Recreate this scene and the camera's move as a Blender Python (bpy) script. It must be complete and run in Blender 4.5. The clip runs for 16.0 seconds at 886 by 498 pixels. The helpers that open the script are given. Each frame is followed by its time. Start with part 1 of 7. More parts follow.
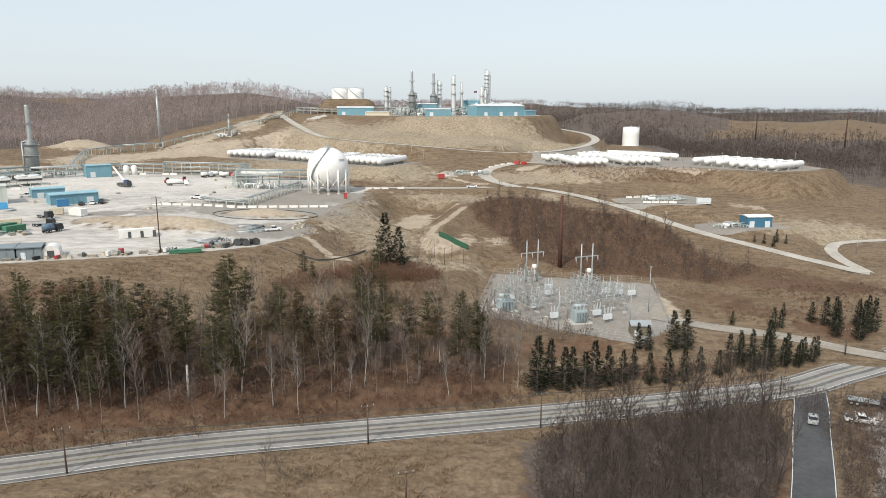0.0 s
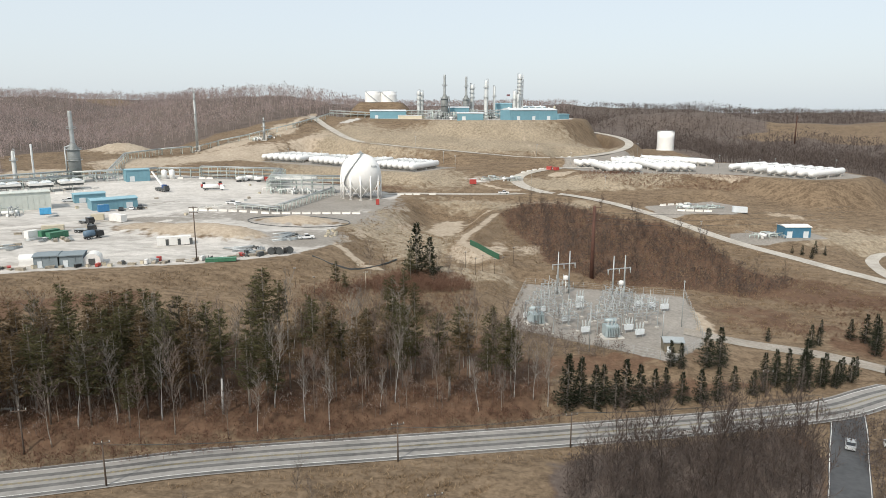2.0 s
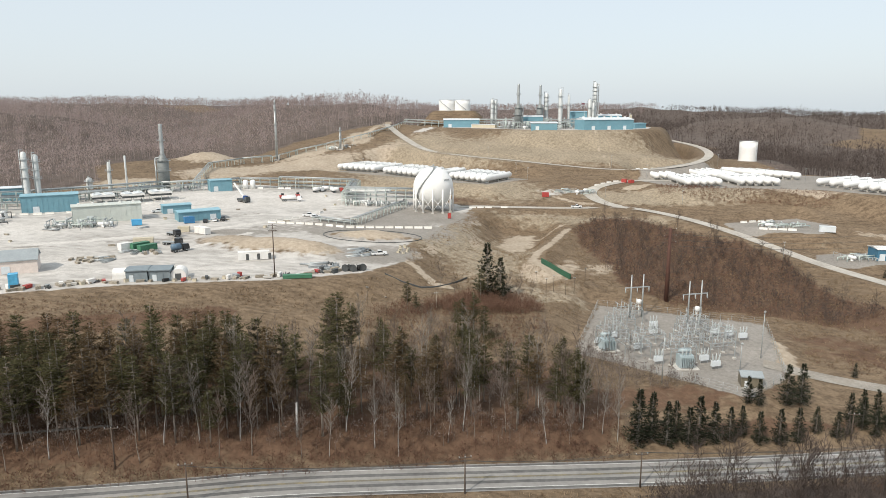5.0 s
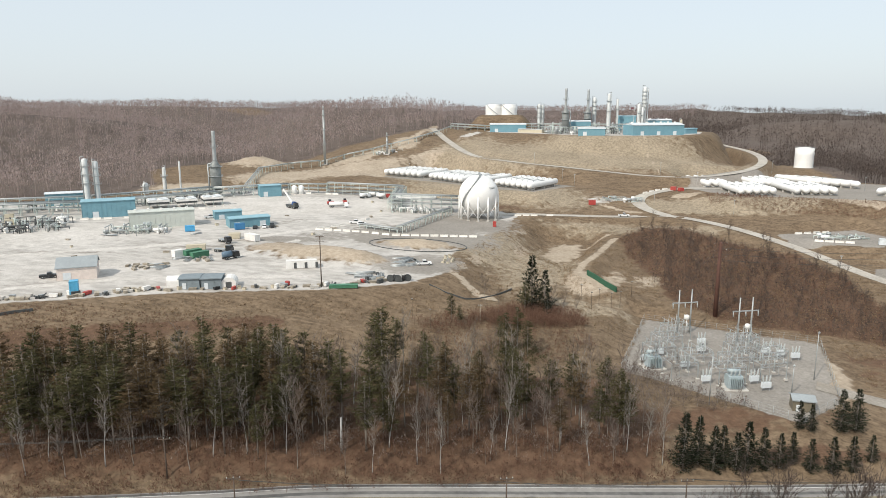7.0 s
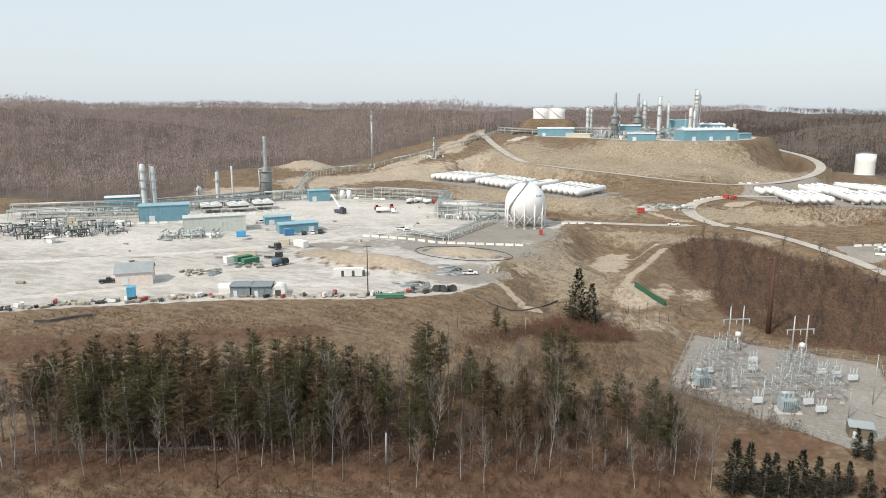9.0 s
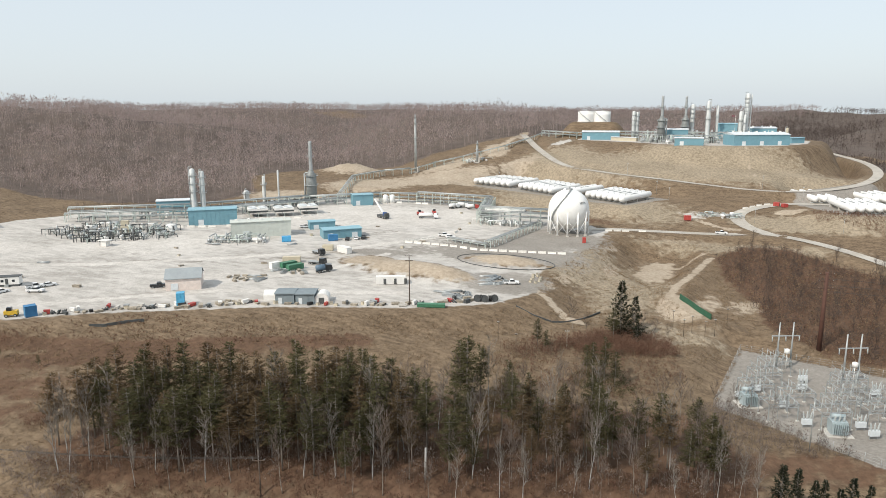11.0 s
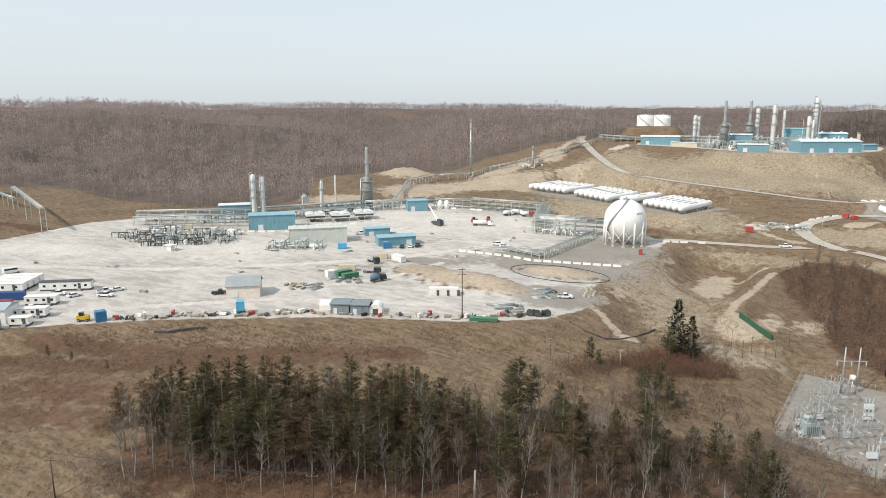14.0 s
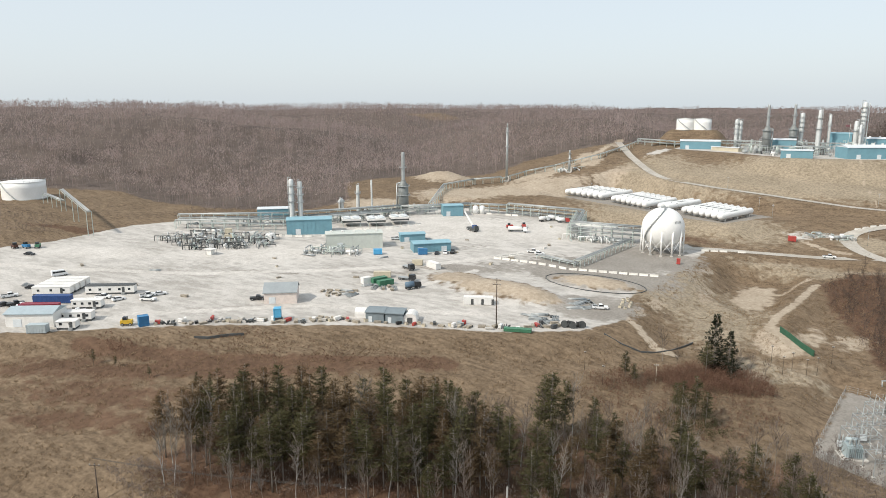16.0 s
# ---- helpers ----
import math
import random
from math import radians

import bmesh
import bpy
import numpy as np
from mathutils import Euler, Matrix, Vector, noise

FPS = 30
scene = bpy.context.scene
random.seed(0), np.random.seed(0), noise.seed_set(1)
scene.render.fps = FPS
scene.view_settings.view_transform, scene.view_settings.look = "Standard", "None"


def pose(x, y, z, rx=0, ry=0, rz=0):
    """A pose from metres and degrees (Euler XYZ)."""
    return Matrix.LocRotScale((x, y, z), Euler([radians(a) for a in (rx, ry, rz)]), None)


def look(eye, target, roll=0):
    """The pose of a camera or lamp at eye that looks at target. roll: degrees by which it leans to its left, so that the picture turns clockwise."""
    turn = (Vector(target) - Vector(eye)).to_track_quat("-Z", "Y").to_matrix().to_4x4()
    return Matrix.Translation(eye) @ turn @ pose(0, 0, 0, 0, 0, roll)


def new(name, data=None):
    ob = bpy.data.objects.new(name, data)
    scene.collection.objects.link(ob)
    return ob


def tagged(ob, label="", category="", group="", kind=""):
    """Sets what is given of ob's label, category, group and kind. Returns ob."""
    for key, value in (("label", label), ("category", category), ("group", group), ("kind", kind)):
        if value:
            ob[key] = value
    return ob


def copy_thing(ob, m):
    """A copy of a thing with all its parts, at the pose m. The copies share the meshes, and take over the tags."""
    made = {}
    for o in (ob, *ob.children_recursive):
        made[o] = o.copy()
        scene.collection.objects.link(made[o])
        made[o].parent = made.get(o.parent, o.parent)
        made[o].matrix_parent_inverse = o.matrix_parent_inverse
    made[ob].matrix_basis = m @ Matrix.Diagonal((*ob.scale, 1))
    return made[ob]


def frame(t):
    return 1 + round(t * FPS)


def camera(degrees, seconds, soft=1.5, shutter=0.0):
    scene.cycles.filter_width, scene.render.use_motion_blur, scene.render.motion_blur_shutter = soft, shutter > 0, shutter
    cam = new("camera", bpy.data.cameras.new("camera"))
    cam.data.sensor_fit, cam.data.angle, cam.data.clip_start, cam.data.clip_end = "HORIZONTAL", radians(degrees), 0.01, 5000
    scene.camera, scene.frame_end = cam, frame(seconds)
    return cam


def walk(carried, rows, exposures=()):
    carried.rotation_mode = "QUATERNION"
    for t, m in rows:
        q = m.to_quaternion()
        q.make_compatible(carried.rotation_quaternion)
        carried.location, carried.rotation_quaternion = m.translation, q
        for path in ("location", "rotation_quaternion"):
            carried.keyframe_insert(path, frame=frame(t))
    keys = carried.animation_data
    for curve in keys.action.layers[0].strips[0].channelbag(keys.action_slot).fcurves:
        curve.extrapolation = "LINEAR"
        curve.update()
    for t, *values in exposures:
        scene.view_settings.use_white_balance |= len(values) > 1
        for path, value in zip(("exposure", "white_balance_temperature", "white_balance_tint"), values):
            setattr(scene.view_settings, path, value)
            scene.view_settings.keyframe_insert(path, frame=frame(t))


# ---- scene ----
cam = camera(65.7, 16.0, soft=0.65)
METRES, EYE, TILT, LEAN, TURN = 30.0, 60.0, -11.5, 0.0, 0.0
ROWS = [
    (0.0, 0.0, 0.0, 0.0, 0.0, 0.0, -0.0),
    (0.5, 0.0, -0.0046, 0.0279, 0.66, -0.01, -0.14),
    (1.0, -0.0013, -0.0083, 0.0567, 1.34, -0.02, -0.29),
    (1.5, -0.0029, -0.0108, 0.0878, 1.93, -0.06, -0.42),
    (2.0, -0.003, -0.0174, 0.1223, 2.58, -0.1, -0.57),
    (2.5, -0.0056, -0.024, 0.158, 3.32, -0.14, -0.69),
    (3.0, -0.0077, -0.0294, 0.1912, 4.39, -0.13, -0.89),
    (3.5, -0.0061, -0.0363, 0.2252, 5.48, -0.13, -1.11),
    (4.0, -0.0063, -0.0427, 0.258, 6.52, -0.11, -1.29),
    (6.5, -0.0001, -0.0686, 0.4138, 11.31, -0.17, -2.14),
    (7.0, -0.0009, -0.0748, 0.4462, 12.25, -0.22, -2.32),
    (7.5, -0.0029, -0.0782, 0.4782, 13.19, -0.27, -2.51),
    (8.0, -0.0064, -0.0825, 0.5096, 14.13, -0.32, -2.71),
    (8.5, -0.0094, -0.0872, 0.5412, 15.08, -0.38, -2.88),
    (9.0, -0.0113, -0.0919, 0.5718, 16.03, -0.45, -3.05),
    (11.5, -0.0107, -0.1104, 0.7216, 20.36, -0.84, -3.85),
    (12.0, -0.01, -0.1147, 0.7514, 21.13, -0.94, -4.0),
    (12.5, -0.0088, -0.1194, 0.7809, 21.88, -1.03, -4.15),
    (13.0, -0.009, -0.1237, 0.8098, 22.6, -1.11, -4.29),
    (13.5, -0.0085, -0.1279, 0.8393, 23.34, -1.19, -4.43),
    (14.0, -0.0077, -0.1333, 0.869, 24.09, -1.29, -4.58),
    (14.5, -0.006, -0.1388, 0.8987, 24.88, -1.38, -4.74),
    (15.0, -0.0065, -0.1439, 0.9278, 25.6, -1.46, -4.89),
    (15.5, -0.0069, -0.149, 0.9572, 26.33, -1.53, -5.02),
    (16.0, -0.0092, -0.1534, 0.9865, 27.03, -1.61, -5.16),
]
walk(cam, [(t, pose(0, 0, EYE, TILT, LEAN, TURN) @ pose(METRES * x, METRES * y, METRES * z, 90 + pitch, roll, yaw)) for t, x, y, z, yaw, pitch, roll in ROWS])
# ---------------------------------------------------------------- daylight
SUN_AZ, SUN_EL = -152.0, 43.0   # degrees from +y towards +x, and above the horizon
world = bpy.data.worlds.new("hazy_sky")
scene.world = world
world.use_nodes = True
wn, wl = world.node_tree.nodes, world.node_tree.links
sky = wn.new("ShaderNodeTexSky")
sky.sky_type, sky.sun_disc = "NISHITA", False
sky.sun_elevation, sky.sun_rotation = radians(SUN_EL), radians(SUN_AZ)
sky.altitude, sky.air_density, sky.dust_density, sky.ozone_density = 300, 1.0, 3.0, 1.0
veil = wn.new("ShaderNodeMix")          # thin high cloud over the whole sky
veil.data_type = "RGBA"
veil.inputs["Factor"].default_value = 0.72
veil.inputs[7].default_value = (6.6, 7.2, 7.6, 1)
wl.new(sky.outputs[0], veil.inputs[6])
bg = wn["Background"]
bg.inputs["Strength"].default_value = 0.105
wl.new(veil.outputs[2], bg.inputs["Color"])

sun = new("sun", bpy.data.lights.new("sun", "SUN"))
sun.data.energy, sun.data.angle, sun.data.color = 2.75, radians(2.0), (1.0, 0.92, 0.81)
sa, se = radians(SUN_AZ), radians(SUN_EL)
sun.matrix_world = look((200 * math.sin(sa) * math.cos(se), 200 * math.cos(sa) * math.cos(se), 200 * math.sin(se)), (0, 0, 0))
scene.view_settings.exposure = 0.32
# ---------------------------------------------------------------- materials
def material(name, dark, light, size=1.0, rough=0.8, metal=0.0, bump=0.0, stain=None, amount=0.35, vary=0.0):
    """Two tones broken by noise at two scales, an optional stain, a fine bump. size: metres of the coarse mottling."""
    m = bpy.data.materials.new(name)
    m.use_nodes = True
    n, l = m.node_tree.nodes, m.node_tree.links
    b = n["Principled BSDF"]
    b.inputs["Roughness"].default_value, b.inputs["Metallic"].default_value = rough, metal
    g = n.new("ShaderNodeNewGeometry")
    coarse, fine = n.new("ShaderNodeTexNoise"), n.new("ShaderNodeTexNoise")
    for t, s, det in ((coarse, size, 4), (fine, size * 0.13, 3)):
        t.inputs["Scale"].default_value, t.inputs["Detail"].default_value = 1 / s, det
        l.new(g.outputs["Position"], t.inputs["Vector"])
    add = n.new("ShaderNodeMath")
    add.operation = "MULTIPLY_ADD"
    add.inputs[1].default_value = 0.5
    l.new(fine.outputs["Fac"], add.inputs[0])
    half = n.new("ShaderNodeMath")
    half.operation = "MULTIPLY"
    half.inputs[1].default_value = 0.5
    l.new(coarse.outputs["Fac"], half.inputs[0])
    l.new(half.outputs[0], add.inputs[2])
    ramp = n.new("ShaderNodeValToRGB")
    ramp.color_ramp.elements[0].position, ramp.color_ramp.elements[1].position = 0.36, 0.64
    ramp.color_ramp.elements[0].color, ramp.color_ramp.elements[1].color = (*dark, 1), (*light, 1)
    l.new(add.outputs[0], ramp.inputs["Fac"])
    out = ramp.outputs["Color"]
    if stain:
        st, sr = n.new("ShaderNodeTexNoise"), n.new("ShaderNodeValToRGB")
        st.inputs["Scale"].default_value, st.inputs["Detail"].default_value = 0.6 / size, 6
        sr.color_ramp.elements[0].position, sr.color_ramp.elements[1].position = 0.52, 0.7
        l.new(g.outputs["Position"], st.inputs["Vector"])
        l.new(st.outputs["Fac"], sr.inputs["Fac"])
        k = n.new("ShaderNodeMath")
        k.operation = "MULTIPLY"
        k.inputs[1].default_value = amount
        l.new(sr.outputs["Color"], k.inputs[0])
        mx = n.new("ShaderNodeMix")
        mx.data_type = "RGBA"
        mx.inputs[7].default_value = (*stain, 1)
        l.new(k.outputs[0], mx.inputs["Factor"])
        l.new(out, mx.inputs[6])
        out = mx.outputs[2]
    if vary:
        oi, hsv, mr = n.new("ShaderNodeObjectInfo"), n.new("ShaderNodeHueSaturation"), n.new("ShaderNodeMapRange")
        mr.inputs["To Min"].default_value, mr.inputs["To Max"].default_value = 1 - vary, 1 + vary
        l.new(oi.outputs["Random"], mr.inputs["Value"])
        l.new(mr.outputs[0], hsv.inputs["Value"])
        l.new(out, hsv.inputs["Color"])
        out = hsv.outputs["Color"]
    l.new(out, b.inputs["Base Color"])
    if bump:
        bp = n.new("ShaderNodeBump")
        bp.inputs["Strength"].default_value, bp.inputs["Distance"].default_value = bump, size * 0.1
        l.new(fine.outputs["Fac"], bp.inputs["Height"])
        l.new(bp.outputs["Normal"], b.inputs["Normal"])
    return m


def twig_material(name, dark, light, thin=0.45):
    """Bark, twigs and needles: tone varies from strand to strand; thin strands let light through."""
    m = bpy.data.materials.new(name)
    m.use_nodes = True
    n, l = m.node_tree.nodes, m.node_tree.links
    b = n["Principled BSDF"]
    g, oi = n.new("ShaderNodeNewGeometry"), n.new("ShaderNodeObjectInfo")
    t = n.new("ShaderNodeTexNoise")
    t.inputs["Scale"].default_value = 0.018
    l.new(g.outputs["Position"], t.inputs["Vector"])
    a = n.new("ShaderNodeMath")
    a.operation = "MULTIPLY_ADD"
    a.inputs[1].default_value = 0.55
    l.new(g.outputs["Random Per Island"], a.inputs[0])
    a2 = n.new("ShaderNodeMath")
    a2.operation = "MULTIPLY_ADD"
    a2.inputs[1].default_value, a2.inputs[2].default_value = 0.3, 0.0
    l.new(oi.outputs["Random"], a2.inputs[0])
    a3 = n.new("ShaderNodeMath")
    a3.operation = "MULTIPLY_ADD"
    a3.inputs[1].default_value = 0.3
    l.new(t.outputs["Fac"], a3.inputs[0])
    l.new(a2.outputs[0], a3.inputs[2])
    l.new(a3.outputs[0], a.inputs[2])
    r = n.new("ShaderNodeValToRGB")
    r.color_ramp.elements[0].position, r.color_ramp.elements[1].position = 0.15, 0.95
    r.color_ramp.elements[0].color, r.color_ramp.elements[1].color = (*dark, 1), (*light, 1)
    l.new(a.outputs[0], r.inputs["Fac"])
    d, t2, mx = n.new("ShaderNodeBsdfDiffuse"), n.new("ShaderNodeBsdfTranslucent"), n.new("ShaderNodeMixShader")
    l.new(r.outputs["Color"], d.inputs["Color"])
    l.new(r.outputs["Color"], t2.inputs["Color"])
    mx.inputs[0].default_value = thin
    l.new(d.outputs[0], mx.inputs[1])
    l.new(t2.outputs[0], mx.inputs[2])
    l.new(mx.outputs[0], n["Material Output"].inputs["Surface"])
    n.remove(b)
    return m


def ground_material():
    """Dry winter grass, with gravel, bare soil, leaf litter and greener turf where the cover layers say so."""
    m = bpy.data.materials.new("land_cover")
    m.use_nodes = True
    n, l = m.node_tree.nodes, m.node_tree.links
    b = n["Principled BSDF"]
    b.inputs["Roughness"].default_value = 0.95
    b.inputs["Specular IOR Level"].default_value = 0.15
    g = n.new("ShaderNodeNewGeometry")

    def tone(size, detail, lo, hi, c0, c1, stretch=None):
        t, r = n.new("ShaderNodeTexNoise"), n.new("ShaderNodeValToRGB")
        t.inputs["Scale"].default_value, t.inputs["Detail"].default_value = 1 / size, detail
        t.inputs["Roughness"].default_value = 0.65
        src = g.outputs["Position"]
        if stretch:
            mp = n.new("ShaderNodeMapping")
            mp.inputs["Rotation"].default_value[2] = radians(stretch[0])
            mp.inputs["Scale"].default_value = (1, stretch[1], 1)
            l.new(src, mp.inputs["Vector"])
            src = mp.outputs["Vector"]
        l.new(src, t.inputs["Vector"])
        r.color_ramp.elements[0].position, r.color_ramp.elements[1].position = lo, hi
        r.color_ramp.elements[0].color, r.color_ramp.elements[1].color = (*c0, 1), (*c1, 1)
        l.new(t.outputs["Fac"], r.inputs["Fac"])
        return r.outputs["Color"]

    def mix(f, a, c, kind="MIX"):
        x = n.new("ShaderNodeMix")
        x.data_type, x.blend_type = "RGBA", kind
        if isinstance(f, float):
            x.inputs["Factor"].default_value = f
        else:
            l.new(f, x.inputs["Factor"])
        l.new(a, x.inputs[6])
        l.new(c, x.inputs[7])
        return x.outputs[2]

    edge = n.new("ShaderNodeTexNoise")
    edge.inputs["Scale"].default_value, edge.inputs["Detail"].default_value = 0.28, 5
    l.new(g.outputs["Position"], edge.inputs["Vector"])

    def layer(name, channel):
        """A cover layer with a ragged edge."""
        a, s = n.new("ShaderNodeAttribute"), n.new("ShaderNodeSeparateColor")
        a.attribute_name = name
        l.new(a.outputs["Color"], s.inputs["Color"])
        k = n.new("ShaderNodeMath")
        k.operation = "MULTIPLY_ADD"
        k.inputs[1].default_value, k.inputs[2].default_value = 0.9, -0.45
        l.new(edge.outputs["Fac"], k.inputs[0])
        ad = n.new("ShaderNodeMath")
        l.new(s.outputs[channel], ad.inputs[0])
        l.new(k.outputs[0], ad.inputs[1])
        mr = n.new("ShaderNodeMapRange")
        mr.interpolation_type = "SMOOTHSTEP"
        mr.inputs["From Min"].default_value, mr.inputs["From Max"].default_value = 0.36, 0.64
        l.new(ad.outputs[0], mr.inputs["Value"])
        return mr.outputs[0]

    grass = mix(0.55, tone(24, 7, 0.36, 0.64, (0.105, 0.076, 0.05), (0.225, 0.168, 0.112)),
                tone(1.1, 9, 0.36, 0.64, (0.05, 0.035, 0.023), (0.30, 0.224, 0.15)))
    grass = mix(0.4, grass, tone(6, 8, 0.40, 0.60, (0.085, 0.059, 0.038), (0.255, 0.188, 0.125), (20, 3.5)))
    green = mix(0.5, tone(18, 5, 0.35, 0.65, (0.225, 0.186, 0.134), (0.35, 0.293, 0.217)), tone(1.4, 9, 0.36, 0.64, (0.13, 0.106, 0.074), (0.43, 0.358, 0.264)))
    brush = mix(0.5, tone(14, 5, 0.35, 0.65, (0.075, 0.047, 0.032), (0.15, 0.095, 0.065)), tone(1.6, 6, 0.3, 0.7, (0.06, 0.035, 0.022), (0.2, 0.125, 0.08)))
    litter = mix(0.5, tone(9, 5, 0.35, 0.65, (0.08, 0.065, 0.056), (0.165, 0.134, 0.116)), tone(1.2, 8, 0.34, 0.66, (0.06, 0.048, 0.042), (0.185, 0.15, 0.13)))
    soil = mix(0.5, tone(16, 6, 0.35, 0.65, (0.30, 0.245, 0.183), (0.45, 0.382, 0.3)), tone(1.6, 8, 0.34, 0.66, (0.24, 0.193, 0.14), (0.50, 0.425, 0.335)))
    gravel = mix(0.45, tone(34, 7, 0.36, 0.64, (0.32, 0.30, 0.272), (0.58, 0.555, 0.522)), tone(2.4, 7, 0.3, 0.7, (0.31, 0.292, 0.265), (0.60, 0.575, 0.54)))
    gravel = mix(0.3, gravel, tone(9, 9, 0.42, 0.58, (0.25, 0.232, 0.208), (0.64, 0.612, 0.572), (28, 3.0)))
    stone = mix(0.5, tone(12, 6, 0.35, 0.65, (0.215, 0.198, 0.175), (0.325, 0.302, 0.271)), tone(0.9, 8, 0.32, 0.68, (0.175, 0.161, 0.141), (0.375, 0.347, 0.312)))
    col = mix(layer("cover_b", "Green"), grass, green)
    col = mix(layer("cover_b", "Red"), col, brush)
    col = mix(layer("cover_a", "Blue"), col, litter)
    col = mix(layer("cover_a", "Green"), col, soil)
    col = mix(layer("cover_a", "Red"), col, gravel)
    col = mix(layer("cover_b", "Blue"), col, stone)
    # palest gravel: haze painted into the back of the yard, and pale wheel tracks
    haze_and_tracks = mix(0.5, tone(15, 6, 0.36, 0.64, (0.44, 0.416, 0.38), (0.62, 0.593, 0.553)), tone(1.6, 9, 0.34, 0.66, (0.39, 0.366, 0.334), (0.68, 0.65, 0.61)))
    col = mix(layer("cover_c", "Red"), col, haze_and_tracks)
    l.new(col, b.inputs["Base Color"])
    t = n.new("ShaderNodeTexNoise")
    t.inputs["Scale"].default_value, t.inputs["Detail"].default_value = 1.1, 6
    l.new(g.outputs["Position"], t.inputs["Vector"])
    bp = n.new("ShaderNodeBump")
    bp.inputs["Strength"].default_value, bp.inputs["Distance"].default_value = 0.55, 0.5
    l.new(t.outputs["Fac"], bp.inputs["Height"])
    l.new(bp.outputs["Normal"], b.inputs["Normal"])
    return m


def plain(name, c, rough=0.6, metal=0.0, size=1.5, bump=0.0, vary=0.0, spread=0.12, stain=None, amount=0.3):
    lo, hi = tuple(v * (1 - spread) for v in c), tuple(min(v * (1 + spread), 0.95) for v in c)
    return material(name, lo, hi, size, rough, metal, bump, stain, amount, vary)


LAND_COVER = ground_material()
WHITE = plain("white_tank_paint", (0.80, 0.80, 0.78), 0.45, size=4, spread=0.04, stain=(0.55, 0.53, 0.49), amount=0.25)
WHITE_WALL = plain("white_sheet_wall", (0.74, 0.73, 0.70), 0.55, size=2, spread=0.06, stain=(0.5, 0.47, 0.42), amount=0.3)
TEAL = plain("teal_blue_cladding", (0.155, 0.31, 0.375), 0.5, size=3, spread=0.08, stain=(0.2, 0.36, 0.42), amount=0.3)
TEAL_ROOF = plain("faded_teal_roof", (0.24, 0.42, 0.49), 0.5, size=3, spread=0.1)
PALE_ROOF = plain("pale_metal_roof", (0.62, 0.66, 0.68), 0.4, size=3, spread=0.08)
GREY_ROOF = plain("grey_metal_roof", (0.30, 0.33, 0.34), 0.5, size=3, spread=0.1)
STEEL = plain("galvanised_steel", (0.38, 0.40, 0.40), 0.45, 0.35, size=1.2, spread=0.15)
GREEN_STEEL = plain("grey_green_steel", (0.46, 0.52, 0.49), 0.55, 0.1, size=1.2, spread=0.15)
SAGE = plain("pale_sage_panel", (0.53, 0.56, 0.515), 0.6, size=2, spread=0.08)
SILVERY = plain("silver_cladding", (0.60, 0.62, 0.61), 0.4, 0.1, size=2, spread=0.1)
DARK = plain("dark_machinery", (0.07, 0.075, 0.075), 0.6, size=0.8, spread=0.3)
CONCRETE = plain("concrete", (0.50, 0.48, 0.44), 0.85, size=1.5, bump=0.3, spread=0.14)
BARRIER = plain("pale_concrete_barrier", (0.70, 0.68, 0.63), 0.85, size=1, spread=0.1, vary=0.08)
RUST = plain("weathering_steel", (0.095, 0.045, 0.032), 0.8, 0.1, size=1.5, spread=0.25)
WOODPOLE = plain("weathered_pole_wood", (0.10, 0.075, 0.058), 0.9, size=0.7, spread=0.25, bump=0.3)
ASPHALT = material("worn_asphalt", (0.235, 0.226, 0.212), (0.32, 0.308, 0.288), 9.0, 0.9, 0, 0.25, (0.14, 0.135, 0.13), 0.4)
DARK_ASPHALT = material("newer_asphalt", (0.055, 0.058, 0.062), (0.085, 0.089, 0.094), 9.0, 0.9, 0, 0.25, (0.06, 0.06, 0.065), 0.4)
TYRE_BAND = material("tyre_darkened_asphalt", (0.085, 0.083, 0.08), (0.16, 0.156, 0.15), 9.0, 0.9, 0, 0.2)
GRAVEL_ROAD = material("limestone_gravel_road", (0.34, 0.31, 0.27), (0.50, 0.47, 0.415), 7.0, 0.95, 0, 0.4, (0.34, 0.29, 0.22), 0.45)
DRIVE_GRAVEL = material("dusty_grey_gravel", (0.24, 0.215, 0.18), (0.36, 0.33, 0.285), 6.0, 0.95, 0, 0.4, (0.26, 0.21, 0.16), 0.5)
LINE_WHITE = plain("road_line_white", (0.62, 0.62, 0.6), 0.8, size=2, spread=0.15)
LINE_YELLOW = plain("road_line_yellow", (0.30, 0.25, 0.13), 0.8, size=2, spread=0.2)
BLUE_BOX = plain("bright_blue_paint", (0.045, 0.19, 0.38), 0.5, spread=0.12)
NAVY_BOX = plain("navy_container_paint", (0.03, 0.075, 0.22), 0.5, spread=0.15)
RED = plain("red_paint", (0.40, 0.06, 0.05), 0.5, spread=0.15)
GREEN_PAINT = plain("green_tank_paint", (0.06, 0.19, 0.11), 0.5, spread=0.15)
GREEN_TARP = plain("green_tarp", (0.028, 0.10, 0.058), 0.7, size=1.0, spread=0.2, bump=0.4)
YELLOW = plain("yellow_plant_paint", (0.62, 0.40, 0.04), 0.5, spread=0.12)
GLASS = plain("dark_glazing", (0.03, 0.035, 0.04), 0.12, spread=0.1)
RUBBER = plain("tyre_rubber", (0.025, 0.025, 0.025), 0.85, spread=0.2)
SILVER = plain("silver_car_paint", (0.52, 0.54, 0.55), 0.3, 0.3, spread=0.05)
TAN = plain("tan_block", (0.52, 0.47, 0.36), 0.8, spread=0.1)
BROWN_WALL = plain("brown_sheet_wall", (0.16, 0.14, 0.10), 0.6, spread=0.1)
PORCELAIN = plain("pale_grey_insulator", (0.42, 0.45, 0.45), 0.35, spread=0.1)
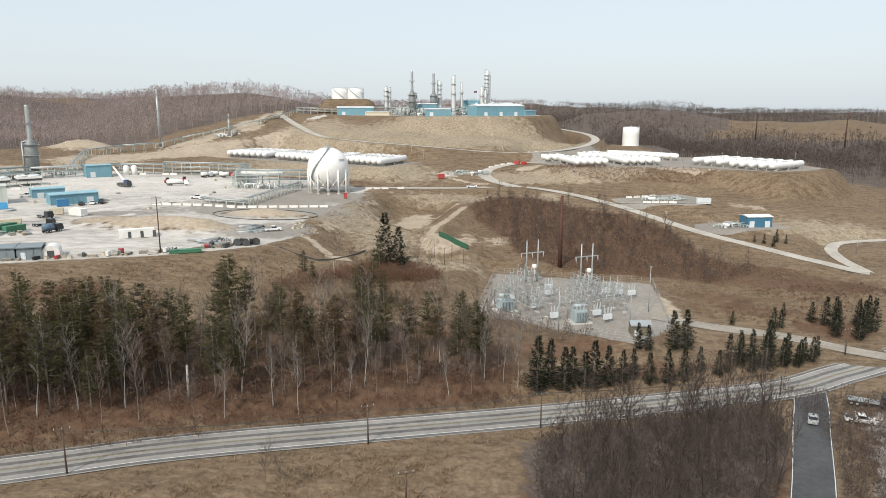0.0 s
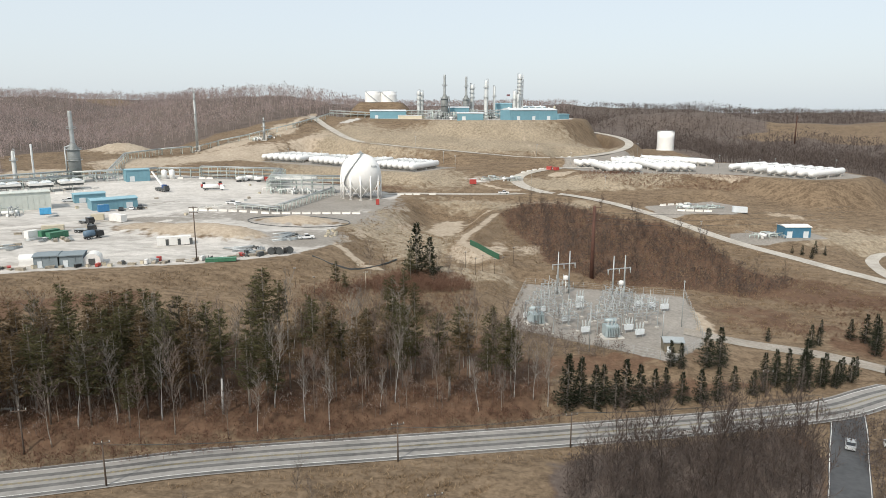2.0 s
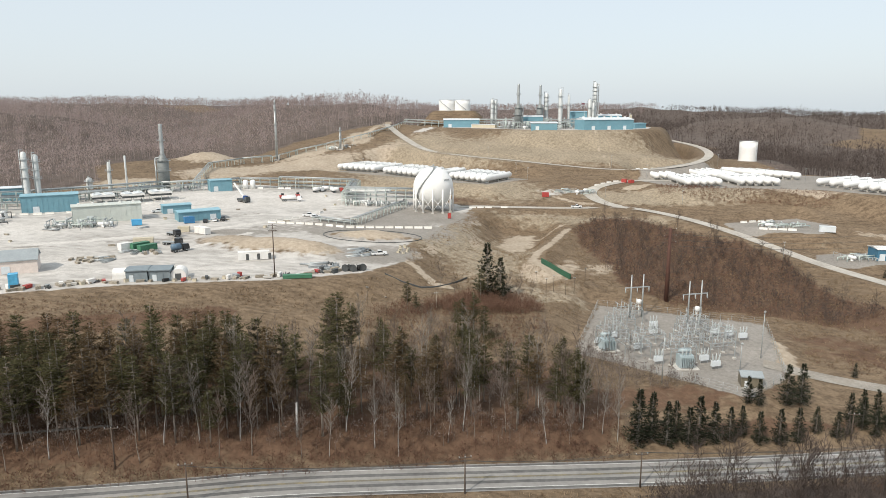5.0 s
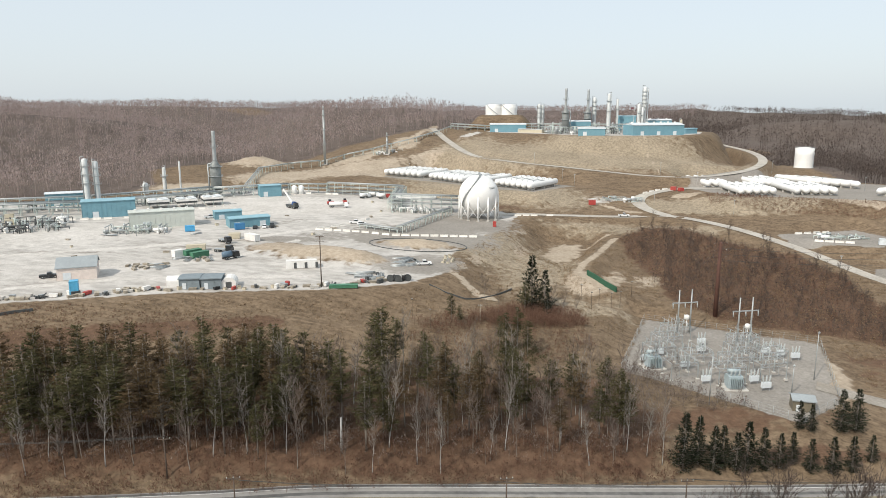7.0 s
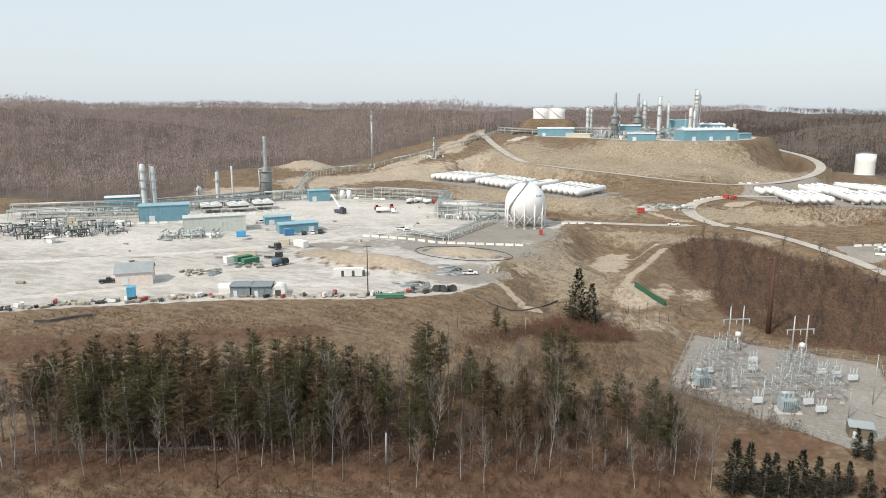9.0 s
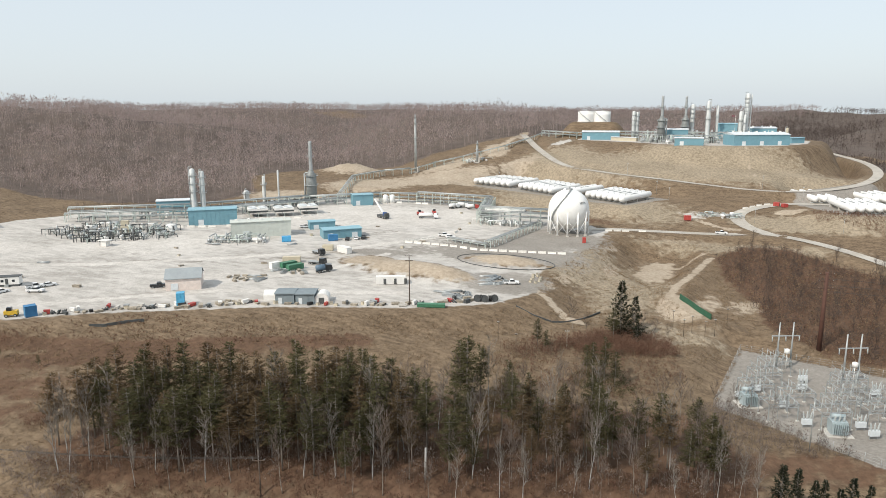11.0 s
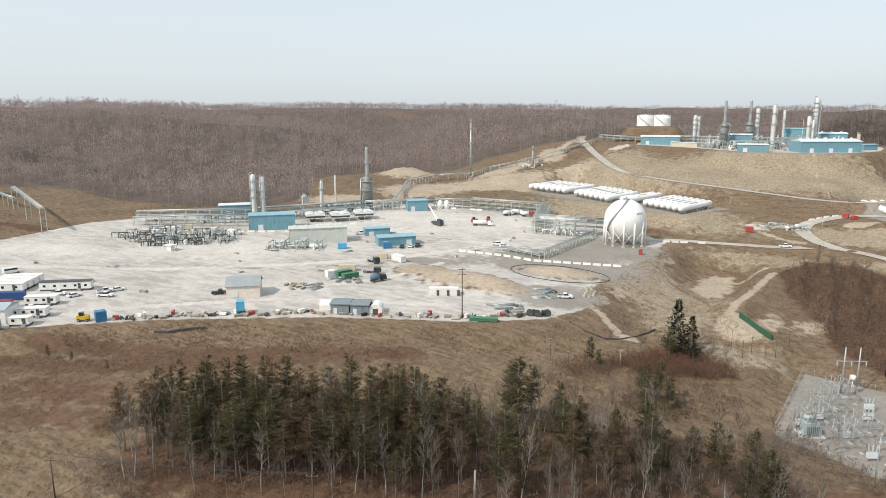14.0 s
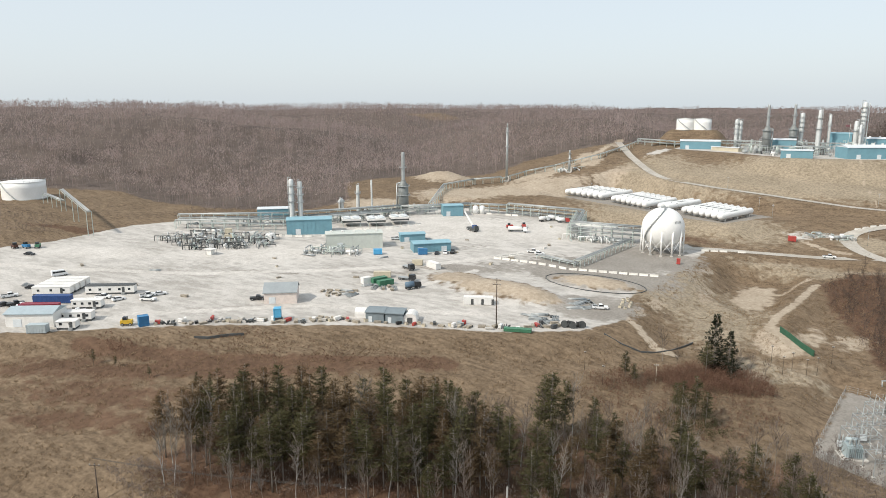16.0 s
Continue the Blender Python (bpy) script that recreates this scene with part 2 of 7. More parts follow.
LUMBER = material("stacked_timber", (0.20, 0.175, 0.14), (0.46, 0.41, 0.33), 1.2, 0.85, vary=0.15)
BARK = twig_material("grey_bark", (0.176, 0.149, 0.128), (0.459, 0.419, 0.371))
PALE_BARK = twig_material("pale_bark", (0.351, 0.324, 0.284), (0.62, 0.62, 0.62))
TWIG = twig_material("bare_twigs", (0.115, 0.0918, 0.0783), (0.311, 0.257, 0.223))
RED_TWIG = twig_material("russet_brush", (0.092, 0.054, 0.039), (0.28, 0.172, 0.124))
# paler than the near twigs: haze over the ridges is mixed into this tone
WOODS_TWIG = twig_material("hazed_bare_woods", (0.258, 0.206, 0.19), (0.45, 0.37, 0.345))
DARK_TWIG = twig_material("dark_bare_twigs", (0.072, 0.058, 0.051), (0.19, 0.154, 0.136))
NEEDLE = twig_material("pine_needles", (0.0437, 0.0437, 0.023), (0.155, 0.143, 0.0759))
NEEDLE_BROWN = twig_material("browned_pine_needles", (0.069, 0.0517, 0.0299), (0.207, 0.147, 0.0874))
SPRUCE_NEEDLE = twig_material("spruce_needles", (0.0184, 0.0242, 0.0161), (0.0747, 0.0805, 0.0529))
DRY_GRASS = twig_material("dry_grass_stems", (0.162, 0.112, 0.0702), (0.419, 0.317, 0.209))
HEATER_GREY = plain("grey_heater_plate", (0.22, 0.235, 0.23), 0.6, 0.2, size=2, spread=0.2)
# ---------------------------------------------------------------- lie of the land
# broad heights of the country every 110 m, smoothed by a cubic B-spline
LAND_X, LAND_Y, LAND_STEP = -640.0, -40.0, 110.0
LAND = np.array((
    (19, 10, 3, 2, 3, 6, 4, 1, 0, -1, -3),
    (28, 19, 15, 14, 12, 4, -4, -3, -1, -1, 0),
    (34, 31, 36, 30, 24, 19, 4, -1, -3, -1, 4),
    (40, 36, 34, 22, 24, 22, 6, 7, -1, 0, 8),
    (48, 42, 25, 12, 27, 23, 19, 32, 20, 10, 13),
    (57, 53, 37, 26, 36, 47, 54, 35, 17, 15, 16),
    (60, 49, 37, 44, 58, 66, 67, 38, 13, 17, 23),
    (56, 50, 47, 52, 54, 48, 40, 32, 20, 14, 12),
    (52, 55, 57, 54, 42, 27, 20, 26, 24, 20, 18)), float)


RIDGE = [(-125, 690, 60), (-205, 735, 77), (-270, 745, 75), (-372, 738, 67), (-425, 728, 50)]
SPUR = [(-1200, 200, 92), (-900, 290, 88), (-686, 412, 84), (-629, 461, 81), (-565, 509, 78), (-500, 518, 70), (-454, 506, 61), (-416, 499, 49), (-372, 483, 39), (-330, 465, 32)]
BACK_RIDGE = [(-400, 1090, 72), (-610, 960, 76), (-800, 890, 75), (-1000, 800, 82)]
VALLEY_E = [(170, 650, 18), (330, 640, 14), (480, 560, 12), (700, 420, 8), (1200, 200, 5)]
VALLEY_W = [(-350, 560, 27), (-385, 640, 34), (-440, 740, 40), (-520, 860, 52)]
FIELD_HILL = [(380, 1090, 42), (560, 1080, 44), (720, 1000, 42), (1000, 900, 42)]
HUMP = [(170, 1010, 40), (250, 1030, 50), (300, 1040, 59), (350, 1045, 61), (400, 1060, 54), (450, 1070, 40)]
SKYLINE = [(-1700, 400, 92), (-1200, 985, 84), (-700, 1400, 80), (-200, 1650, 70), (250, 1900, 70), (420, 1900, 62), (700, 1850, 51), (1100, 1700, 48), (1700, 1500, 48)]


def smooth(a, b, v):
    u = np.clip((v - a) / (b - a), 0, 1)
    return u * u * (3 - 2 * u)


def spline(u):
    i = np.floor(u).astype(int)
    f = u - i
    return i, ((1 - f) ** 3 / 6, (3 * f ** 3 - 6 * f ** 2 + 4) / 6, (-3 * f ** 3 + 3 * f ** 2 + 3 * f + 1) / 6, f ** 3 / 6)


def waves(x, y, size, seed):
    """Soft rolling relief between -1 and 1."""
    s = np.zeros_like(x)
    for k in range(5):
        a = seed * 1.7 + k * 2.4
        w = 6.2832 / (size * (0.6 + 0.23 * k))
        s += np.sin((x * math.cos(a) + y * math.sin(a)) * w + seed * 3.1 + k * 1.3)
    return s / 5


def country(x, y):
    i, wx = spline((x - LAND_X) / LAND_STEP)
    j, wy = spline((y - LAND_Y) / LAND_STEP)
    z = np.zeros_like(x)
    for a in range(4):
        for b in range(4):
            z += wx[a] * wy[b] * LAND[np.clip(j - 1 + b, 0, 8), np.clip(i - 1 + a, 0, 10)]
    # the wooded ridge behind the works
    d, h = near_line(RIDGE, x, y)
    w = np.exp(-(d / 95) ** 2)
    z = z * (1 - w) + np.maximum(h, z) * w
    # wooded hills that ring the site
    away = np.maximum(np.maximum(-600 - x, x - 420), y - 780)
    far = smooth(0, 260, away)
    roll = 44 + 14 * waves(x, y, 1500, 1.0) + 9 * waves(x, y, 420, 4.0)
    roll = np.where((x > 0) & (y < 700), roll - 40 * smooth(0, 300, 750 - y), roll)
    roll -= 26 * smooth(60, 300, x) * smooth(600, 800, y)
    roll += 14 * smooth(1500, 3200, np.hypot(x, y))
    z = z * (1 - far) + roll * far
    for line, wide in ((VALLEY_E, 130), (VALLEY_W, 60)):
        d, h = near_line(line, x, y)
        w = np.exp(-(d / wide) ** 2)
        z = z * (1 - w) + np.minimum(h, z) * w
    for line, wide in ((SPUR, 150), (BACK_RIDGE, 120), (FIELD_HILL, 150), (HUMP, 75), (SKYLINE, 240)):
        d, h = near_line(line, x, y)
        w = np.exp(-(d / wide) ** 2)
        z = z * (1 - w) + np.maximum(h + 5 * waves(x, y, 260, 6.0), z) * w
    # hollows and spurs under the woods
    wild = smooth(0, 110, np.maximum(np.maximum(-290 - x, y - 700), np.minimum(x - 190, y - 430)))
    wild *= smooth(0, 60, np.hypot(x + 425, y - 262) - 45)
    return z + wild * (6.5 * waves(x, y, 190, 9.0) + 3 * waves(x, y, 80, 5.0))


def inside(poly, x, y):
    """Signed distance to a polygon on the plan, negative inside."""
    d = np.full(x.shape, 1e9)
    odd = np.zeros(x.shape, bool)
    for (ax, ay), (bx, by) in zip(poly, poly[1:] + poly[:1]):
        ex, ey = bx - ax, by - ay
        u = np.clip(((x - ax) * ex + (y - ay) * ey) / (ex * ex + ey * ey), 0, 1)
        d = np.minimum(d, np.hypot(x - ax - u * ex, y - ay - u * ey))
        if ay != by:
            odd ^= ((ay > y) != (by > y)) & (x < ex * (y - ay) / ey + ax)
    return np.where(odd, -d, d)


def near_line(line, x, y):
    """Distance to a polyline, and the height along it."""
    d = np.full(x.shape, 1e9)
    h = np.zeros(x.shape)
    for (ax, ay, az), (bx, by, bz) in zip(line, line[1:]):
        ex, ey = bx - ax, by - ay
        u = np.clip(((x - ax) * ex + (y - ay) * ey) / (ex * ex + ey * ey), 0, 1)
        e = np.hypot(x - ax - u * ex, y - ay - u * ey)
        h = np.where(e < d, az + u * (bz - az), h)
        d = np.minimum(d, e)
    return d, h
YARD = [(-216, 118), (-168, 154), (-123, 180), (-82, 196), (-58, 211), (-49, 227), (-52, 258), (-43, 308), (-36, 352),
        (-70, 385), (-120, 398), (-175, 400), (-215, 392), (-250, 330), (-300, 290), (-322, 250), (-322, 205), (-340, 165), (-310, 100)]
HILLTOP = [(-128, 640), (-108, 600), (-80, 575), (-44, 541), (-22, 520), (0, 510), (30, 511), (60, 521), (82, 553), (92, 600), (80, 660), (0, 690), (-90, 680)]
TERRACE_W = [(-146, 447), (-98, 420), (-55, 394), (-32, 387), (-8, 428), (-58, 455), (-118, 488)]
TERRACE_E = [(50, 426), (71, 387), (100, 389), (142, 384), (172, 356), (196, 364), (214, 380), (212, 412), (175, 470), (120, 490), (62, 470)]
SUBSTATION = [(18, 231), (68, 217), (60, 172), (48, 158), (9, 183)]
METER_PAD = [(84, 343), (123, 362), (134, 343), (120, 318), (88, 324)]
SHED_PAD = [(113, 305), (150, 316), (151, 295), (122, 285), (108, 290)]
TANK_PAD = [(132, 526), (160, 526), (164, 552), (132, 554)]
TANK_KNOLL = [(-101, 615), (-68, 615), (-68, 636), (-101, 636)]
BASIN = [(-22, 300), (-18, 330), (-4, 332), (-4, 304), (-12, 286)]
LOT = [(84, 128), (120, 146), (150, 130), (110, 70), (66, 96)]


def yard_plane(x, y):
    return 17.6 + 0.02 * (y - 210) + 0.03 * (-60 - x)


PADS = [(TERRACE_W, lambda x, y: 28.3 + 0.012 * (-60 - x), 14), (TERRACE_E, lambda x, y: 27.9 + 0 * x, 16), (TANK_PAD, lambda x, y: 32.3 + 0 * x, 30), (HILLTOP, lambda x, y: 55.2 + 0 * x, 22),
        (TANK_KNOLL, lambda x, y: 69.0 + 0 * x, 17), (YARD, yard_plane, 15), (SUBSTATION, lambda x, y: 4.2 + 0 * x, 10),
        (METER_PAD, lambda x, y: 16.0 + 0 * x, 9), (BASIN, lambda x, y: 9.6 + 0 * x, 15), (SHED_PAD, lambda x, y: 9.3 + 0 * x, 7), (LOT, lambda x, y: -0.3 + 0 * x, 10)]

HIGHWAY = [(-260, 30, 11), (-130, 74, 8.2), (-69.5, 97, 5.3), (-46, 106.5, 4.2), (-14, 117, 2.2), (18.5, 126.5, 0.6), (49, 134.5, 0.0),
           (76.5, 142.5, -0.3), (91, 150, -0.3), (108, 159, -0.2), (150, 185, 0.2), (230, 240, 1.0), (420, 380, 6)]
SIDE_ROAD = [(82, 145, -0.35), (77, 134, -0.5), (71, 122.5, -0.7), (59, 99, -1.0), (35, 55, -1.2), (-10, -40, -1)]
ACCESS = [(-50, 350, 20.2), (-36, 357, 20.0), (-12, 361, 19.4), (16, 364, 19.2), (38, 368, 19.6), (62, 352, 18.0), (85, 326, 14.4), (108, 291, 9.0), (127, 268, 6.0),
          (141, 251, 4.0), (157, 236, 2.4), (200, 222, 1.2)]
BRANCH = [(38, 368, 19.6), (29, 378, 21.0), (24, 392, 23.0), (27, 406, 25.2), (40, 418, 27.2), (56, 427, 27.9), (90, 430, 27.9)]
LOOP = [(152, 239, 2.8), (155, 262, 3.0), (163, 282, 3.4), (180, 292, 4.0), (240, 296, 5.0)]
HILL_ROAD = [(-150, 632, 57.0), (-138, 600, 54.6), (-114, 538, 48.8), (-86, 489, 41.6), (-55, 470, 38.8), (-17, 458, 36.4), (8, 451, 34.6), (35, 445, 33.0),
             (64, 446, 33.0), (95, 474, 35.0), (116, 528, 37.4), (122, 600, 39.6), (110, 690, 42)]
DRIVE = [(58, 184, 3.6), (73, 179, 2.0), (90, 174, 1.0), (103, 165, 0.3), (112, 160, -0.1)]
DAM = [(16, 345, 15.5), (10, 329, 13.8), (3, 295, 13.8), (-3, 272, 13.8), (-5, 260, 13.4), (1, 250, 12.6), (8, 241, 10.6)]
ROADS = [(DAM, 1.5), (HIGHWAY, 4.9), (SIDE_ROAD, 3.4), (ACCESS, 3.3), (BRANCH, 3.8), (LOOP, 2.8), (HILL_ROAD, 3.1), (DRIVE, 3.1)]


def ground_height(x, y):
    x, y = np.asarray(x, float), np.asarray(y, float)
    z = country(x, y)
    for poly, plane, blend in PADS:
        w = 1 - smooth(0, blend, inside(poly, x, y))
        z = z * (1 - w) + plane(x, y) * w
    for line, half in ROADS:
        d, h = near_line(line, x, y)
        w = 1 - smooth(half + 1.2, half + 9, d)
        z = z * (1 - w) + (h - 0.12) * w
    return z


def at_ground(x, y):
    return float(ground_height(np.array([x]), np.array([y]))[0])
# ---------------------------------------------------------------- builders
class Geo:
    """Collects vertices and faces for one mesh."""

    def __init__(self):
        self.v, self.f, self.s = [], [], []

    def face(self, pts, soft=False):
        k = len(self.v)
        self.v += [tuple(p) for p in pts]
        self.f.append(tuple(range(k, k + len(pts))))
        self.s.append(soft)

    def box(self, x, y, z, sx, sy, sz, turn=0.0):
        """A box on its base centre (x, y, z), turned about z."""
        c, s = math.cos(radians(turn)), math.sin(radians(turn))
        k = len(self.v)
        for dz in (0, sz):
            for dx, dy in ((-1, -1), (1, -1), (1, 1), (-1, 1)):
                px, py = dx * sx / 2, dy * sy / 2
                self.v.append((x + px * c - py * s, y + px * s + py * c, z + dz))
        self.f += [tuple(k + i for i in q) for q in ((3, 2, 1, 0), (4, 5, 6, 7), (0, 1, 5, 4), (1, 2, 6, 5), (2, 3, 7, 6), (3, 0, 4, 7))]
        self.s += [False] * 6
        return self

    def tube(self, a, b, r0, r1=None, n=6, caps=True, soft=True):
        r1 = r0 if r1 is None else r1
        a, b = Vector(a), Vector(b)
        w = (b - a).normalized()
        u = w.orthogonal().normalized()
        v = w.cross(u)
        k = len(self.v)
        for p, r in ((a, r0), (b, r1)):
            for i in range(n):
                t = 6.28318 * i / n
                self.v.append(tuple(p + u * (r * math.cos(t)) + v * (r * math.sin(t))))
        for i in range(n):
            j = (i + 1) % n
            self.f.append((k + i, k + j, k + n + j, k + n + i))
            self.s.append(soft and n > 4)
        if caps:
            self.f += [tuple(k + i for i in reversed(range(n))), tuple(k + n + i for i in range(n))]
            self.s += [False, False]
        return self

    def beam(self, a, b, w, h=None):
        return self.tube(a, b, w * 0.7, w * 0.7, 4, True, False)

    def lathe(self, base, axis, profile, n=16):
        """A turned shape: profile of (along, radius) from base along axis."""
        base, w = Vector(base), Vector(axis).normalized()
        u = w.orthogonal().normalized()
        v = w.cross(u)
        k = len(self.v)
        for d, r in profile:
            for i in range(n):
                t = 6.28318 * i / n
                self.v.append(tuple(base + w * d + u * (r * math.cos(t)) + v * (r * math.sin(t))))
        for q in range(len(profile) - 1):
            for i in range(n):
                j = (i + 1) % n
                self.f.append((k + q * n + i, k + q * n + j, k + (q + 1) * n + j, k + (q + 1) * n + i))
                self.s.append(True)
        self.f += [tuple(k + i for i in reversed(range(n))), tuple(k + (len(profile) - 1) * n + i for i in range(n))]
        self.s += [False, False]
        return self

    def prism(self, outline, y0, y1):
        """An outline in x, z drawn out along y."""
        k, n = len(self.v), len(outline)
        for y in (y0, y1):
            self.v += [(px, y, pz) for px, pz in outline]
        for i in range(n):
            j = (i + 1) % n
            self.f.append((k + i, k + j, k + n + j, k + n + i))
            self.s.append(False)
        self.f += [tuple(k + i for i in reversed(range(n))), tuple(k + n + i for i in range(n))]
        self.s += [False, False]
        return self

    def mesh(self, name, mat):
        me = bpy.data.meshes.new(name)
        me.from_pydata(self.v, [], self.f)
        me.polygons.foreach_set("use_smooth", self.s)
        me.materials.append(mat)
        me.update()
        return me


def part(name, geo, mat, parent, label="", at=None):
    ob = new(name, geo.mesh(name, mat) if isinstance(geo, Geo) else geo)
    ob.parent = parent
    if at is not None:
        ob.matrix_basis = at
    if label:
        tagged(ob, label)
    return ob


def thing(name, label, category, x, y, z=None, turn=0.0, group="", kind=""):
    ob = new(name)
    ob.empty_display_size = 0.5
    ob.matrix_basis = pose(x, y, at_ground(x, y) if z is None else z, 0, 0, turn)
    return tagged(ob, label, category, group, kind)


def array_mesh(name, verts, faces, mat, soft=False):
    """A mesh from number arrays; faces all of one size."""
    me = bpy.data.meshes.new(name)
    nv, nf, k = len(verts), len(faces), faces.shape[1]
    me.vertices.add(nv)
    me.vertices.foreach_set("co", np.asarray(verts, np.float32).ravel())
    me.loops.add(nf * k)
    me.loops.foreach_set("vertex_index", faces.astype(np.int32).ravel())
    me.polygons.add(nf)
    me.polygons.foreach_set("loop_start", np.arange(0, nf * k, k, dtype=np.int32))
    me.polygons.foreach_set("use_smooth", np.full(nf, soft))
    me.update(calc_edges=True)
    me.materials.append(mat)
    return me


# ---------------------------------------------------------------- ground
def spaced(lo, hi, step, out_lo, out_hi, grow):
    mid = list(np.arange(lo, hi + step, step))
    a, d = [], step
    p = mid[0]
    while p > out_lo:
        d = min(d * grow, 160)
        p -= d
        a.append(p)
    b, d, p = [], step, mid[-1]
    while p < out_hi:
        d = min(d * grow, 160)
        p += d
        b.append(p)
    return np.array(a[::-1] + mid + b)


gx = spaced(-350, 220, 2.2, -4600, 4600, 1.05)
gy = spaced(80, 560, 2.2, -1500, 4700, 1.05)
GX, GY = np.meshgrid(gx, gy)
GZ = ground_height(GX.ravel(), GY.ravel()).reshape(GX.shape)
rng = np.random.default_rng(3)
nearby = 1 - smooth(500, 800, np.hypot(GX, GY - 300))
flat = np.zeros(GX.shape)
for poly, _, _ in PADS:
    flat = np.maximum(flat, 1 - smooth(0, 6, inside(poly, GX, GY)))
for line, half in ROADS:
    flat = np.maximum(flat, 1 - smooth(half + 1, half + 5, near_line(line, GX, GY)[0]))
GZ += nearby * (1 - flat) * (0.35 * waves(GX, GY, 23, 2.0) + 0.2 * rng.normal(size=GX.shape))
# heaps of soil on the yard
HEAPS = [(-100, 240, 21, 12, 3.6), (-84, 236, 12, 8, 2.6), (-70, 268, 17, 9, 2.6), (-121, 246, 12, 10, 1.0), (-247, 474, 24, 20, 7.0)]
for hx, hy, rx, ry, hz in HEAPS:
    q = ((GX - hx) / rx) ** 2 + ((GY - hy) / ry) ** 2
    GZ += hz * np.exp(-q * 1.6) * (1 + 0.12 * waves(GX, GY, 9, hx))
nx, ny = len(gx), len(gy)
ii = (np.arange(ny - 1)[:, None] * nx + np.arange(nx - 1)[None, :]).ravel()
ground_mesh = array_mesh("ground", np.stack([GX.ravel(), GY.ravel(), GZ.ravel()], 1), np.stack([ii, ii + 1, ii + nx + 1, ii + nx], 1), LAND_COVER, True)


def cover(edge, d):
    return np.clip(0.5 - d / (2 * edge), 0, 1)


def blotch(x, y, rx, ry, turn=0.0):
    c, s = math.cos(radians(turn)), math.sin(radians(turn))
    dx, dy = GX - x, GY - y
    return np.clip(1.25 - 0.75 * np.hypot((dx * c + dy * s) / rx, (-dx * s + dy * c) / ry), 0, 1)


def band(line, half, soft=1.5):
    return cover(soft, near_line([(a, b, 0) for a, b in line], GX, GY)[0] - half)


def layers(*fields):
    out = np.zeros(GX.shape)
    for f in fields:
        out = np.maximum(out, f)
    return out


BELT = [(-128, 97), (-108, 92), (-60, 110), (-10, 124), (14, 133), (20, 150), (4, 172), (-40, 160), (-85, 142), (-118, 120)]
WOODS_NW = [(-130, 640), (-150, 600), (-205, 545), (-222, 508), (-264, 498), (-292, 452), (-300, 420), (-262, 372), (-275, 345), (-330, 318), (-420, 318), (-520, 250), (-900, 300), (-1500, 900),
            (-900, 2300), (400, 2300), (150, 1500), (-50, 800)]
WOODS_E = [(130, 620), (150, 520), (178, 478), (225, 420), (300, 350), (420, 330), (900, 500), (1300, 1500), (700, 2300), (150, 1700), (30, 900), (60, 730)]
FIELDS = [[(390, 955), (470, 860), (560, 800), (800, 720), (1000, 860), (760, 1010), (560, 1090), (450, 1090)], [(330, 905), (400, 880), (430, 930), (380, 950)], [(-20, 800), (110, 760), (200, 830), (60, 900)],
          [(-600, 980), (-520, 960), (-480, 1010), (-590, 1030)], [(-330, 850), (-260, 820), (-240, 860), (-310, 890)]]
HILL_PLANT = [(-92, 580), (-44, 548), (-22, 526), (0, 515), (30, 516), (58, 526), (76, 556), (84, 600), (70, 650), (-50, 640), (-60, 604), (-92, 600)]
BRUSHY = [(12, 328), (24, 348), (44, 348), (64, 326), (84, 314), (97, 288), (100, 252), (112, 236), (92, 220), (74, 226), (50, 228), (34, 240), (28, 248), (22, 276), (15, 302)]
woods = np.maximum(cover(6, inside(WOODS_NW, GX, GY)), cover(6, inside(WOODS_E, GX, GY)))
woods = np.maximum(woods, smooth(1500, 1900, np.hypot(GX, GY)))
for poly in FIELDS:
    woods = np.minimum(woods, 1 - cover(8, inside(poly, GX, GY)))
gravel = layers(cover(2.5, inside(YARD, GX, GY) + 1.5), cover(2, inside(HILL_PLANT, GX, GY)), 
                0.8 * blotch(-100, 560, 14, 6, 60), 0.6 * blotch(2, 395, 9, 8), 0.6 * blotch(15, 398, 12, 5, 20),
                0.62 * cover(3, inside(LOT, GX, GY)))
stone = layers(cover(2, inside(SUBSTATION, GX, GY)), cover(1.5, inside(METER_PAD, GX, GY)), cover(1.5, inside(SHED_PAD, GX, GY)), cover(3, inside(TERRACE_W, GX, GY) + 3), cover(3, inside(TERRACE_E, GX, GY) + 3),
               blotch(-62, 238, 16, 14, 30), blotch(-75, 285, 34, 24), blotch(-60, 320, 24, 26), 0.8 * blotch(-128, 262, 26, 7, 15))
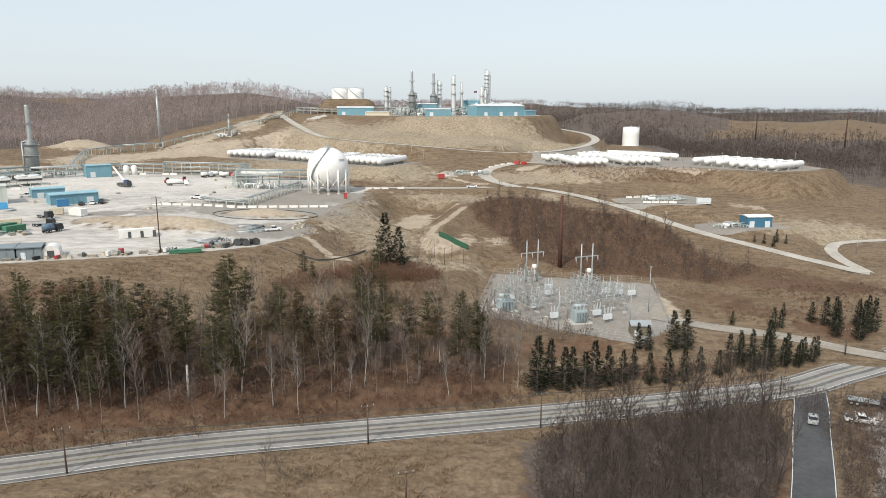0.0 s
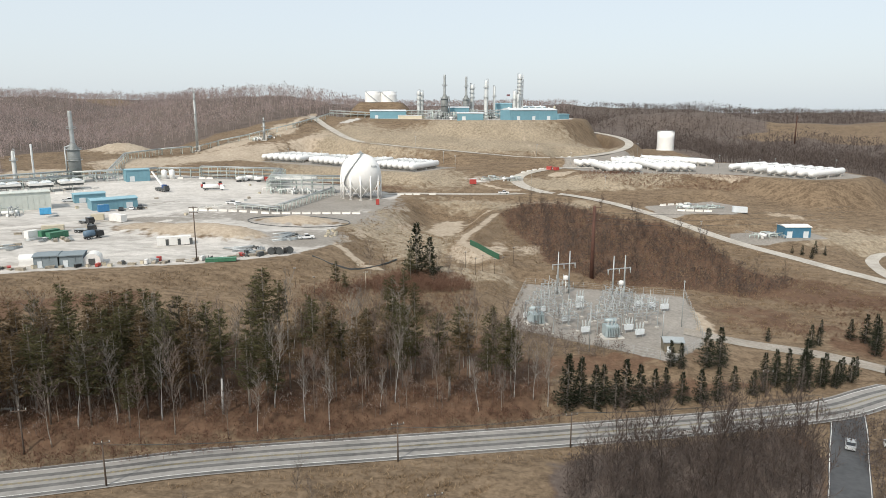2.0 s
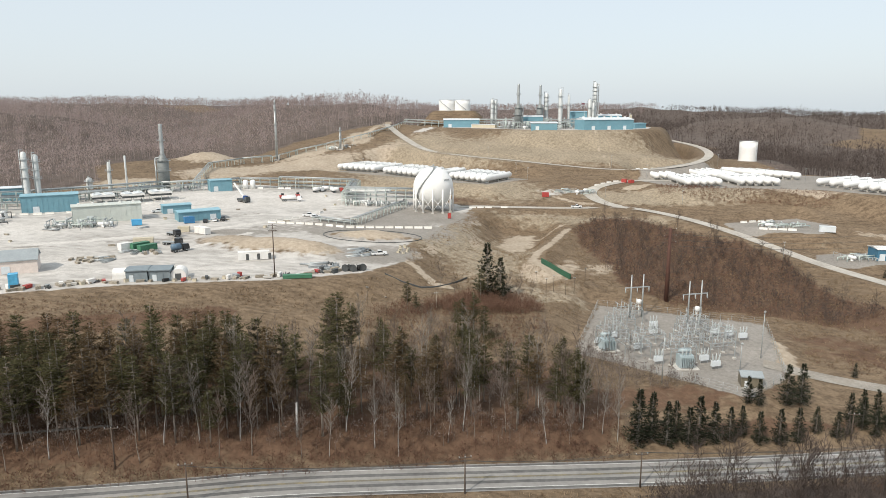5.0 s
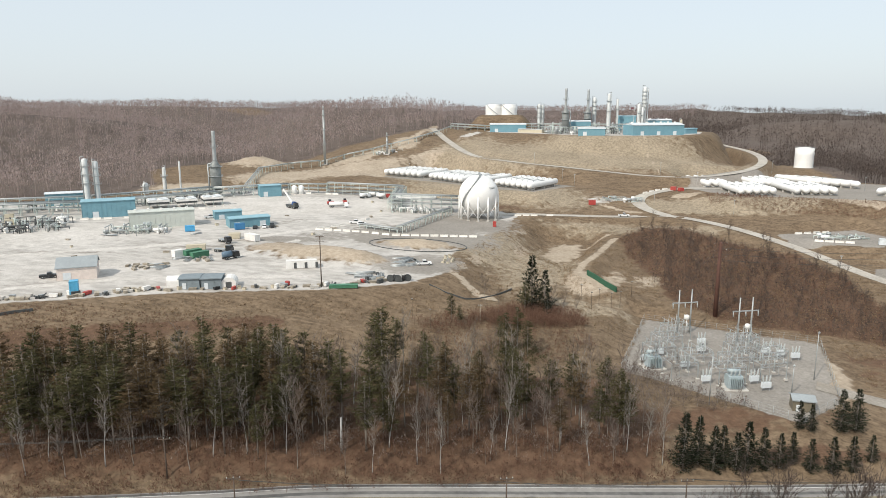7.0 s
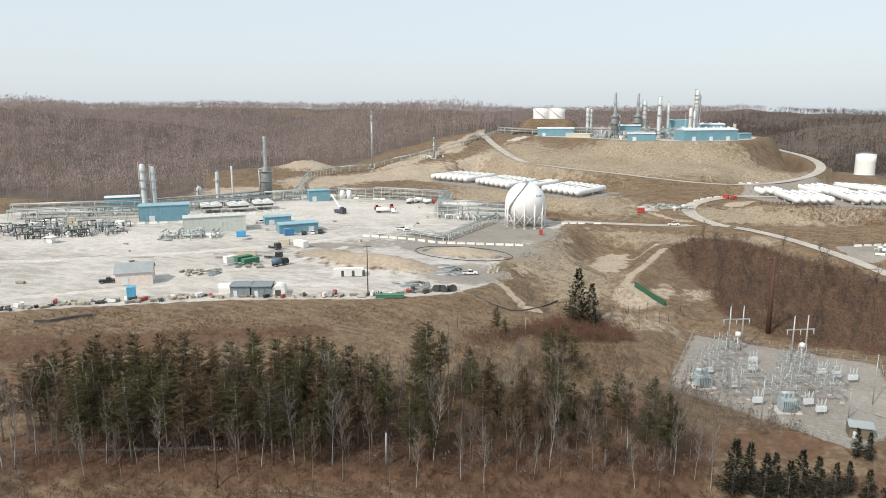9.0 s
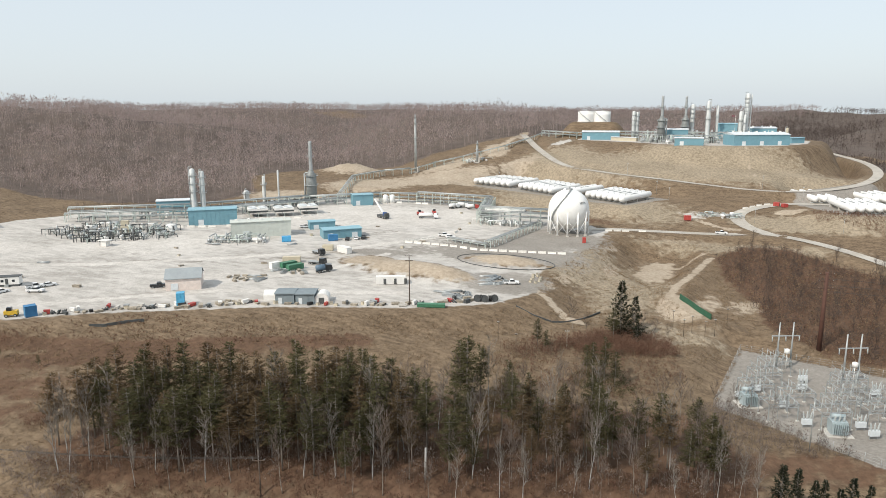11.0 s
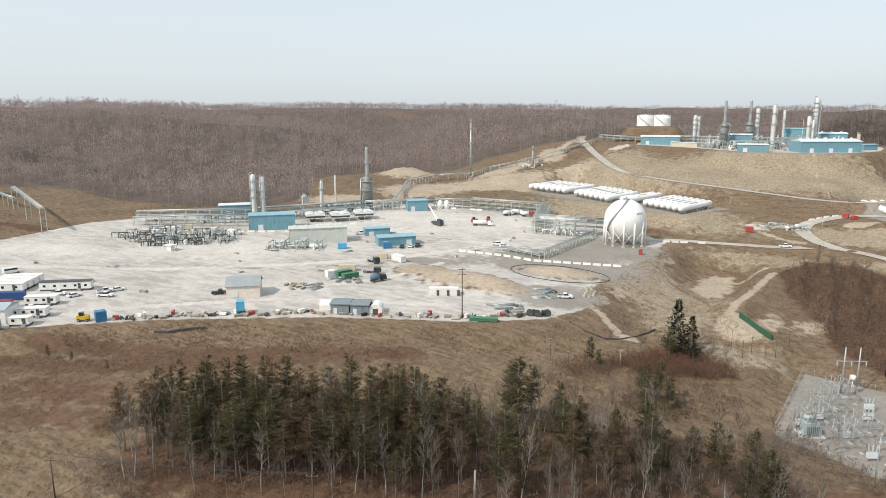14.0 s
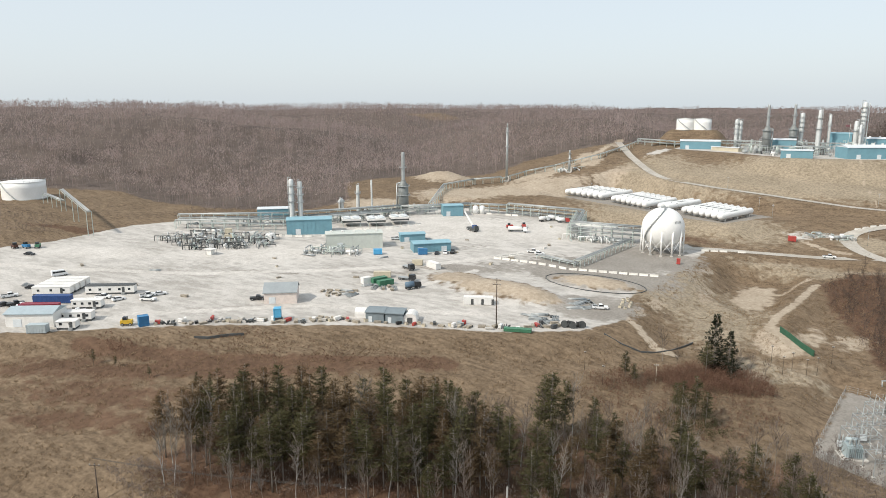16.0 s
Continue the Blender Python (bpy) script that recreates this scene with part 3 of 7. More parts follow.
soil = layers(0.85 * blotch(-168, 462, 44, 24, 40), 0.7 * blotch(-120, 500, 26, 10, 50), 0.66 * band([(-176, 470), (-160, 520), (-150, 560), (-146, 600)], 5, 4), band([(32, 514), (37, 480), (40, 452)], 0.5, 1.2), *[blotch(hx, hy, rx * 0.95, ry * 0.95) for hx, hy, rx, ry, _ in HEAPS], blotch(-205, 425, 34, 22, 40), blotch(-240, 372, 26, 14, 10), blotch(-155, 450, 34, 12, 30),
              band([(-54, 236), (-45, 229), (-36, 220), (-31, 219)], 1.8, 1.2), 0.8 * cover(5, inside(BASIN, GX, GY)), 0.95 * blotch(-1, 248, 8, 11, 20), band([(-14, 322), (-3, 320), (8, 337)], 1.2), 0.7 * blotch(22, 268, 6, 12, -20), band([(10, 329), (3, 295), (-3, 272), (-5, 258)], 1.4, 1.2),
              0.66 * blotch(8, 262, 5, 16, -15), 0.62 * blotch(-30, 290, 5, 22, 10), 0.64 * blotch(-34, 318, 3, 12, -20), blotch(50, 404, 8, 4), band([(5, 385), (24, 372)], 1.5), 0.8 * blotch(130, 385, 22, 6, -25), 0.6 * blotch(150, 330, 14, 5, -20),
              blotch(-175, 500, 30, 10, 60), blotch(64, 192, 4, 14), blotch(-150, 540, 10, 24, 20), blotch(-47, 243, 2.5, 5), blotch(-44, 258, 2.5, 5), band([(-150, 640), (-146, 600)], 4, 3))
litter = layers(woods, cover(4, inside([(14, 112), (24, 120), (62, 130), (66, 120), (42, 84), (12, 76)], GX, GY)))
brush = layers(0.6 * blotch(-16, 208, 16, 7, 10), 0.64 * blotch(-185, 116, 30, 9, 28), 0.66 * blotch(-155, 100, 26, 7, 24), 0.62 * blotch(-120, 150, 34, 5, 26), cover(3, inside([(14, 110), (22, 119), (48, 127), (67, 133), (66, 120), (51, 92), (34, 70), (10, 76)], GX, GY)), 0.9 * blotch(82, 108, 9, 26, -20), 0.8 * blotch(45, 148, 30, 3, 14), 0.85 * blotch(108, 181, 12, 8), 0.66 * blotch(120, 236, 26, 9, -40), 0.64 * blotch(86, 205, 20, 9, -10), band([(-190, 128), (-150, 140), (-120, 155), (-88, 172)], 4, 4), blotch(-150, 133, 40, 5, 28), 0.62 * blotch(-160, 112, 40, 10, 20), 0.6 * blotch(90, 196, 26, 8, -10), 0.62 * blotch(30, 158, 40, 8, 14), cover(6, inside(BRUSHY, GX, GY)), 0.85 * cover(5, inside(BELT, GX, GY)), blotch(95, 232, 36, 10, -25),
               0.8 * blotch(100, 405, 44, 7, -8), 0.75 * blotch(-70, 382, 40, 6, -22), 
               0.8 * blotch(122, 222, 30, 10),  0.7 * blotch(-240, 300, 60, 5, 15), 0.8 * blotch(-330, 225, 34, 6, 20))
green = layers(0.9 * blotch(-40, 285, 22, 30), 0.6 * blotch(-2, 226, 24, 12, 15), 0.85 * blotch(-95, 500, 30, 50), 0.8 * blotch(88, 385, 30, 12), 0.95 * blotch(-10, 488, 120, 34), 0.85 * blotch(-60, 400, 70, 26, -10), 0.9 * blotch(55, 385, 40, 13, -10), 0.62 * blotch(160, 300, 60, 20), 0.7 * blotch(20, 345, 60, 9),
               0.8 * blotch(-22, 270, 18, 44), 0.7 * blotch(-80, 420, 80, 14, -20))
heaps = layers(*[blotch(hx, hy, rx * 0.95, ry * 0.95) for hx, hy, rx, ry, _ in HEAPS])
tracks = layers(0.75 * blotch(-150, 240, 26, 5, 30), 0.8 * blotch(-195, 215, 30, 4, 20), 0.7 * blotch(-170, 320, 26, 10, 40), 0.7 * blotch(-240, 190, 40, 5, 25), 0.8 * blotch(-110, 275, 26, 8, 5), 0.65 * blotch(-140, 300, 18, 6, 60))
gravel = np.minimum(np.minimum(gravel, 1 - heaps), 1 - cover(3, inside(TANK_KNOLL, GX, GY) - 15))
stone = np.minimum(np.maximum(stone, 0.72 * tracks), 1 - heaps)
TRACK = [(-330, 158), (-270, 176), (-215, 200), (-172, 232), (-140, 262), (-116, 298), (-106, 330)]
# blotches towards the back paint haze into the gravel; bands are pale tracks
haze_and_tracks = layers(0.95 * blotch(-175, 335, 55, 34, 30), blotch(-130, 350, 34, 26), 0.72 * blotch(-220, 240, 50, 26, 30), band(TRACK, 2.2, 2.5), 0.72 * blotch(-285, 200, 40, 14, 20), band([(-150, 205), (-128, 232), (-120, 262)], 1.5, 2.5),
               0.75 * blotch(-190, 380, 40, 12, 25), 0.6 * blotch(-165, 200, 30, 14, 25), band([(-200, 150), (-150, 190), (-110, 204), (-92, 212)], 1.8, 3))
haze_and_tracks = np.minimum(np.minimum(haze_and_tracks, 1 - heaps), np.minimum(gravel, 1 - 0.6 * tracks))
for name, (r, g, b) in (("cover_a", (gravel, soil, litter)), ("cover_b", (brush, green, stone)), ("cover_c", (haze_and_tracks, haze_and_tracks, haze_and_tracks))):
    la = ground_mesh.attributes.new(name, "FLOAT_COLOR", "POINT")
    la.data.foreach_set("color", np.stack([r, g, b, np.ones_like(r)], -1).astype(np.float32).ravel())
ground = tagged(new("ground", ground_mesh), "rolling dry winter grassland with pale gravel yards and soil", "ground", kind="structure")


# ---------------------------------------------------------------- roads
def smooth_line(line, step=3.0):
    pts = [Vector(p) for p in line]
    pts = [pts[0] * 2 - pts[1]] + pts + [pts[-1] * 2 - pts[-2]]
    out = []
    for a, b, c, d in zip(pts, pts[1:], pts[2:], pts[3:]):
        n = max(2, int((c - b).length / step))
        for i in range(n):
            u = i / n
            out.append(0.5 * (2 * b + (c - a) * u + (2 * a - 5 * b + 4 * c - d) * u * u + (3 * b - a - 3 * c + d) * u ** 3))
    return out + [pts[-2]]


def ribbon(line, left, right, lift, step=3.0):
    """A strip along a line, between two offsets from it, on the road's bed."""
    p = smooth_line(line, step)
    g = Geo()
    n = len(p)
    for i in range(n):
        w = (p[min(i + 1, n - 1)] - p[max(i - 1, 0)]).to_2d().normalized()
        side = Vector((-w.y, w.x))
        for off in (left, right):
            q = p[i].to_2d() + side * off
            g.v.append((q.x, q.y, p[i].z + lift))
    for i in range(n - 1):
        g.f.append((2 * i, 2 * i + 1, 2 * i + 3, 2 * i + 2))
        g.s.append(True)
    return g


def road(name, line, half, mat, label, lift=0.02):
    p = ribbon(line, half, -half, lift)
    ob = new(name, p.mesh(name, mat))
    return tagged(ob, label, "road", kind="structure")


highway = road("road", HIGHWAY, 4.9, ASPHALT, "worn grey two-lane asphalt highway")
for off, half in ((4.2, 0.35), (1.75, 0.5), (0.0, 0.3), (-1.75, 0.5), (-4.2, 0.35)):
    part("dark_band", ribbon(HIGHWAY, off + half, off - half, 0.026), TYRE_BAND, highway)
for off in (3.7, -3.7):
    part("edge_line", ribbon(HIGHWAY, off + 0.07, off - 0.07, 0.03), LINE_WHITE, highway)
for off in (0.16, -0.16):
    part("centre_line", ribbon(HIGHWAY, off + 0.06, off - 0.06, 0.03), LINE_YELLOW, highway)
side_road = road("road", SIDE_ROAD, 3.4, DARK_ASPHALT, "dark asphalt side road joining the highway", 0.012)
for off in (3.2, -3.2):
    part("edge_line", ribbon(SIDE_ROAD, off + 0.07, off - 0.07, 0.02), LINE_WHITE, side_road)
road("road", ACCESS, 3.2, GRAVEL_ROAD, "pale limestone gravel access road")
road("road", BRANCH, 3.7, GRAVEL_ROAD, "pale gravel road curving up to the tank terrace", 0.03)
road("road", LOOP, 2.4, GRAVEL_ROAD, "pale gravel loop road by the slope", 0.03)
road("road", HILL_ROAD, 3.0, GRAVEL_ROAD, "gravel road winding up the grassy hill", 0.1)
road("road", DRIVE, 3.0, DRIVE_GRAVEL, "gravel driveway to the electrical substation", 0.03)
# ---------------------------------------------------------------- trees
def strands(root, tip, width):
    """One slim triangle a strand, as arrays."""
    d = tip - root
    side = np.stack([-d[:, 1], d[:, 0], np.zeros(len(d))], 1) + rng.normal(size=d.shape) * 0.3
    side /= np.linalg.norm(side, axis=1)[:, None] + 1e-9
    s = side * width[:, None] / 2
    v = np.stack([root - s, root + s, tip], 1).reshape(-1, 3)
    return v


def woods_mesh(name, x, y, height, twigs, mat, thick=1.0):
    """Bare woodland as one sheet of slim trunks, limbs and twigs."""
    n = len(x)
    z = ground_height(x, y) - 0.3
    base = np.stack([x, y, z], 1)
    out = []
    lean = rng.normal(size=(n, 3)) * 0.04
    lean[:, 2] = 1
    heart = base + lean * (height * 0.52)[:, None]
    wide = rng.uniform(0.2, 0.32, n) * height

    top = base + lean * (height * 0.9)[:, None]
    out.append(strands(base, top, 0.22 * thick ** 0.5 * height / 15))
    for k in range(max(2, twigs // 4)):
        u = rng.uniform(0.3, 0.9, n)
        a = rng.uniform(0, 6.283, n)
        root = base + lean * (height * u * 0.85)[:, None]
        reach = height * rng.uniform(0.14, 0.26, n) * (1.15 - 0.5 * u)
        tip = root + np.stack([np.cos(a) * reach, np.sin(a) * reach, reach * rng.uniform(0.7, 1.6, n)], 1)
        out.append(strands(root, tip, rng.uniform(0.1, 0.18, n) * thick * height / 15))
    for k in range(twigs * 2):
        # fine twigs, thickest near the crown's rounded outside
        d = rng.normal(size=(n, 3))
        d[:, 2] = np.abs(d[:, 2]) * 1.1 - 0.25
        d /= np.linalg.norm(d, axis=1)[:, None]
        d *= (rng.uniform(0.25, 1.0, n) ** 0.5)[:, None] * np.stack([wide, wide, height * 0.4], 1)
        root = heart + d
        w = d / (np.linalg.norm(d, axis=1)[:, None] + 1e-9) * 0.6 + rng.normal(size=(n, 3)) * 0.5 + np.array([0, 0, 0.5])
        w /= np.linalg.norm(w, axis=1)[:, None]
        tip = root + w * (height * rng.uniform(0.07, 0.15, n))[:, None]
        out.append(strands(root, tip, rng.uniform(0.18, 0.4, n) * thick * height / 15))
    v = np.concatenate(out)
    return array_mesh(name, v, np.arange(len(v)).reshape(-1, 3), mat)


def scatter(poly, count, gap=()):
    """Even random places inside a polygon, outside the gaps."""
    xs, ys = [p[0] for p in poly], [p[1] for p in poly]
    x, y = rng.uniform(min(xs), max(xs), count), rng.uniform(min(ys), max(ys), count)
    ok = inside(poly, x, y) < 0
    for g in gap:
        ok &= inside(g, x, y) > 0
    return x[ok], y[ok]


def woodland(poly, count, near, far_, label, twigs, thick=1.0, tall=15, mat=None):
    x, y = scatter(poly, count, FIELDS)
    r = np.hypot(x, y)
    ok = (r > near) & (r < far_)
    x, y = x[ok], y[ok]
    h = tall * rng.uniform(0.72, 1.18, len(x)) * (1 + 0.12 * waves(x, y, 90, 3))
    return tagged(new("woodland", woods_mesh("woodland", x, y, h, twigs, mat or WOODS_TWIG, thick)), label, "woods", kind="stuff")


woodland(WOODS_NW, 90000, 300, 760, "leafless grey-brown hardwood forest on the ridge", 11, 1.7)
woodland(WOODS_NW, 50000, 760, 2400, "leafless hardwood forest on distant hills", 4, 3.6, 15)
# east woods: their shaded look is put into the colour with darker twigs
woodland(WOODS_E, 62000, 300, 850, "leafless hardwood forest in the valley, coloured darker for shade", 9, 1.9, 15, DARK_TWIG)
woodland(WOODS_E, 26000, 850, 2400, "leafless forest on the distant rounded hill, coloured darker for shade", 4, 3.6, 16, DARK_TWIG)


def limb(g, p, d, length, r, depth, tips):
    """A branch that bends, tapers and forks."""
    q = p
    segs = 2 if depth else 1
    for i in range(segs):
        d = (d + Vector((random.gauss(0, 0.10), random.gauss(0, 0.10), random.gauss(0.04, 0.06)))).normalized()
        e = q + d * (length / segs)
        r2 = r * (0.78 if depth else 0.3)
        g.tube(q, e, r, r2, 4 if depth > 1 else 3, False, False)
        q, r = e, r2
        if depth:
            for _ in range(random.choice((1, 2, 2))):
                a = random.uniform(0, 6.283)
                spread = random.uniform(0.35, 0.85)
                nd = (d + Vector((math.cos(a) * spread, math.sin(a) * spread, random.uniform(0.0, 0.4)))).normalized()
                limb(g if depth > 2 else tips, q, nd, length * random.uniform(0.5, 0.75), max(r * 0.6, 0.038), depth - 1, tips)


def bare_tree(height, seed, bark, depth=3, spread=0.7, stout=0.011):
    random.seed(seed)
    trunk, crown = Geo(), Geo()
    p, d, r = Vector((0, 0, -0.3)), Vector((0, 0, 1)), height * stout
    n = 8
    for i in range(n):
        d = (d + Vector((random.gauss(0, 0.05), random.gauss(0, 0.05), 0.1))).normalized()
        q = p + d * (height * 0.82 / n)
        r2 = r * 0.84
        trunk.tube(p, q, r, r2, 5, i == 0)
        p, r = q, r2
        if i >= (1 if spread > 0.6 else 3):
            for _ in range(3):
                a = random.uniform(0, 6.283)
                nd = Vector((math.cos(a) * spread, math.sin(a) * spread, random.uniform(0.5, 1.1))).normalized()
                limb(trunk if i % 2 else crown, p, nd, height * random.uniform(0.13, 0.22) * (0.55 + 0.65 * spread), r * 0.5, depth - 1, crown)
    limb(crown, p, d, height * 0.2, r * 0.8, depth - 1, crown)
    return trunk.mesh("trunk", bark), crown.mesh("crown", {BARK: TWIG, PALE_BARK: BARK, DARK_TWIG: DARK_TWIG}[bark])


def needle_tree(height, width, bare, whorls, per, seed, mat, droop=0.15, tuft=0.55, power=0.9, ragged=0.0):
    """A conifer: trunk, and tiers of branches set with flat sprays of needles."""
    random.seed(seed)
    trunk = Geo()
    trunk.tube((0, 0, -0.4), (0, 0, height * 0.6), height * 0.012, height * 0.007, 6)
    trunk.tube((0, 0, height * 0.6), (0, 0, height * 0.99), height * 0.007, 0.02, 5)
    v, f = [], []
    for w in range(whorls):
        u = max((w + random.uniform(-0.3, 0.3)) / whorls, 0)
        z = height * (bare + (1 - bare) * u)
        full = max(0.05, (1 - u) ** power)
        if u < 0.18:
            full *= 0.55 + 2.5 * u
        tier = 1 + random.uniform(-ragged, ragged)      # pines grow in uneven plates
        for _ in range(per):
            a = random.uniform(0, 6.283)
            reach = width * full * tier * random.uniform(0.45, 1.15)
            rise = reach * random.uniform(-droop, 0.25)
            trunk.tube((0, 0, z), (math.cos(a) * reach * 0.85, math.sin(a) * reach * 0.85, z + rise * 0.85), 0.045, 0.015, 3, False, False)
            k = max(2, int(reach / 0.36))
            for i in range(k):
                t = (i + 0.8) / k
                fan = 0.28 * reach * t
                for _ in range(4):
                    b = a + random.gauss(0, 0.8)
                    off = random.uniform(-fan, fan)
                    cx, cy = math.cos(a) * reach * t - math.sin(a) * off, math.sin(a) * reach * t + math.cos(a) * off
                    cz = z + rise * t + 0.16 * reach * t * t + random.gauss(0, 0.1)
                    ln = tuft * random.uniform(0.6, 1.2)
                    ex, ey, ez = math.cos(b) * ln, math.sin(b) * ln, random.gauss(0.28, 0.25) * ln
                    wd = ln * random.uniform(0.14, 0.26)
                    tilt = random.uniform(-0.9, 0.9)
                    sx, sy, sz = -math.sin(b) * wd * math.cos(tilt), math.cos(b) * wd * math.cos(tilt), wd * math.sin(tilt)
                    q = len(v)
                    v += [(cx - sx * 0.5, cy - sy * 0.5, cz - sz * 0.5), (cx + ex * 0.55 - sx, cy + ey * 0.55 - sy, cz + ez * 0.5 - sz), (cx + ex, cy + ey, cz + ez),
                          (cx + ex * 0.5 + sx, cy + ey * 0.5 + sy, cz + ez * 0.5 + sz)]
                    f.append((q, q + 1, q + 2, q + 3))
    return trunk.mesh("trunk", BARK), array_mesh("crown", np.array(v), np.array(f), mat)


def tree(name, meshes, label, category, x, y, turn=0.0, scale=1.0, group="", z=None):
    ob = thing(name, label, category, x, y, z, turn, group)
    ob.scale = (scale, scale, scale * random.uniform(0.95, 1.05))
    part("trunk", meshes[0], None, ob)
    part("crown", meshes[1], None, ob)
    return ob


PINES = [needle_tree(18.5, 4.4, 0.32, 17, 7, 11 + i, NEEDLE, 0.10, 0.6, 0.62, 0.22) for i in range(3)]
PINES_BROWN = [needle_tree(17.5, 4.2, 0.36, 17, 6, 21 + i, NEEDLE_BROWN, 0.12, 0.58, 0.6, 0.25) for i in range(2)]
SPRUCES = [needle_tree(9, 2.75, 0.02, 22, 7, 31 + i, SPRUCE_NEEDLE, 0.32, 0.48, 1.0) for i in range(2)]
BARES = [bare_tree(15, 41 + i, BARK, 3, 0.45, 0.008) for i in range(4)]
PALES = [bare_tree(16, 51 + i, PALE_BARK, 3, 0.35, 0.0085) for i in range(2)]
DARKS = [bare_tree(15, 61 + i, DARK_TWIG) for i in range(3)]
# ---------------------------------------------------------------- planting
random.seed(17)
PINE_LABEL = ("tall white pine with bare lower trunk in the roadside belt", "tall pine with browned needles in the roadside belt")


def spread_points(poly, count, gap):
    out = []
    for _ in range(count * 40):
        xs, ys = [p[0] for p in poly], [p[1] for p in poly]
        x, y = random.uniform(min(xs), max(xs)), random.uniform(min(ys), max(ys))
        if float(inside(poly, np.array([x]), np.array([y]))[0]) < 0 and all((x - a) ** 2 + (y - b) ** 2 > gap * gap for a, b in out):
            out.append((x, y))
            if len(out) == count:
                break
    return out


DENSE = [(-124, 100), (-106, 98), (-58, 116), (-48, 132), (-70, 140), (-118, 122)]
THIN = [(-58, 116), (-8, 133), (12, 140), (10, 152), (-30, 152), (-50, 136)]
SPECIAL = [(-47, 146, 1.15, 0), (7, 142, 0.86, 0), (-24, 134, 0.95, 1), (-16, 143, 0.9, 0), (-33, 150, 0.7, 0), (-40, 158, 0.6, 0), (-62, 113, 0.62, 0)]
for x, y in spread_points(DENSE, 74, 3.6):
    b = random.random() < 0.5
    tree("pine_tree", random.choice(PINES_BROWN if b else PINES), PINE_LABEL[b], "pine tree", x, y, random.uniform(0, 360), random.uniform(0.8, 1.0), "roadside pine belt")
for x, y in spread_points(THIN, 28, 4.6):
    b = random.random() < 0.48
    tree("pine_tree", random.choice(PINES_BROWN if b else PINES), PINE_LABEL[b], "pine tree", x, y, random.uniform(0, 360), random.uniform(0.6, 0.9), "roadside pine belt")
for x, y, s, b in SPECIAL:
    tree("pine_tree", (PINES_BROWN if b else PINES)[0], PINE_LABEL[b], "pine tree", x, y, random.uniform(0, 360), s, "roadside pine belt")
for x, y in spread_points([(-126, 96), (-106, 93), (-58, 111), (-8, 127), (16, 134), (18, 150), (0, 166), (-36, 160), (-60, 145)], 105, 3.2):
    pale = random.random() < 0.3
    tree("bare_tree", random.choice(PALES if pale else BARES), "pale-barked leafless tree among pines" if pale else "grey leafless hardwood tree among pines", "bare tree", x, y,
         random.uniform(0, 360), random.uniform(0.6, 1.05), "bare trees of the roadside belt")
for x, y, s in ((-116, 93, 1.0), (-114, 94, 0.9), (-119, 95, 0.7)):
    tree("bare_tree", PALES[0], "slender pale birch at the end of the belt", "bare tree", x, y, random.uniform(0, 360), s)
for x, y in spread_points([(17, 112), (24, 120), (48, 128), (66, 133), (64, 120), (50, 94), (34, 72), (14, 80)], 60, 3.2):
    tree("bare_tree", random.choice(DARKS), "leafless grey tree in the thicket below the highway", "bare tree", x, y, random.uniform(0, 360), random.uniform(0.6, 1.0), "thicket below the highway")
for x, y, s in ((-27, 95, 0.5), (-24, 93, 0.45), (-42, 90, 0.3), (76, 108, 0.5), (80, 116, 0.4), (77, 100, 0.55), (-28, 208, 0.55), (-33, 212, 0.7), (-12, 214, 0.6), (-8, 213, 0.6), (-4, 214, 0.5), (36, 166, 0.42), (31, 166, 0.42), (14, 178, 0.55),
                (18, 184, 0.5), (9, 176, 0.6), (22, 176, 0.5), (12, 168, 0.6), (26, 163, 0.4), (3, 173, 0.5)):
    tree("bare_tree", random.choice(BARES), "small leafless tree on dry grass", "bare tree", x, y, random.uniform(0, 360), s)
for x, y in spread_points(BRUSHY, 46, 5.0):
    tree("bare_tree", random.choice(DARKS), "leafless sapling in the brush above the substation", "bare tree", x, y, random.uniform(0, 360), random.uniform(0.35, 0.7), "saplings on the brushy slope")
SPRUCE_SPOTS = ((19.9, 136.5, 1.2), (23, 139, 1.0), (28, 140, 0.85), (32.7, 140.2, 1.05), (36, 141, 0.9), (42.5, 144.8, 0.7), (45.6, 143, 0.75), (49.8, 143.6, 0.8), (54.1, 145.2, 0.75), (59, 149, 0.6), (56, 159, 1.0),
                (60, 161.6, 1.0), (48.8, 155.4, 0.6), (46.6, 156, 0.62), (62.8, 147.8, 0.65), (71.8, 150.8, 0.6), (76, 152.8, 0.95), (81, 154.8, 0.7), (86, 156.7, 0.6), (92.7, 161.6, 0.5), (84.6, 155.1, 0.6), (68.4, 155.5, 0.7), (72, 158, 0.7),
                (66, 150, 0.5), (79, 158, 0.95), (74, 156, 0.8), (90, 158.5, 0.6), (90, 179, 0.65), (105, 175.4, 0.8), (110.6, 174, 0.9), (108, 180, 0.8), (114, 178, 0.9), (104, 186, 0.6), (112, 188, 0.7), (118, 180, 0.9), (98, 190, 0.4),
                (80, 182, 0.4), (93, 181, 0.5), (133, 271, 0.45), (131, 275, 0.4), (26, 138, 0.95), (30.5, 139, 0.9), (39.5, 142.5, 0.75), (70, 153, 0.75), (77, 155, 0.85), (83, 157, 0.75), (88, 159, 0.6), (116, 184, 0.8), (107, 184, 0.8), (120, 186, 0.8), (137, 277, 0.5), (140, 275, 0.35), (128, 277, 0.3))
for x, y, s in SPRUCE_SPOTS:
    tree("spruce_tree", random.choice(SPRUCES), "young dark green spruce on dry grass", "spruce tree", x, y, random.uniform(0, 360), s * 1.14, "young spruces by the drive")
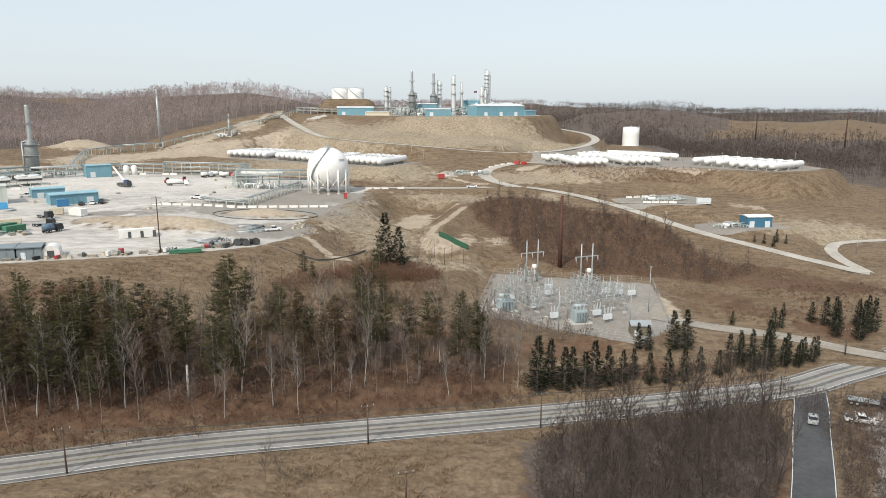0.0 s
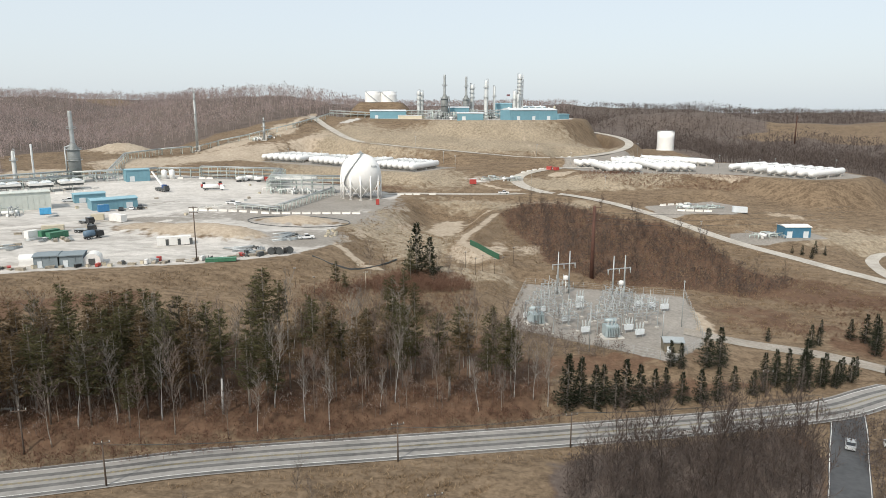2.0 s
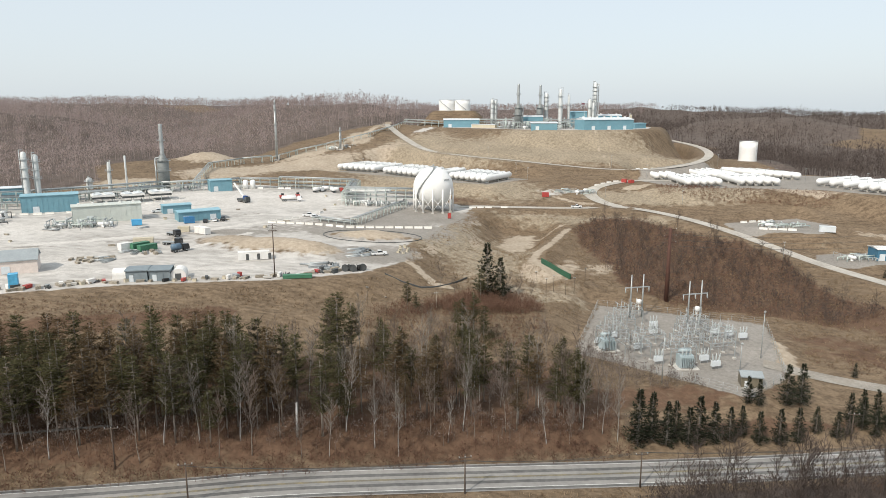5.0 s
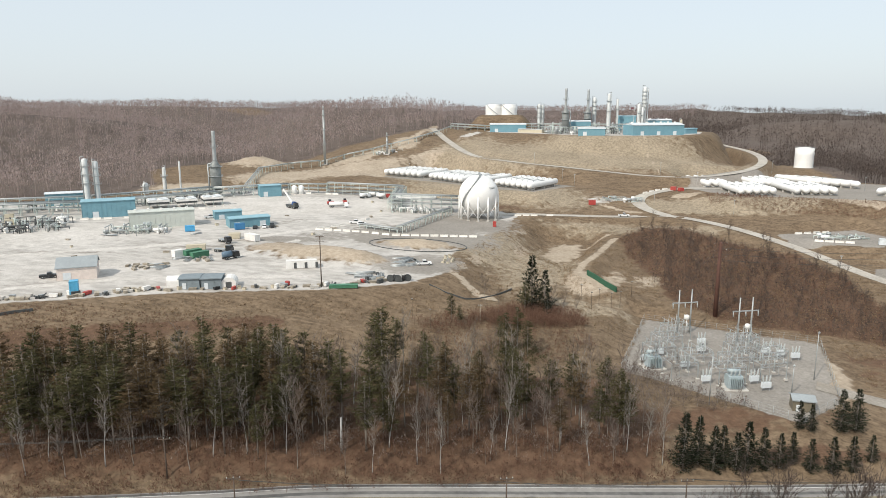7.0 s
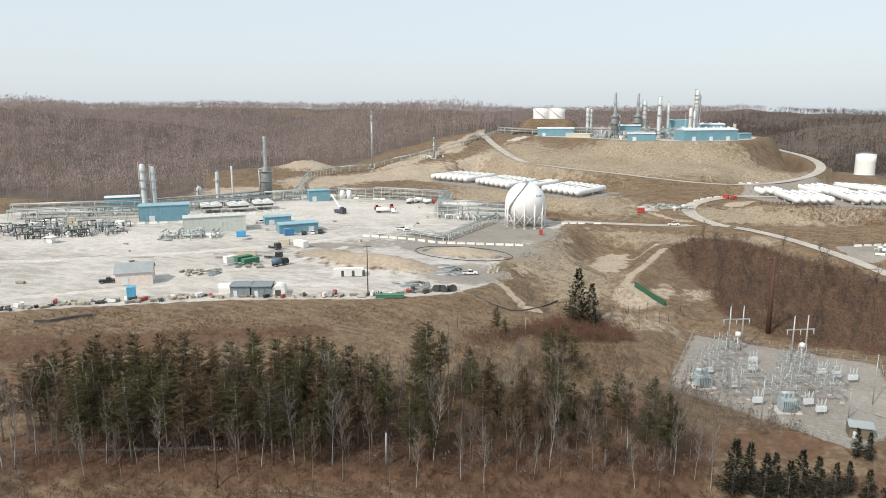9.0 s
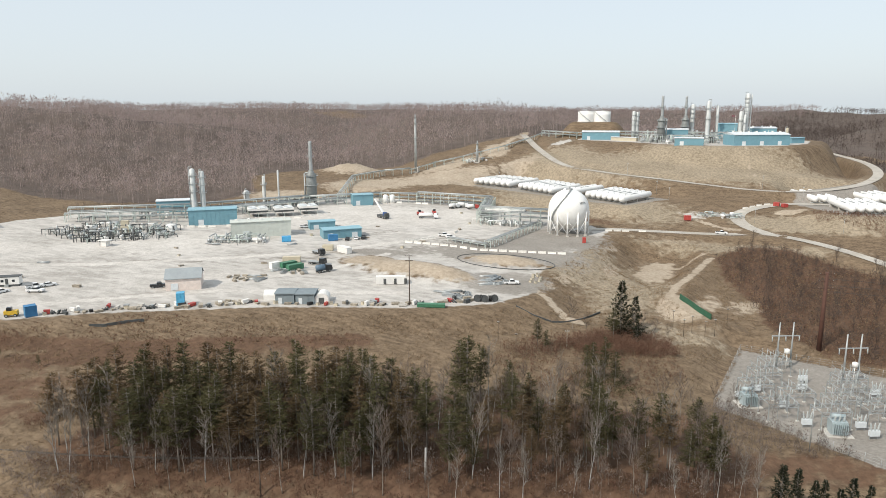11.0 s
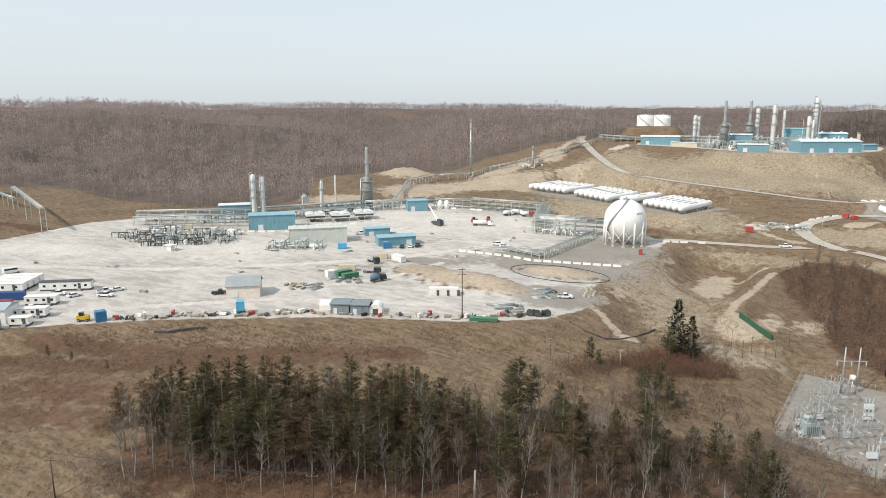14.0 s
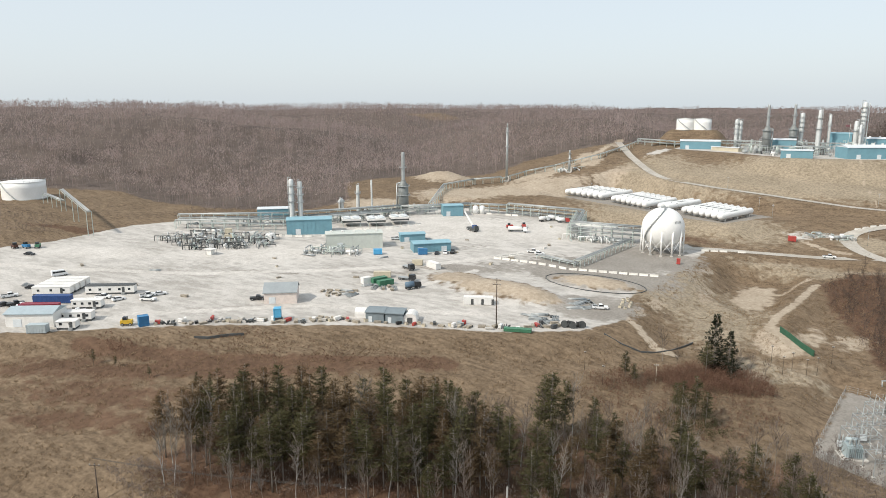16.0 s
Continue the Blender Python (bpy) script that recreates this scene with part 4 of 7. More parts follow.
for x, y, s in ((-18.5, 216, 2.0), (-14.3, 215.5, 1.6), (-13, 212, 0.8)):
    tree("spruce_tree", SPRUCES[0], "tall ragged spruce in a brushy clump", "spruce tree", x, y, random.uniform(0, 360), s, "pair of tall spruces")
for x, y, s in ((-40, 192, 0.5), (-37, 190, 0.4), (-22, 178, 0.6), (-19, 180, 0.7), (-16, 178, 0.55), (-24, 181, 0.5), (-142, 127, 0.22), (-138, 128, 0.24), (-157, 124, 0.2), (-178, 122, 0.25), (-171, 124, 0.2), (-20, 210, 0.6), (-50, 150, 0.9), (-46, 154, 0.8)):
    tree("pine_tree", random.choice(PINES), "bushy young pine on the grassy slope", "pine tree", x, y, random.uniform(0, 360), s, "young pines on the slope")


def thicket(label, poly, count, lo, hi, mat, twigs=7, thick=0.55):
    x, y = scatter(poly, count)
    h = rng.uniform(lo, hi, len(x))
    return tagged(new("brush", woods_mesh("brush", x, y, h, twigs, mat, thick * 15 / ((lo + hi) / 2) * 1.1)), label, "brush", kind="stuff")


thicket("russet leafless brush along the road bank", [(-124, 92), (-104, 87), (-60, 104), (-14, 121), (18, 131), (22, 142), (8, 146), (-50, 124), (-108, 102)], 9000, 1.0, 3.4, RED_TWIG)
thicket("grey-brown undergrowth of the pine belt", [(-124, 100), (-106, 96), (-55, 114), (0, 132), (18, 140), (16, 160), (-30, 165), (-80, 145), (-118, 122)], 3600, 2.0, 5.5, TWIG)
thicket("tangled russet brush on the slope above the substation", BRUSHY, 4200, 1.0, 3.2, RED_TWIG)
thicket("tangled dark brush on the slope above the substation", BRUSHY, 4200, 1.5, 4.6, DARK_TWIG)
thicket("dark brush in the thicket below the highway", [(16, 110), (22, 119), (48, 128), (66, 133), (66, 120), (50, 94), (34, 72), (12, 78)], 4600, 1.5, 5.0, DARK_TWIG)
thicket("russet brush on the terrace bank", [(60, 400), (96, 388), (140, 382), (150, 374), (140, 368), (80, 376), (60, 384)], 4000, 0.7, 2.2, RED_TWIG)
thicket("russet weeds across the field", [(-190, 130), (-147, 145), (-115, 158), (-88, 167), (-94, 175), (-126, 165), (-154, 162), (-172, 146), (-192, 134)], 5200, 0.4, 1.2, RED_TWIG)
thicket("low green pine scrub on the grassy slope", [(-28, 176), (-24, 184), (-14, 184), (-9, 178), (-14, 172), (-24, 171)], 420, 1.0, 3.0, NEEDLE)
thicket("low green pine scrub behind the belt", [(-54, 150), (-50, 158), (-42, 160), (-40, 152), (-48, 147)], 260, 1.2, 3.6, NEEDLE)
thicket("brushy clump round the tall spruces", [(-36, 196), (-28, 208), (-18, 218), (-4, 216), (0, 206), (-14, 200), (-26, 194)], 2600, 1.2, 4.4, RED_TWIG)
thicket("leafless shrubs on the slope", [(-50, 186), (-42, 196), (-32, 190), (-40, 182)], 260, 2.0, 4.5, RED_TWIG)
thicket("brush beside the substation", [(0, 168), (12, 186), (24, 176), (40, 163), (20, 160)], 900, 1.0, 4.0, TWIG)
thicket("scrub beside the side road", [(76, 126), (70, 112), (62, 94), (70, 92), (84, 112), (86, 128)], 900, 1.0, 3.5, TWIG)
thicket("weeds at the wood's edge below the wide tank", [(-330, 208), (-352, 236), (-420, 240), (-430, 222), (-350, 200)], 900, 0.8, 2.4, TWIG)
thicket("dry weeds behind the yard", [(-330, 262), (-300, 300), (-262, 340), (-275, 352), (-340, 310)], 1200, 0.8, 2.4, TWIG)
thicket("russet brush at the slope's foot", [(96, 214), (140, 226), (150, 214), (110, 202)], 800, 0.6, 2.0, RED_TWIG)
thicket("brown fuzzy weeds in the hollow below the yard", [(-50, 176), (-46, 200), (-24, 212), (-4, 212), (2, 192), (-10, 172), (-34, 166)], 1500, 0.7, 2.6, RED_TWIG)
thicket("dense scrub beside the lot and side road", [(74, 140), (70, 112), (60, 90), (76, 88), (92, 112), (96, 136)], 1600, 1.5, 4.5, DARK_TWIG)
thicket("leafless shrub in the field", [(-139, 103), (-135, 107), (-131, 105), (-134, 101)], 90, 1.5, 3.2, RED_TWIG)
thicket("leafless shrubs at the belt's end", [(-132, 90), (-112, 84), (-104, 88), (-116, 98), (-128, 96)], 600, 1.2, 3.2, TWIG)
thicket("leafless shrub on the bank", [(-186, 132), (-180, 136), (-174, 134), (-180, 129)], 110, 0.8, 2.0, RED_TWIG)
thicket("russet weeds on the right-of-way slope", [(70, 190), (100, 196), (128, 206), (120, 186), (86, 182)], 700, 0.5, 1.6, RED_TWIG)
def dry_grass(label, poly, count, lo, hi, gaps=()):
    """Tussocks of dry grass: a few leaning blades from each root."""
    x, y = scatter(poly, count, gaps)
    for line, half in ROADS:
        ok = near_line(line, x, y)[0] > half + 1.0
        x, y = x[ok], y[ok]
    x, y = np.repeat(x, 3) + rng.normal(size=3 * len(x)) * 0.25, np.repeat(y, 3) + rng.normal(size=3 * len(y)) * 0.25
    n = len(x)
    root = np.stack([x, y, ground_height(x, y) - 0.1], 1)
    tip = root + np.stack([rng.normal(size=n) * 0.35, rng.normal(size=n) * 0.35, rng.uniform(lo, hi, n) + 0.1], 1)
    v = strands(root, tip, rng.uniform(0.1, 0.26, n))
    return tagged(new("dry_grass", array_mesh("dry_grass", v, np.arange(3 * n).reshape(-1, 3), DRY_GRASS)), label, "grass", kind="stuff")


dry_grass("tussocks of dry tan grass on the slope below the yard", [(-260, 66), (-215, 112), (-166, 150), (-122, 176), (-80, 192), (-52, 212), (-20, 240), (14, 228), (4, 186), (20, 158), (-30, 168), (-85, 146), (-120, 122), (-128, 96), (-150, 70)], 40000, 0.2, 0.6)
dry_grass("tussocks of dry tan grass on the banks round the basin", [(-48, 230), (-50, 262), (-40, 320), (-30, 352), (60, 340), (110, 280), (140, 236), (128, 190), (72, 186), (70, 222), (16, 236), (-20, 232)], 30000, 0.2, 0.5, (BASIN,))
dry_grass("dry roadside grass beside the highway", [(-140, 62), (-60, 94), (20, 116), (24, 136), (-10, 124), (-70, 106), (-130, 88)], 14000, 0.2, 0.6)
dry_grass("dry grass in the field below the highway", [(-110, 70), (-40, 96), (4, 112), (0, 76), (-40, 66)], 16000, 0.15, 0.45)
# ---------------------------------------------------------------- tanks and vessels
def sphere_tank(x, y):
    t = thing("sphere_tank", "large white spherical storage tank on braced legs", "storage tank", x, y, turn=8)
    r, zc = 10.0, 11.9
    shell = Geo().lathe((0, 0, zc - r), (0, 0, 1), [(r - r * math.cos(math.pi * i / 24), max(0.02, r * math.sin(math.pi * i / 24))) for i in range(25)], 48)
    part("shell", shell, WHITE, t)
    n = 12
    legs = [(math.cos(6.2832 * i / n) * 9.75, math.sin(6.2832 * i / n) * 9.75) for i in range(n)]
    for i, (lx, ly) in enumerate(legs):
        part("leg", Geo().tube((lx, ly, 0.2), (lx, ly, zc - 0.4), 0.42, n=8), WHITE, t)
        part("footing", Geo().box(lx, ly, -0.3, 1.4, 1.4, 0.6), CONCRETE, t)
        mx, my = legs[(i + 1) % n]
        part("brace", Geo().tube((lx, ly, 1.0), (mx, my, 7.6), 0.12, n=5).tube((mx, my, 1.0), (lx, ly, 7.6), 0.12, n=5), WHITE, t)
    stair, rail = Geo(), Geo()
    last = None
    for i in range(46):
        u = i / 45
        el, az = -0.55 + u * 2.0, -2.6 + u * 1.35
        q = Vector((math.cos(az) * math.cos(el), math.sin(az) * math.cos(el), math.sin(el))) * (r + 0.5) + Vector((0, 0, zc))
        if last:
            k = len(stair.v)
            stair.f += [(k - 4 + j, k - 4 + (j + 1) % 4, k + (j + 1) % 4, k + j) for j in range(4)]
            stair.s += [False] * 4
            rail.tube(last + Vector((0, 0, 1.1)), q + Vector((0, 0, 1.1)), 0.06, n=4)
            rail.tube(q, q + Vector((0, 0, 1.1)), 0.04, n=4)
        stair.v += [tuple(q + Vector(d)) for d in ((-0.3, -0.3, -0.12), (0.3, 0.3, -0.12), (0.3, 0.3, 0.12), (-0.3, -0.3, 0.12))]
        last = q
    part("stair", stair, STEEL, t)
    part("handrail", rail, STEEL, t)
    part("top_platform", Geo().box(0, 0, zc + r - 0.05, 3.2, 3.2, 0.25).tube((0, 0, zc + r), (0, 0, zc + r + 1.2), 0.3, n=8), STEEL, t)
    mark = Geo()
    for k in range(5):      # faded lettering, as plain bars on the shell
        az = -0.92 + k * 0.085
        for h in (0, 1):
            p0 = Vector((math.cos(az), math.sin(az), 0)) * (r * 0.925) + Vector((0, 0, zc + 3.6))
            p1 = p0 + Vector((0, 0, 0.9))
            mark.tube(p0 + Vector((math.cos(az), math.sin(az), 0)) * 0.12, p1 - Vector((math.cos(az), math.sin(az), 0)) * 0.2, 0.2, n=4)
    part("faded_marking", mark, STEEL, t, "faded grey lettering bars")
    return t


sphere_tank(-56.5, 338.5)


def bullet_master():
    t = thing("bullet_tank", "long white horizontal pressure tank on concrete saddles", "storage tank", 0, 0, 0)
    r, ln = 1.75, 36.0
    prof = [(0.0, 0.05), (0.2, 0.8), (0.7, 1.4), (1.5, r)] + [(d, r) for d in (9, 18, 27)] + [(ln - 1.5, r), (ln - 0.7, 1.4), (ln - 0.2, 0.8), (ln, 0.05)]
    part("shell", Geo().lathe((0, 0, 2.7), (0, 1, 0), prof, 18), WHITE, t)
    for d in (5, 18, 31):
        part("saddle", Geo().box(0, d, -0.4, 2.6, 0.7, 2.2), CONCRETE, t)
    part("walkway", Geo().box(0, 16, 4.55, 0.7, 8, 0.08).tube((0.3, 12, 4.6), (0.3, 20, 5.6), 0.04, n=4), STEEL, t)
    part("valve", Geo().tube((0, 6, 4.3), (0, 6, 5.1), 0.18, n=6), STEEL, t)
    part("valve", Geo().tube((0, 25, 4.3), (0, 25, 5.0), 0.18, n=6), STEEL, t)
    part("pipe", Geo().tube((0, 2.5, 0.5), (0, 2.5, 1.2), 0.15, n=6).tube((-2, 2.5, 0.5), (2, 2.5, 0.5), 0.15, n=6), STEEL, t)
    return t


BULLET = bullet_master()
first_bullet = True


def bullets(x0, y0, x1, y1, count, axis):
    """A row of tanks: near ends from one point to another, lying along axis (degrees from +y towards -x)."""
    global first_bullet
    for i in range(count):
        u = i / max(1, count - 1)
        x, y = x0 + (x1 - x0) * u, y0 + (y1 - y0) * u
        m = pose(x, y, at_ground(x, y) + 0.1, 0, 0, axis)
        if first_bullet:
            BULLET.matrix_basis = m
            first_bullet = False
        else:
            copy_thing(BULLET, m)
BULLET["group"] = "rows of pressure tanks on terraces"
bullets(-141, 453, -115, 442, 7, -22)
bullets(-105, 435, -82, 417, 7, -22)
bullets(-73, 418, -69, 416, 2, -25)
bullets(-58, 409, -37, 393, 7, -23)
bullets(77, 391, 94, 396, 5, 8)
bullets(107, 400, 126, 402, 5, 8)
bullets(66, 430, 76, 434, 3, 14)
bullets(97, 436, 112, 440, 4, 16)
bullets(132, 450, 150, 440, 5, 30)
bullets(147, 405, 155, 390, 3, -54)
bullets(159, 381, 172, 362, 5, -52)


def storage_tank(name, label, x, y, r, h, z=None, roof=0.8, stair=True):
    t = thing(name, label, "storage tank", x, y, z)
    part("shell", Geo().lathe((0, 0, -0.6), (0, 0, 1), [(0, r), (0.6, r), (h * 0.35, r), (h * 0.7, r), (h + 0.6, r)], 36), WHITE, t)
    part("roof", Geo().lathe((0, 0, h), (0, 0, 1), [(0, r + 0.12), (0.12, r + 0.12), (roof * 0.7, r * 0.5), (roof, 0.1)], 36), WHITE, t)
    part("base_ring", Geo().lathe((0, 0, -0.5), (0, 0, 1), [(0, r + 0.5), (0.65, r + 0.5), (0.66, r)], 36), CONCRETE, t)
    rail = Geo()
    for i in range(24):
        a, b = 6.2832 * i / 24, 6.2832 * (i + 1) / 24
        p, q = Vector((math.cos(a) * r, math.sin(a) * r, h + 1.0)), Vector((math.cos(b) * r, math.sin(b) * r, h + 1.0))
        rail.tube(p, q, 0.05, n=4).tube(p - Vector((0, 0, 1)), p, 0.04, n=4)
    part("handrail", rail, STEEL, t)
    if stair:
        st = Geo()
        for i in range(20):
            a = -0.9 - i * 0.055 * 10 / r
            p = Vector((math.cos(a) * (r + 0.45), math.sin(a) * (r + 0.45), h * i / 19))
            st.v += [tuple(p + Vector(d)) for d in ((-0.3, -0.3, -0.12), (0.3, 0.3, -0.12), (0.3, 0.3, 0.12), (-0.3, -0.3, 0.12))]
            if i:
                k = 4 * i
                st.f += [(k - 4 + j, k - 4 + (j + 1) % 4, k + (j + 1) % 4, k + j) for j in range(4)]
                st.s += [False] * 4
        part("stair", st, STEEL, t)
    part("vent", Geo().tube((0, 0, h + roof * 0.8), (0, 0, h + roof + 0.9), 0.35, n=8), STEEL, t)
    return t


storage_tank("storage_tank", "white cylindrical storage tank on the hilltop", -91, 622, 7.2, 8.6, 69.2)
storage_tank("storage_tank", "white cylindrical storage tank on the hilltop", -77.5, 624, 7.2, 8.6, 69.2)
storage_tank("storage_tank", "tall white cylindrical tank at the terrace edge", 146, 540, 6.3, 13.8, None, 0.8, False)
storage_tank("storage_tank", "wide white cylindrical tank on the grassy rise", -434, 262, 12.5, 10.5)
storage_tank("small_tank", "small squat white tank on the gravel yard", -234.4, 263, 2.6, 2.6, None, 0.8, False)


def column(name, label, x, y, r, top, z=None, mat=None, bands=3, pipe=True, taper=1.0):
    """A process column with skirt, head, platforms, ladder and a downcomer."""
    z = at_ground(x, y) if z is None else z
    h = top - z
    t = thing(name, label, "process column", x, y, z, random.uniform(0, 360))
    mat = mat or SILVERY
    part("shell", Geo().lathe((0, 0, -0.3), (0, 0, 1), [(0, r * 1.25), (h * 0.08, r), (h * 0.5, r), (h - r * 0.8, r * taper), (h - r * 0.25, r * 0.7 * taper), (h, 0.05)], 16), mat, t)
    for i in range(bands):
        zz = h * (0.42 + 0.5 * (i + 0.5) / bands)
        g = Geo().lathe((0, 0, zz), (0, 0, 1), [(0, r * 1.0), (0.01, r + 0.9), (0.15, r + 0.9), (0.16, r)], 12)
        for k in range(9):
            a = 6.2832 * k / 9
            b = 6.2832 * (k + 1) / 9
            p, q = ((r + 0.85) * math.cos(a), (r + 0.85) * math.sin(a)), ((r + 0.85) * math.cos(b), (r + 0.85) * math.sin(b))
            g.tube((*p, zz), (*p, zz + 1.1), 0.05, n=4).tube((*p, zz + 1.1), (*q, zz + 1.1), 0.05, n=4)
        part("platform", g, STEEL, t)
    if pipe:
        part("pipe", Geo().tube((r + 0.35, 0, 0.5), (r + 0.35, 0, h + 0.4), 0.22, n=6).tube((r + 0.35, 0, h + 0.4), (0, 0, h + 0.4), 0.22, n=6), STEEL, t)
        lad = Geo().tube((-r - 0.3, 0.25, 0), (-r - 0.3, 0.25, h), 0.05, n=4).tube((-r - 0.3, -0.25, 0), (-r - 0.3, -0.25, h), 0.05, n=4)
        part("ladder", lad, STEEL, t)
    return t


random.seed(5)
column("process_column", "tall slim silver column beside its twin", -248.5, 297, 1.35, 50.9)
column("process_column", "tall slim silver column beside its twin", -245.0, 300, 1.35, 49.5)
column("process_column", "short silver vessel on the back of the yard", -253.6, 350, 1.7, 33.4, 25.2, bands=1)
column("process_column", "slim pointed grey column", -242.3, 352, 1.1, 42.2, 25.2, bands=1, taper=0.7)
column("vent_stack", "thin pale vent stack", -234.7, 356, 0.55, 45.4, 25.4, bands=0, pipe=False)
column("process_column", "silver column on the hilltop plant", -48.6, 600, 1.4, 78.9, 55.2)
column("process_column", "silver column on the hilltop plant", -46.0, 601, 1.2, 78.0, 55.2)
column("process_column", "silver column with platforms on the hilltop plant", -2.8, 605, 1.5, 84.2, 55.2, bands=4)
column("process_column", "tall silver column on the hilltop plant", 8.6, 575, 1.5, 86.6, 55.2, bands=2, taper=0.8)
column("process_column", "slim silver column on the hilltop plant", 16.3, 615, 1.1, 82.8, 55.2, bands=1)
column("process_column", "silver column beside the large blue building", 32.7, 590, 1.4, 78.6, 55.2, bands=1)
column("process_column", "silver column beside the large blue building", 35.4, 586, 1.0, 75.9, 55.2, bands=1)
column("process_column", "tallest silver column with many platforms", 36.9, 591, 1.6, 92.1, 55.2, bands=6)
column("vent_stack", "thin vent stack beside the tallest column", 39.6, 592, 0.4, 91.0, 55.2, bands=0, pipe=False)
column("process_column", "short tan vessel at the edge of the hilltop", 66, 590, 0.9, 66.0, 55.2, bands=0, mat=TAN)


def heater(x, y, z, body_top, top, r):
    """A round fired heater: drum, cone, stack with platforms."""
    t = thing("fired_heater", "dark grey round fired heater with tall stack", "heater", x, y, z, random.uniform(0, 360))
    hb, ht = body_top - z, top - z
    part("drum", Geo().lathe((0, 0, 1.5), (0, 0, 1), [(0, r), (hb * 0.5, r), (hb - 4.5, r), (hb - 3, r * 0.6), (hb - 1.5, r * 0.45)], 20), HEATER_GREY, t)
    for i in range(6):
        a = 6.2832 * i / 6
        part("leg", Geo().tube((r * 0.9 * math.cos(a), r * 0.9 * math.sin(a), -0.2), (r * 0.9 * math.cos(a), r * 0.9 * math.sin(a), 1.6), 0.25, n=6), STEEL, t)
    part("chimney", Geo().lathe((0, 0, hb - 2), (0, 0, 1), [(0, r * 0.42), (3, r * 0.36), (ht - hb + 1.0, r * 0.33), (ht - hb + 2.0, r * 0.33)], 14), STEEL, t)
    for zz, rr in ((hb * 0.55, r + 1.0), (hb - 3.5, r + 0.9), (hb + (ht - hb) * 0.45, r * 0.4 + 0.9)):
        g = Geo().lathe((0, 0, zz), (0, 0, 1), [(0, rr - 1), (0.01, rr), (0.18, rr), (0.19, rr - 1)], 16)
        for k in range(12):
            a, b = 6.2832 * k / 12, 6.2832 * (k + 1) / 12
            g.tube((rr * math.cos(a), rr * math.sin(a), zz), (rr * math.cos(a), rr * math.sin(a), zz + 1.1), 0.05, n=4)
            g.tube((rr * math.cos(a), rr * math.sin(a), zz + 1.1), (rr * math.cos(b), rr * math.sin(b), zz + 1.1), 0.05, n=4)
        part("platform", g, STEEL, t)
    part("duct", Geo().tube((r + 0.8, 0, 0.5), (r + 0.8, 0, hb - 2), 0.45, n=8).tube((r + 0.8, 0, hb - 2), (0, 0, hb - 1), 0.45, n=8), STEEL, t)
    return t


heater(-213, 358, 25.5, 45.5, 62.3, 3.1)
heater(-24.6, 560, 55.2, 74.5, 89.8, 2.9)
heater(-8.0, 600, 55.2, 74.5, 90.1, 2.9)


def flare(x, y, top):
    t = thing("flare_stack", "tall slim grey flare stack with ladder", "flare", x, y)
    h = top - at_ground(x, y)
    part("mast", Geo().tube((0, 0, -0.3), (0, 0, h - 3), 0.95, 0.7, 10).tube((0, 0, h - 3), (0, 0, h), 0.45, 0.5, 10), STEEL, t)
    part("base_frame", Geo().box(0, 0, -0.3, 3.6, 3.6, 0.8).box(1.6, 0, 0.5, 1.0, 1.6, 3.4), CONCRETE, t)
    lad = Geo().tube((1.0, 0.25, 0), (0.8, 0.25, h - 3), 0.06, n=4).tube((1.0, -0.25, 0), (0.8, -0.25, h - 3), 0.06, n=4)
    part("ladder", lad, STEEL, t)
    for u in (0.35, 0.6, 0.85):
        part("ring_platform", Geo().lathe((0, 0, h * u), (0, 0, 1), [(0, 0.8), (0.01, 1.7), (0.2, 1.7), (0.21, 0.8)], 10), STEEL, t)
    return t


flare(-196, 481, 76.7)
flare(-154.5, 503, 57.0)


# ---------------------------------------------------------------- pipe racks
def pipe_rack(pts, height, width, tiers, bay, label, pipes=4, posts=True):
    """A run of portal frames with tiers of pipes along a line on the plan."""
    line = [Vector((x, y, at_ground(x, y))) for x, y in pts]
    t = thing("pipe_rack", label, "pipe rack", line[0].x, line[0].y, line[0].z)
    o = line[0]
    for a, b in zip(line, line[1:]):
        d = (b - a)
        flat = Vector((d.x, d.y, 0))
        w = flat.normalized()
        s = Vector((-w.y, w.x, 0)) * width / 2
        n = max(1, round(flat.length / bay))
        za, zb = a.z + height - o.z, b.z + height - o.z
        for i in range(n + 1):
            p = a + flat * (i / n) - o
            zt = za + (zb - za) * i / n
            zg = at_ground(p.x + o.x, p.y + o.y) - o.z - 0.4
            part("post", Geo().beam(p + s + Vector((0, 0, zg - p.z)), p + s + Vector((0, 0, zt - p.z)), 0.24), GREEN_STEEL, t)
            part("post", Geo().beam(p - s + Vector((0, 0, zg - p.z)), p - s + Vector((0, 0, zt - p.z)), 0.24), GREEN_STEEL, t)
            g = Geo()
            for k in range(tiers):
                zz = zt - p.z - 0.2 - k * 2.2
                g.beam(p - s + Vector((0, 0, zz)), p + s + Vector((0, 0, zz)), 0.2)
            part("crossbeam", g, GREEN_STEEL, t)
        for k in range(tiers):
            st = Geo()
            for sg in (1, -1):
                st.beam(a - o + s * sg + Vector((0, 0, za - (a - o).z - 0.2 - k * 2.2)), b - o + s * sg + Vector((0, 0, zb - (b - o).z - 0.2 - k * 2.2)), 0.18)
            part("stringer", st, GREEN_STEEL, t)
            for q in range(pipes):
                off = s * (1.6 * (q + 0.5) / pipes - 0.8) * 1.0
                r = random.choice((0.12, 0.18, 0.25, 0.32))
                zz = -0.2 - k * 2.2 + 0.15 + r
                g = Geo().tube(a - o + off + Vector((0, 0, za - (a - o).z + zz)), b - o + off + Vector((0, 0, zb - (b - o).z + zz)), r, n=6)
                part("pipe", g, STEEL, t)
    return t


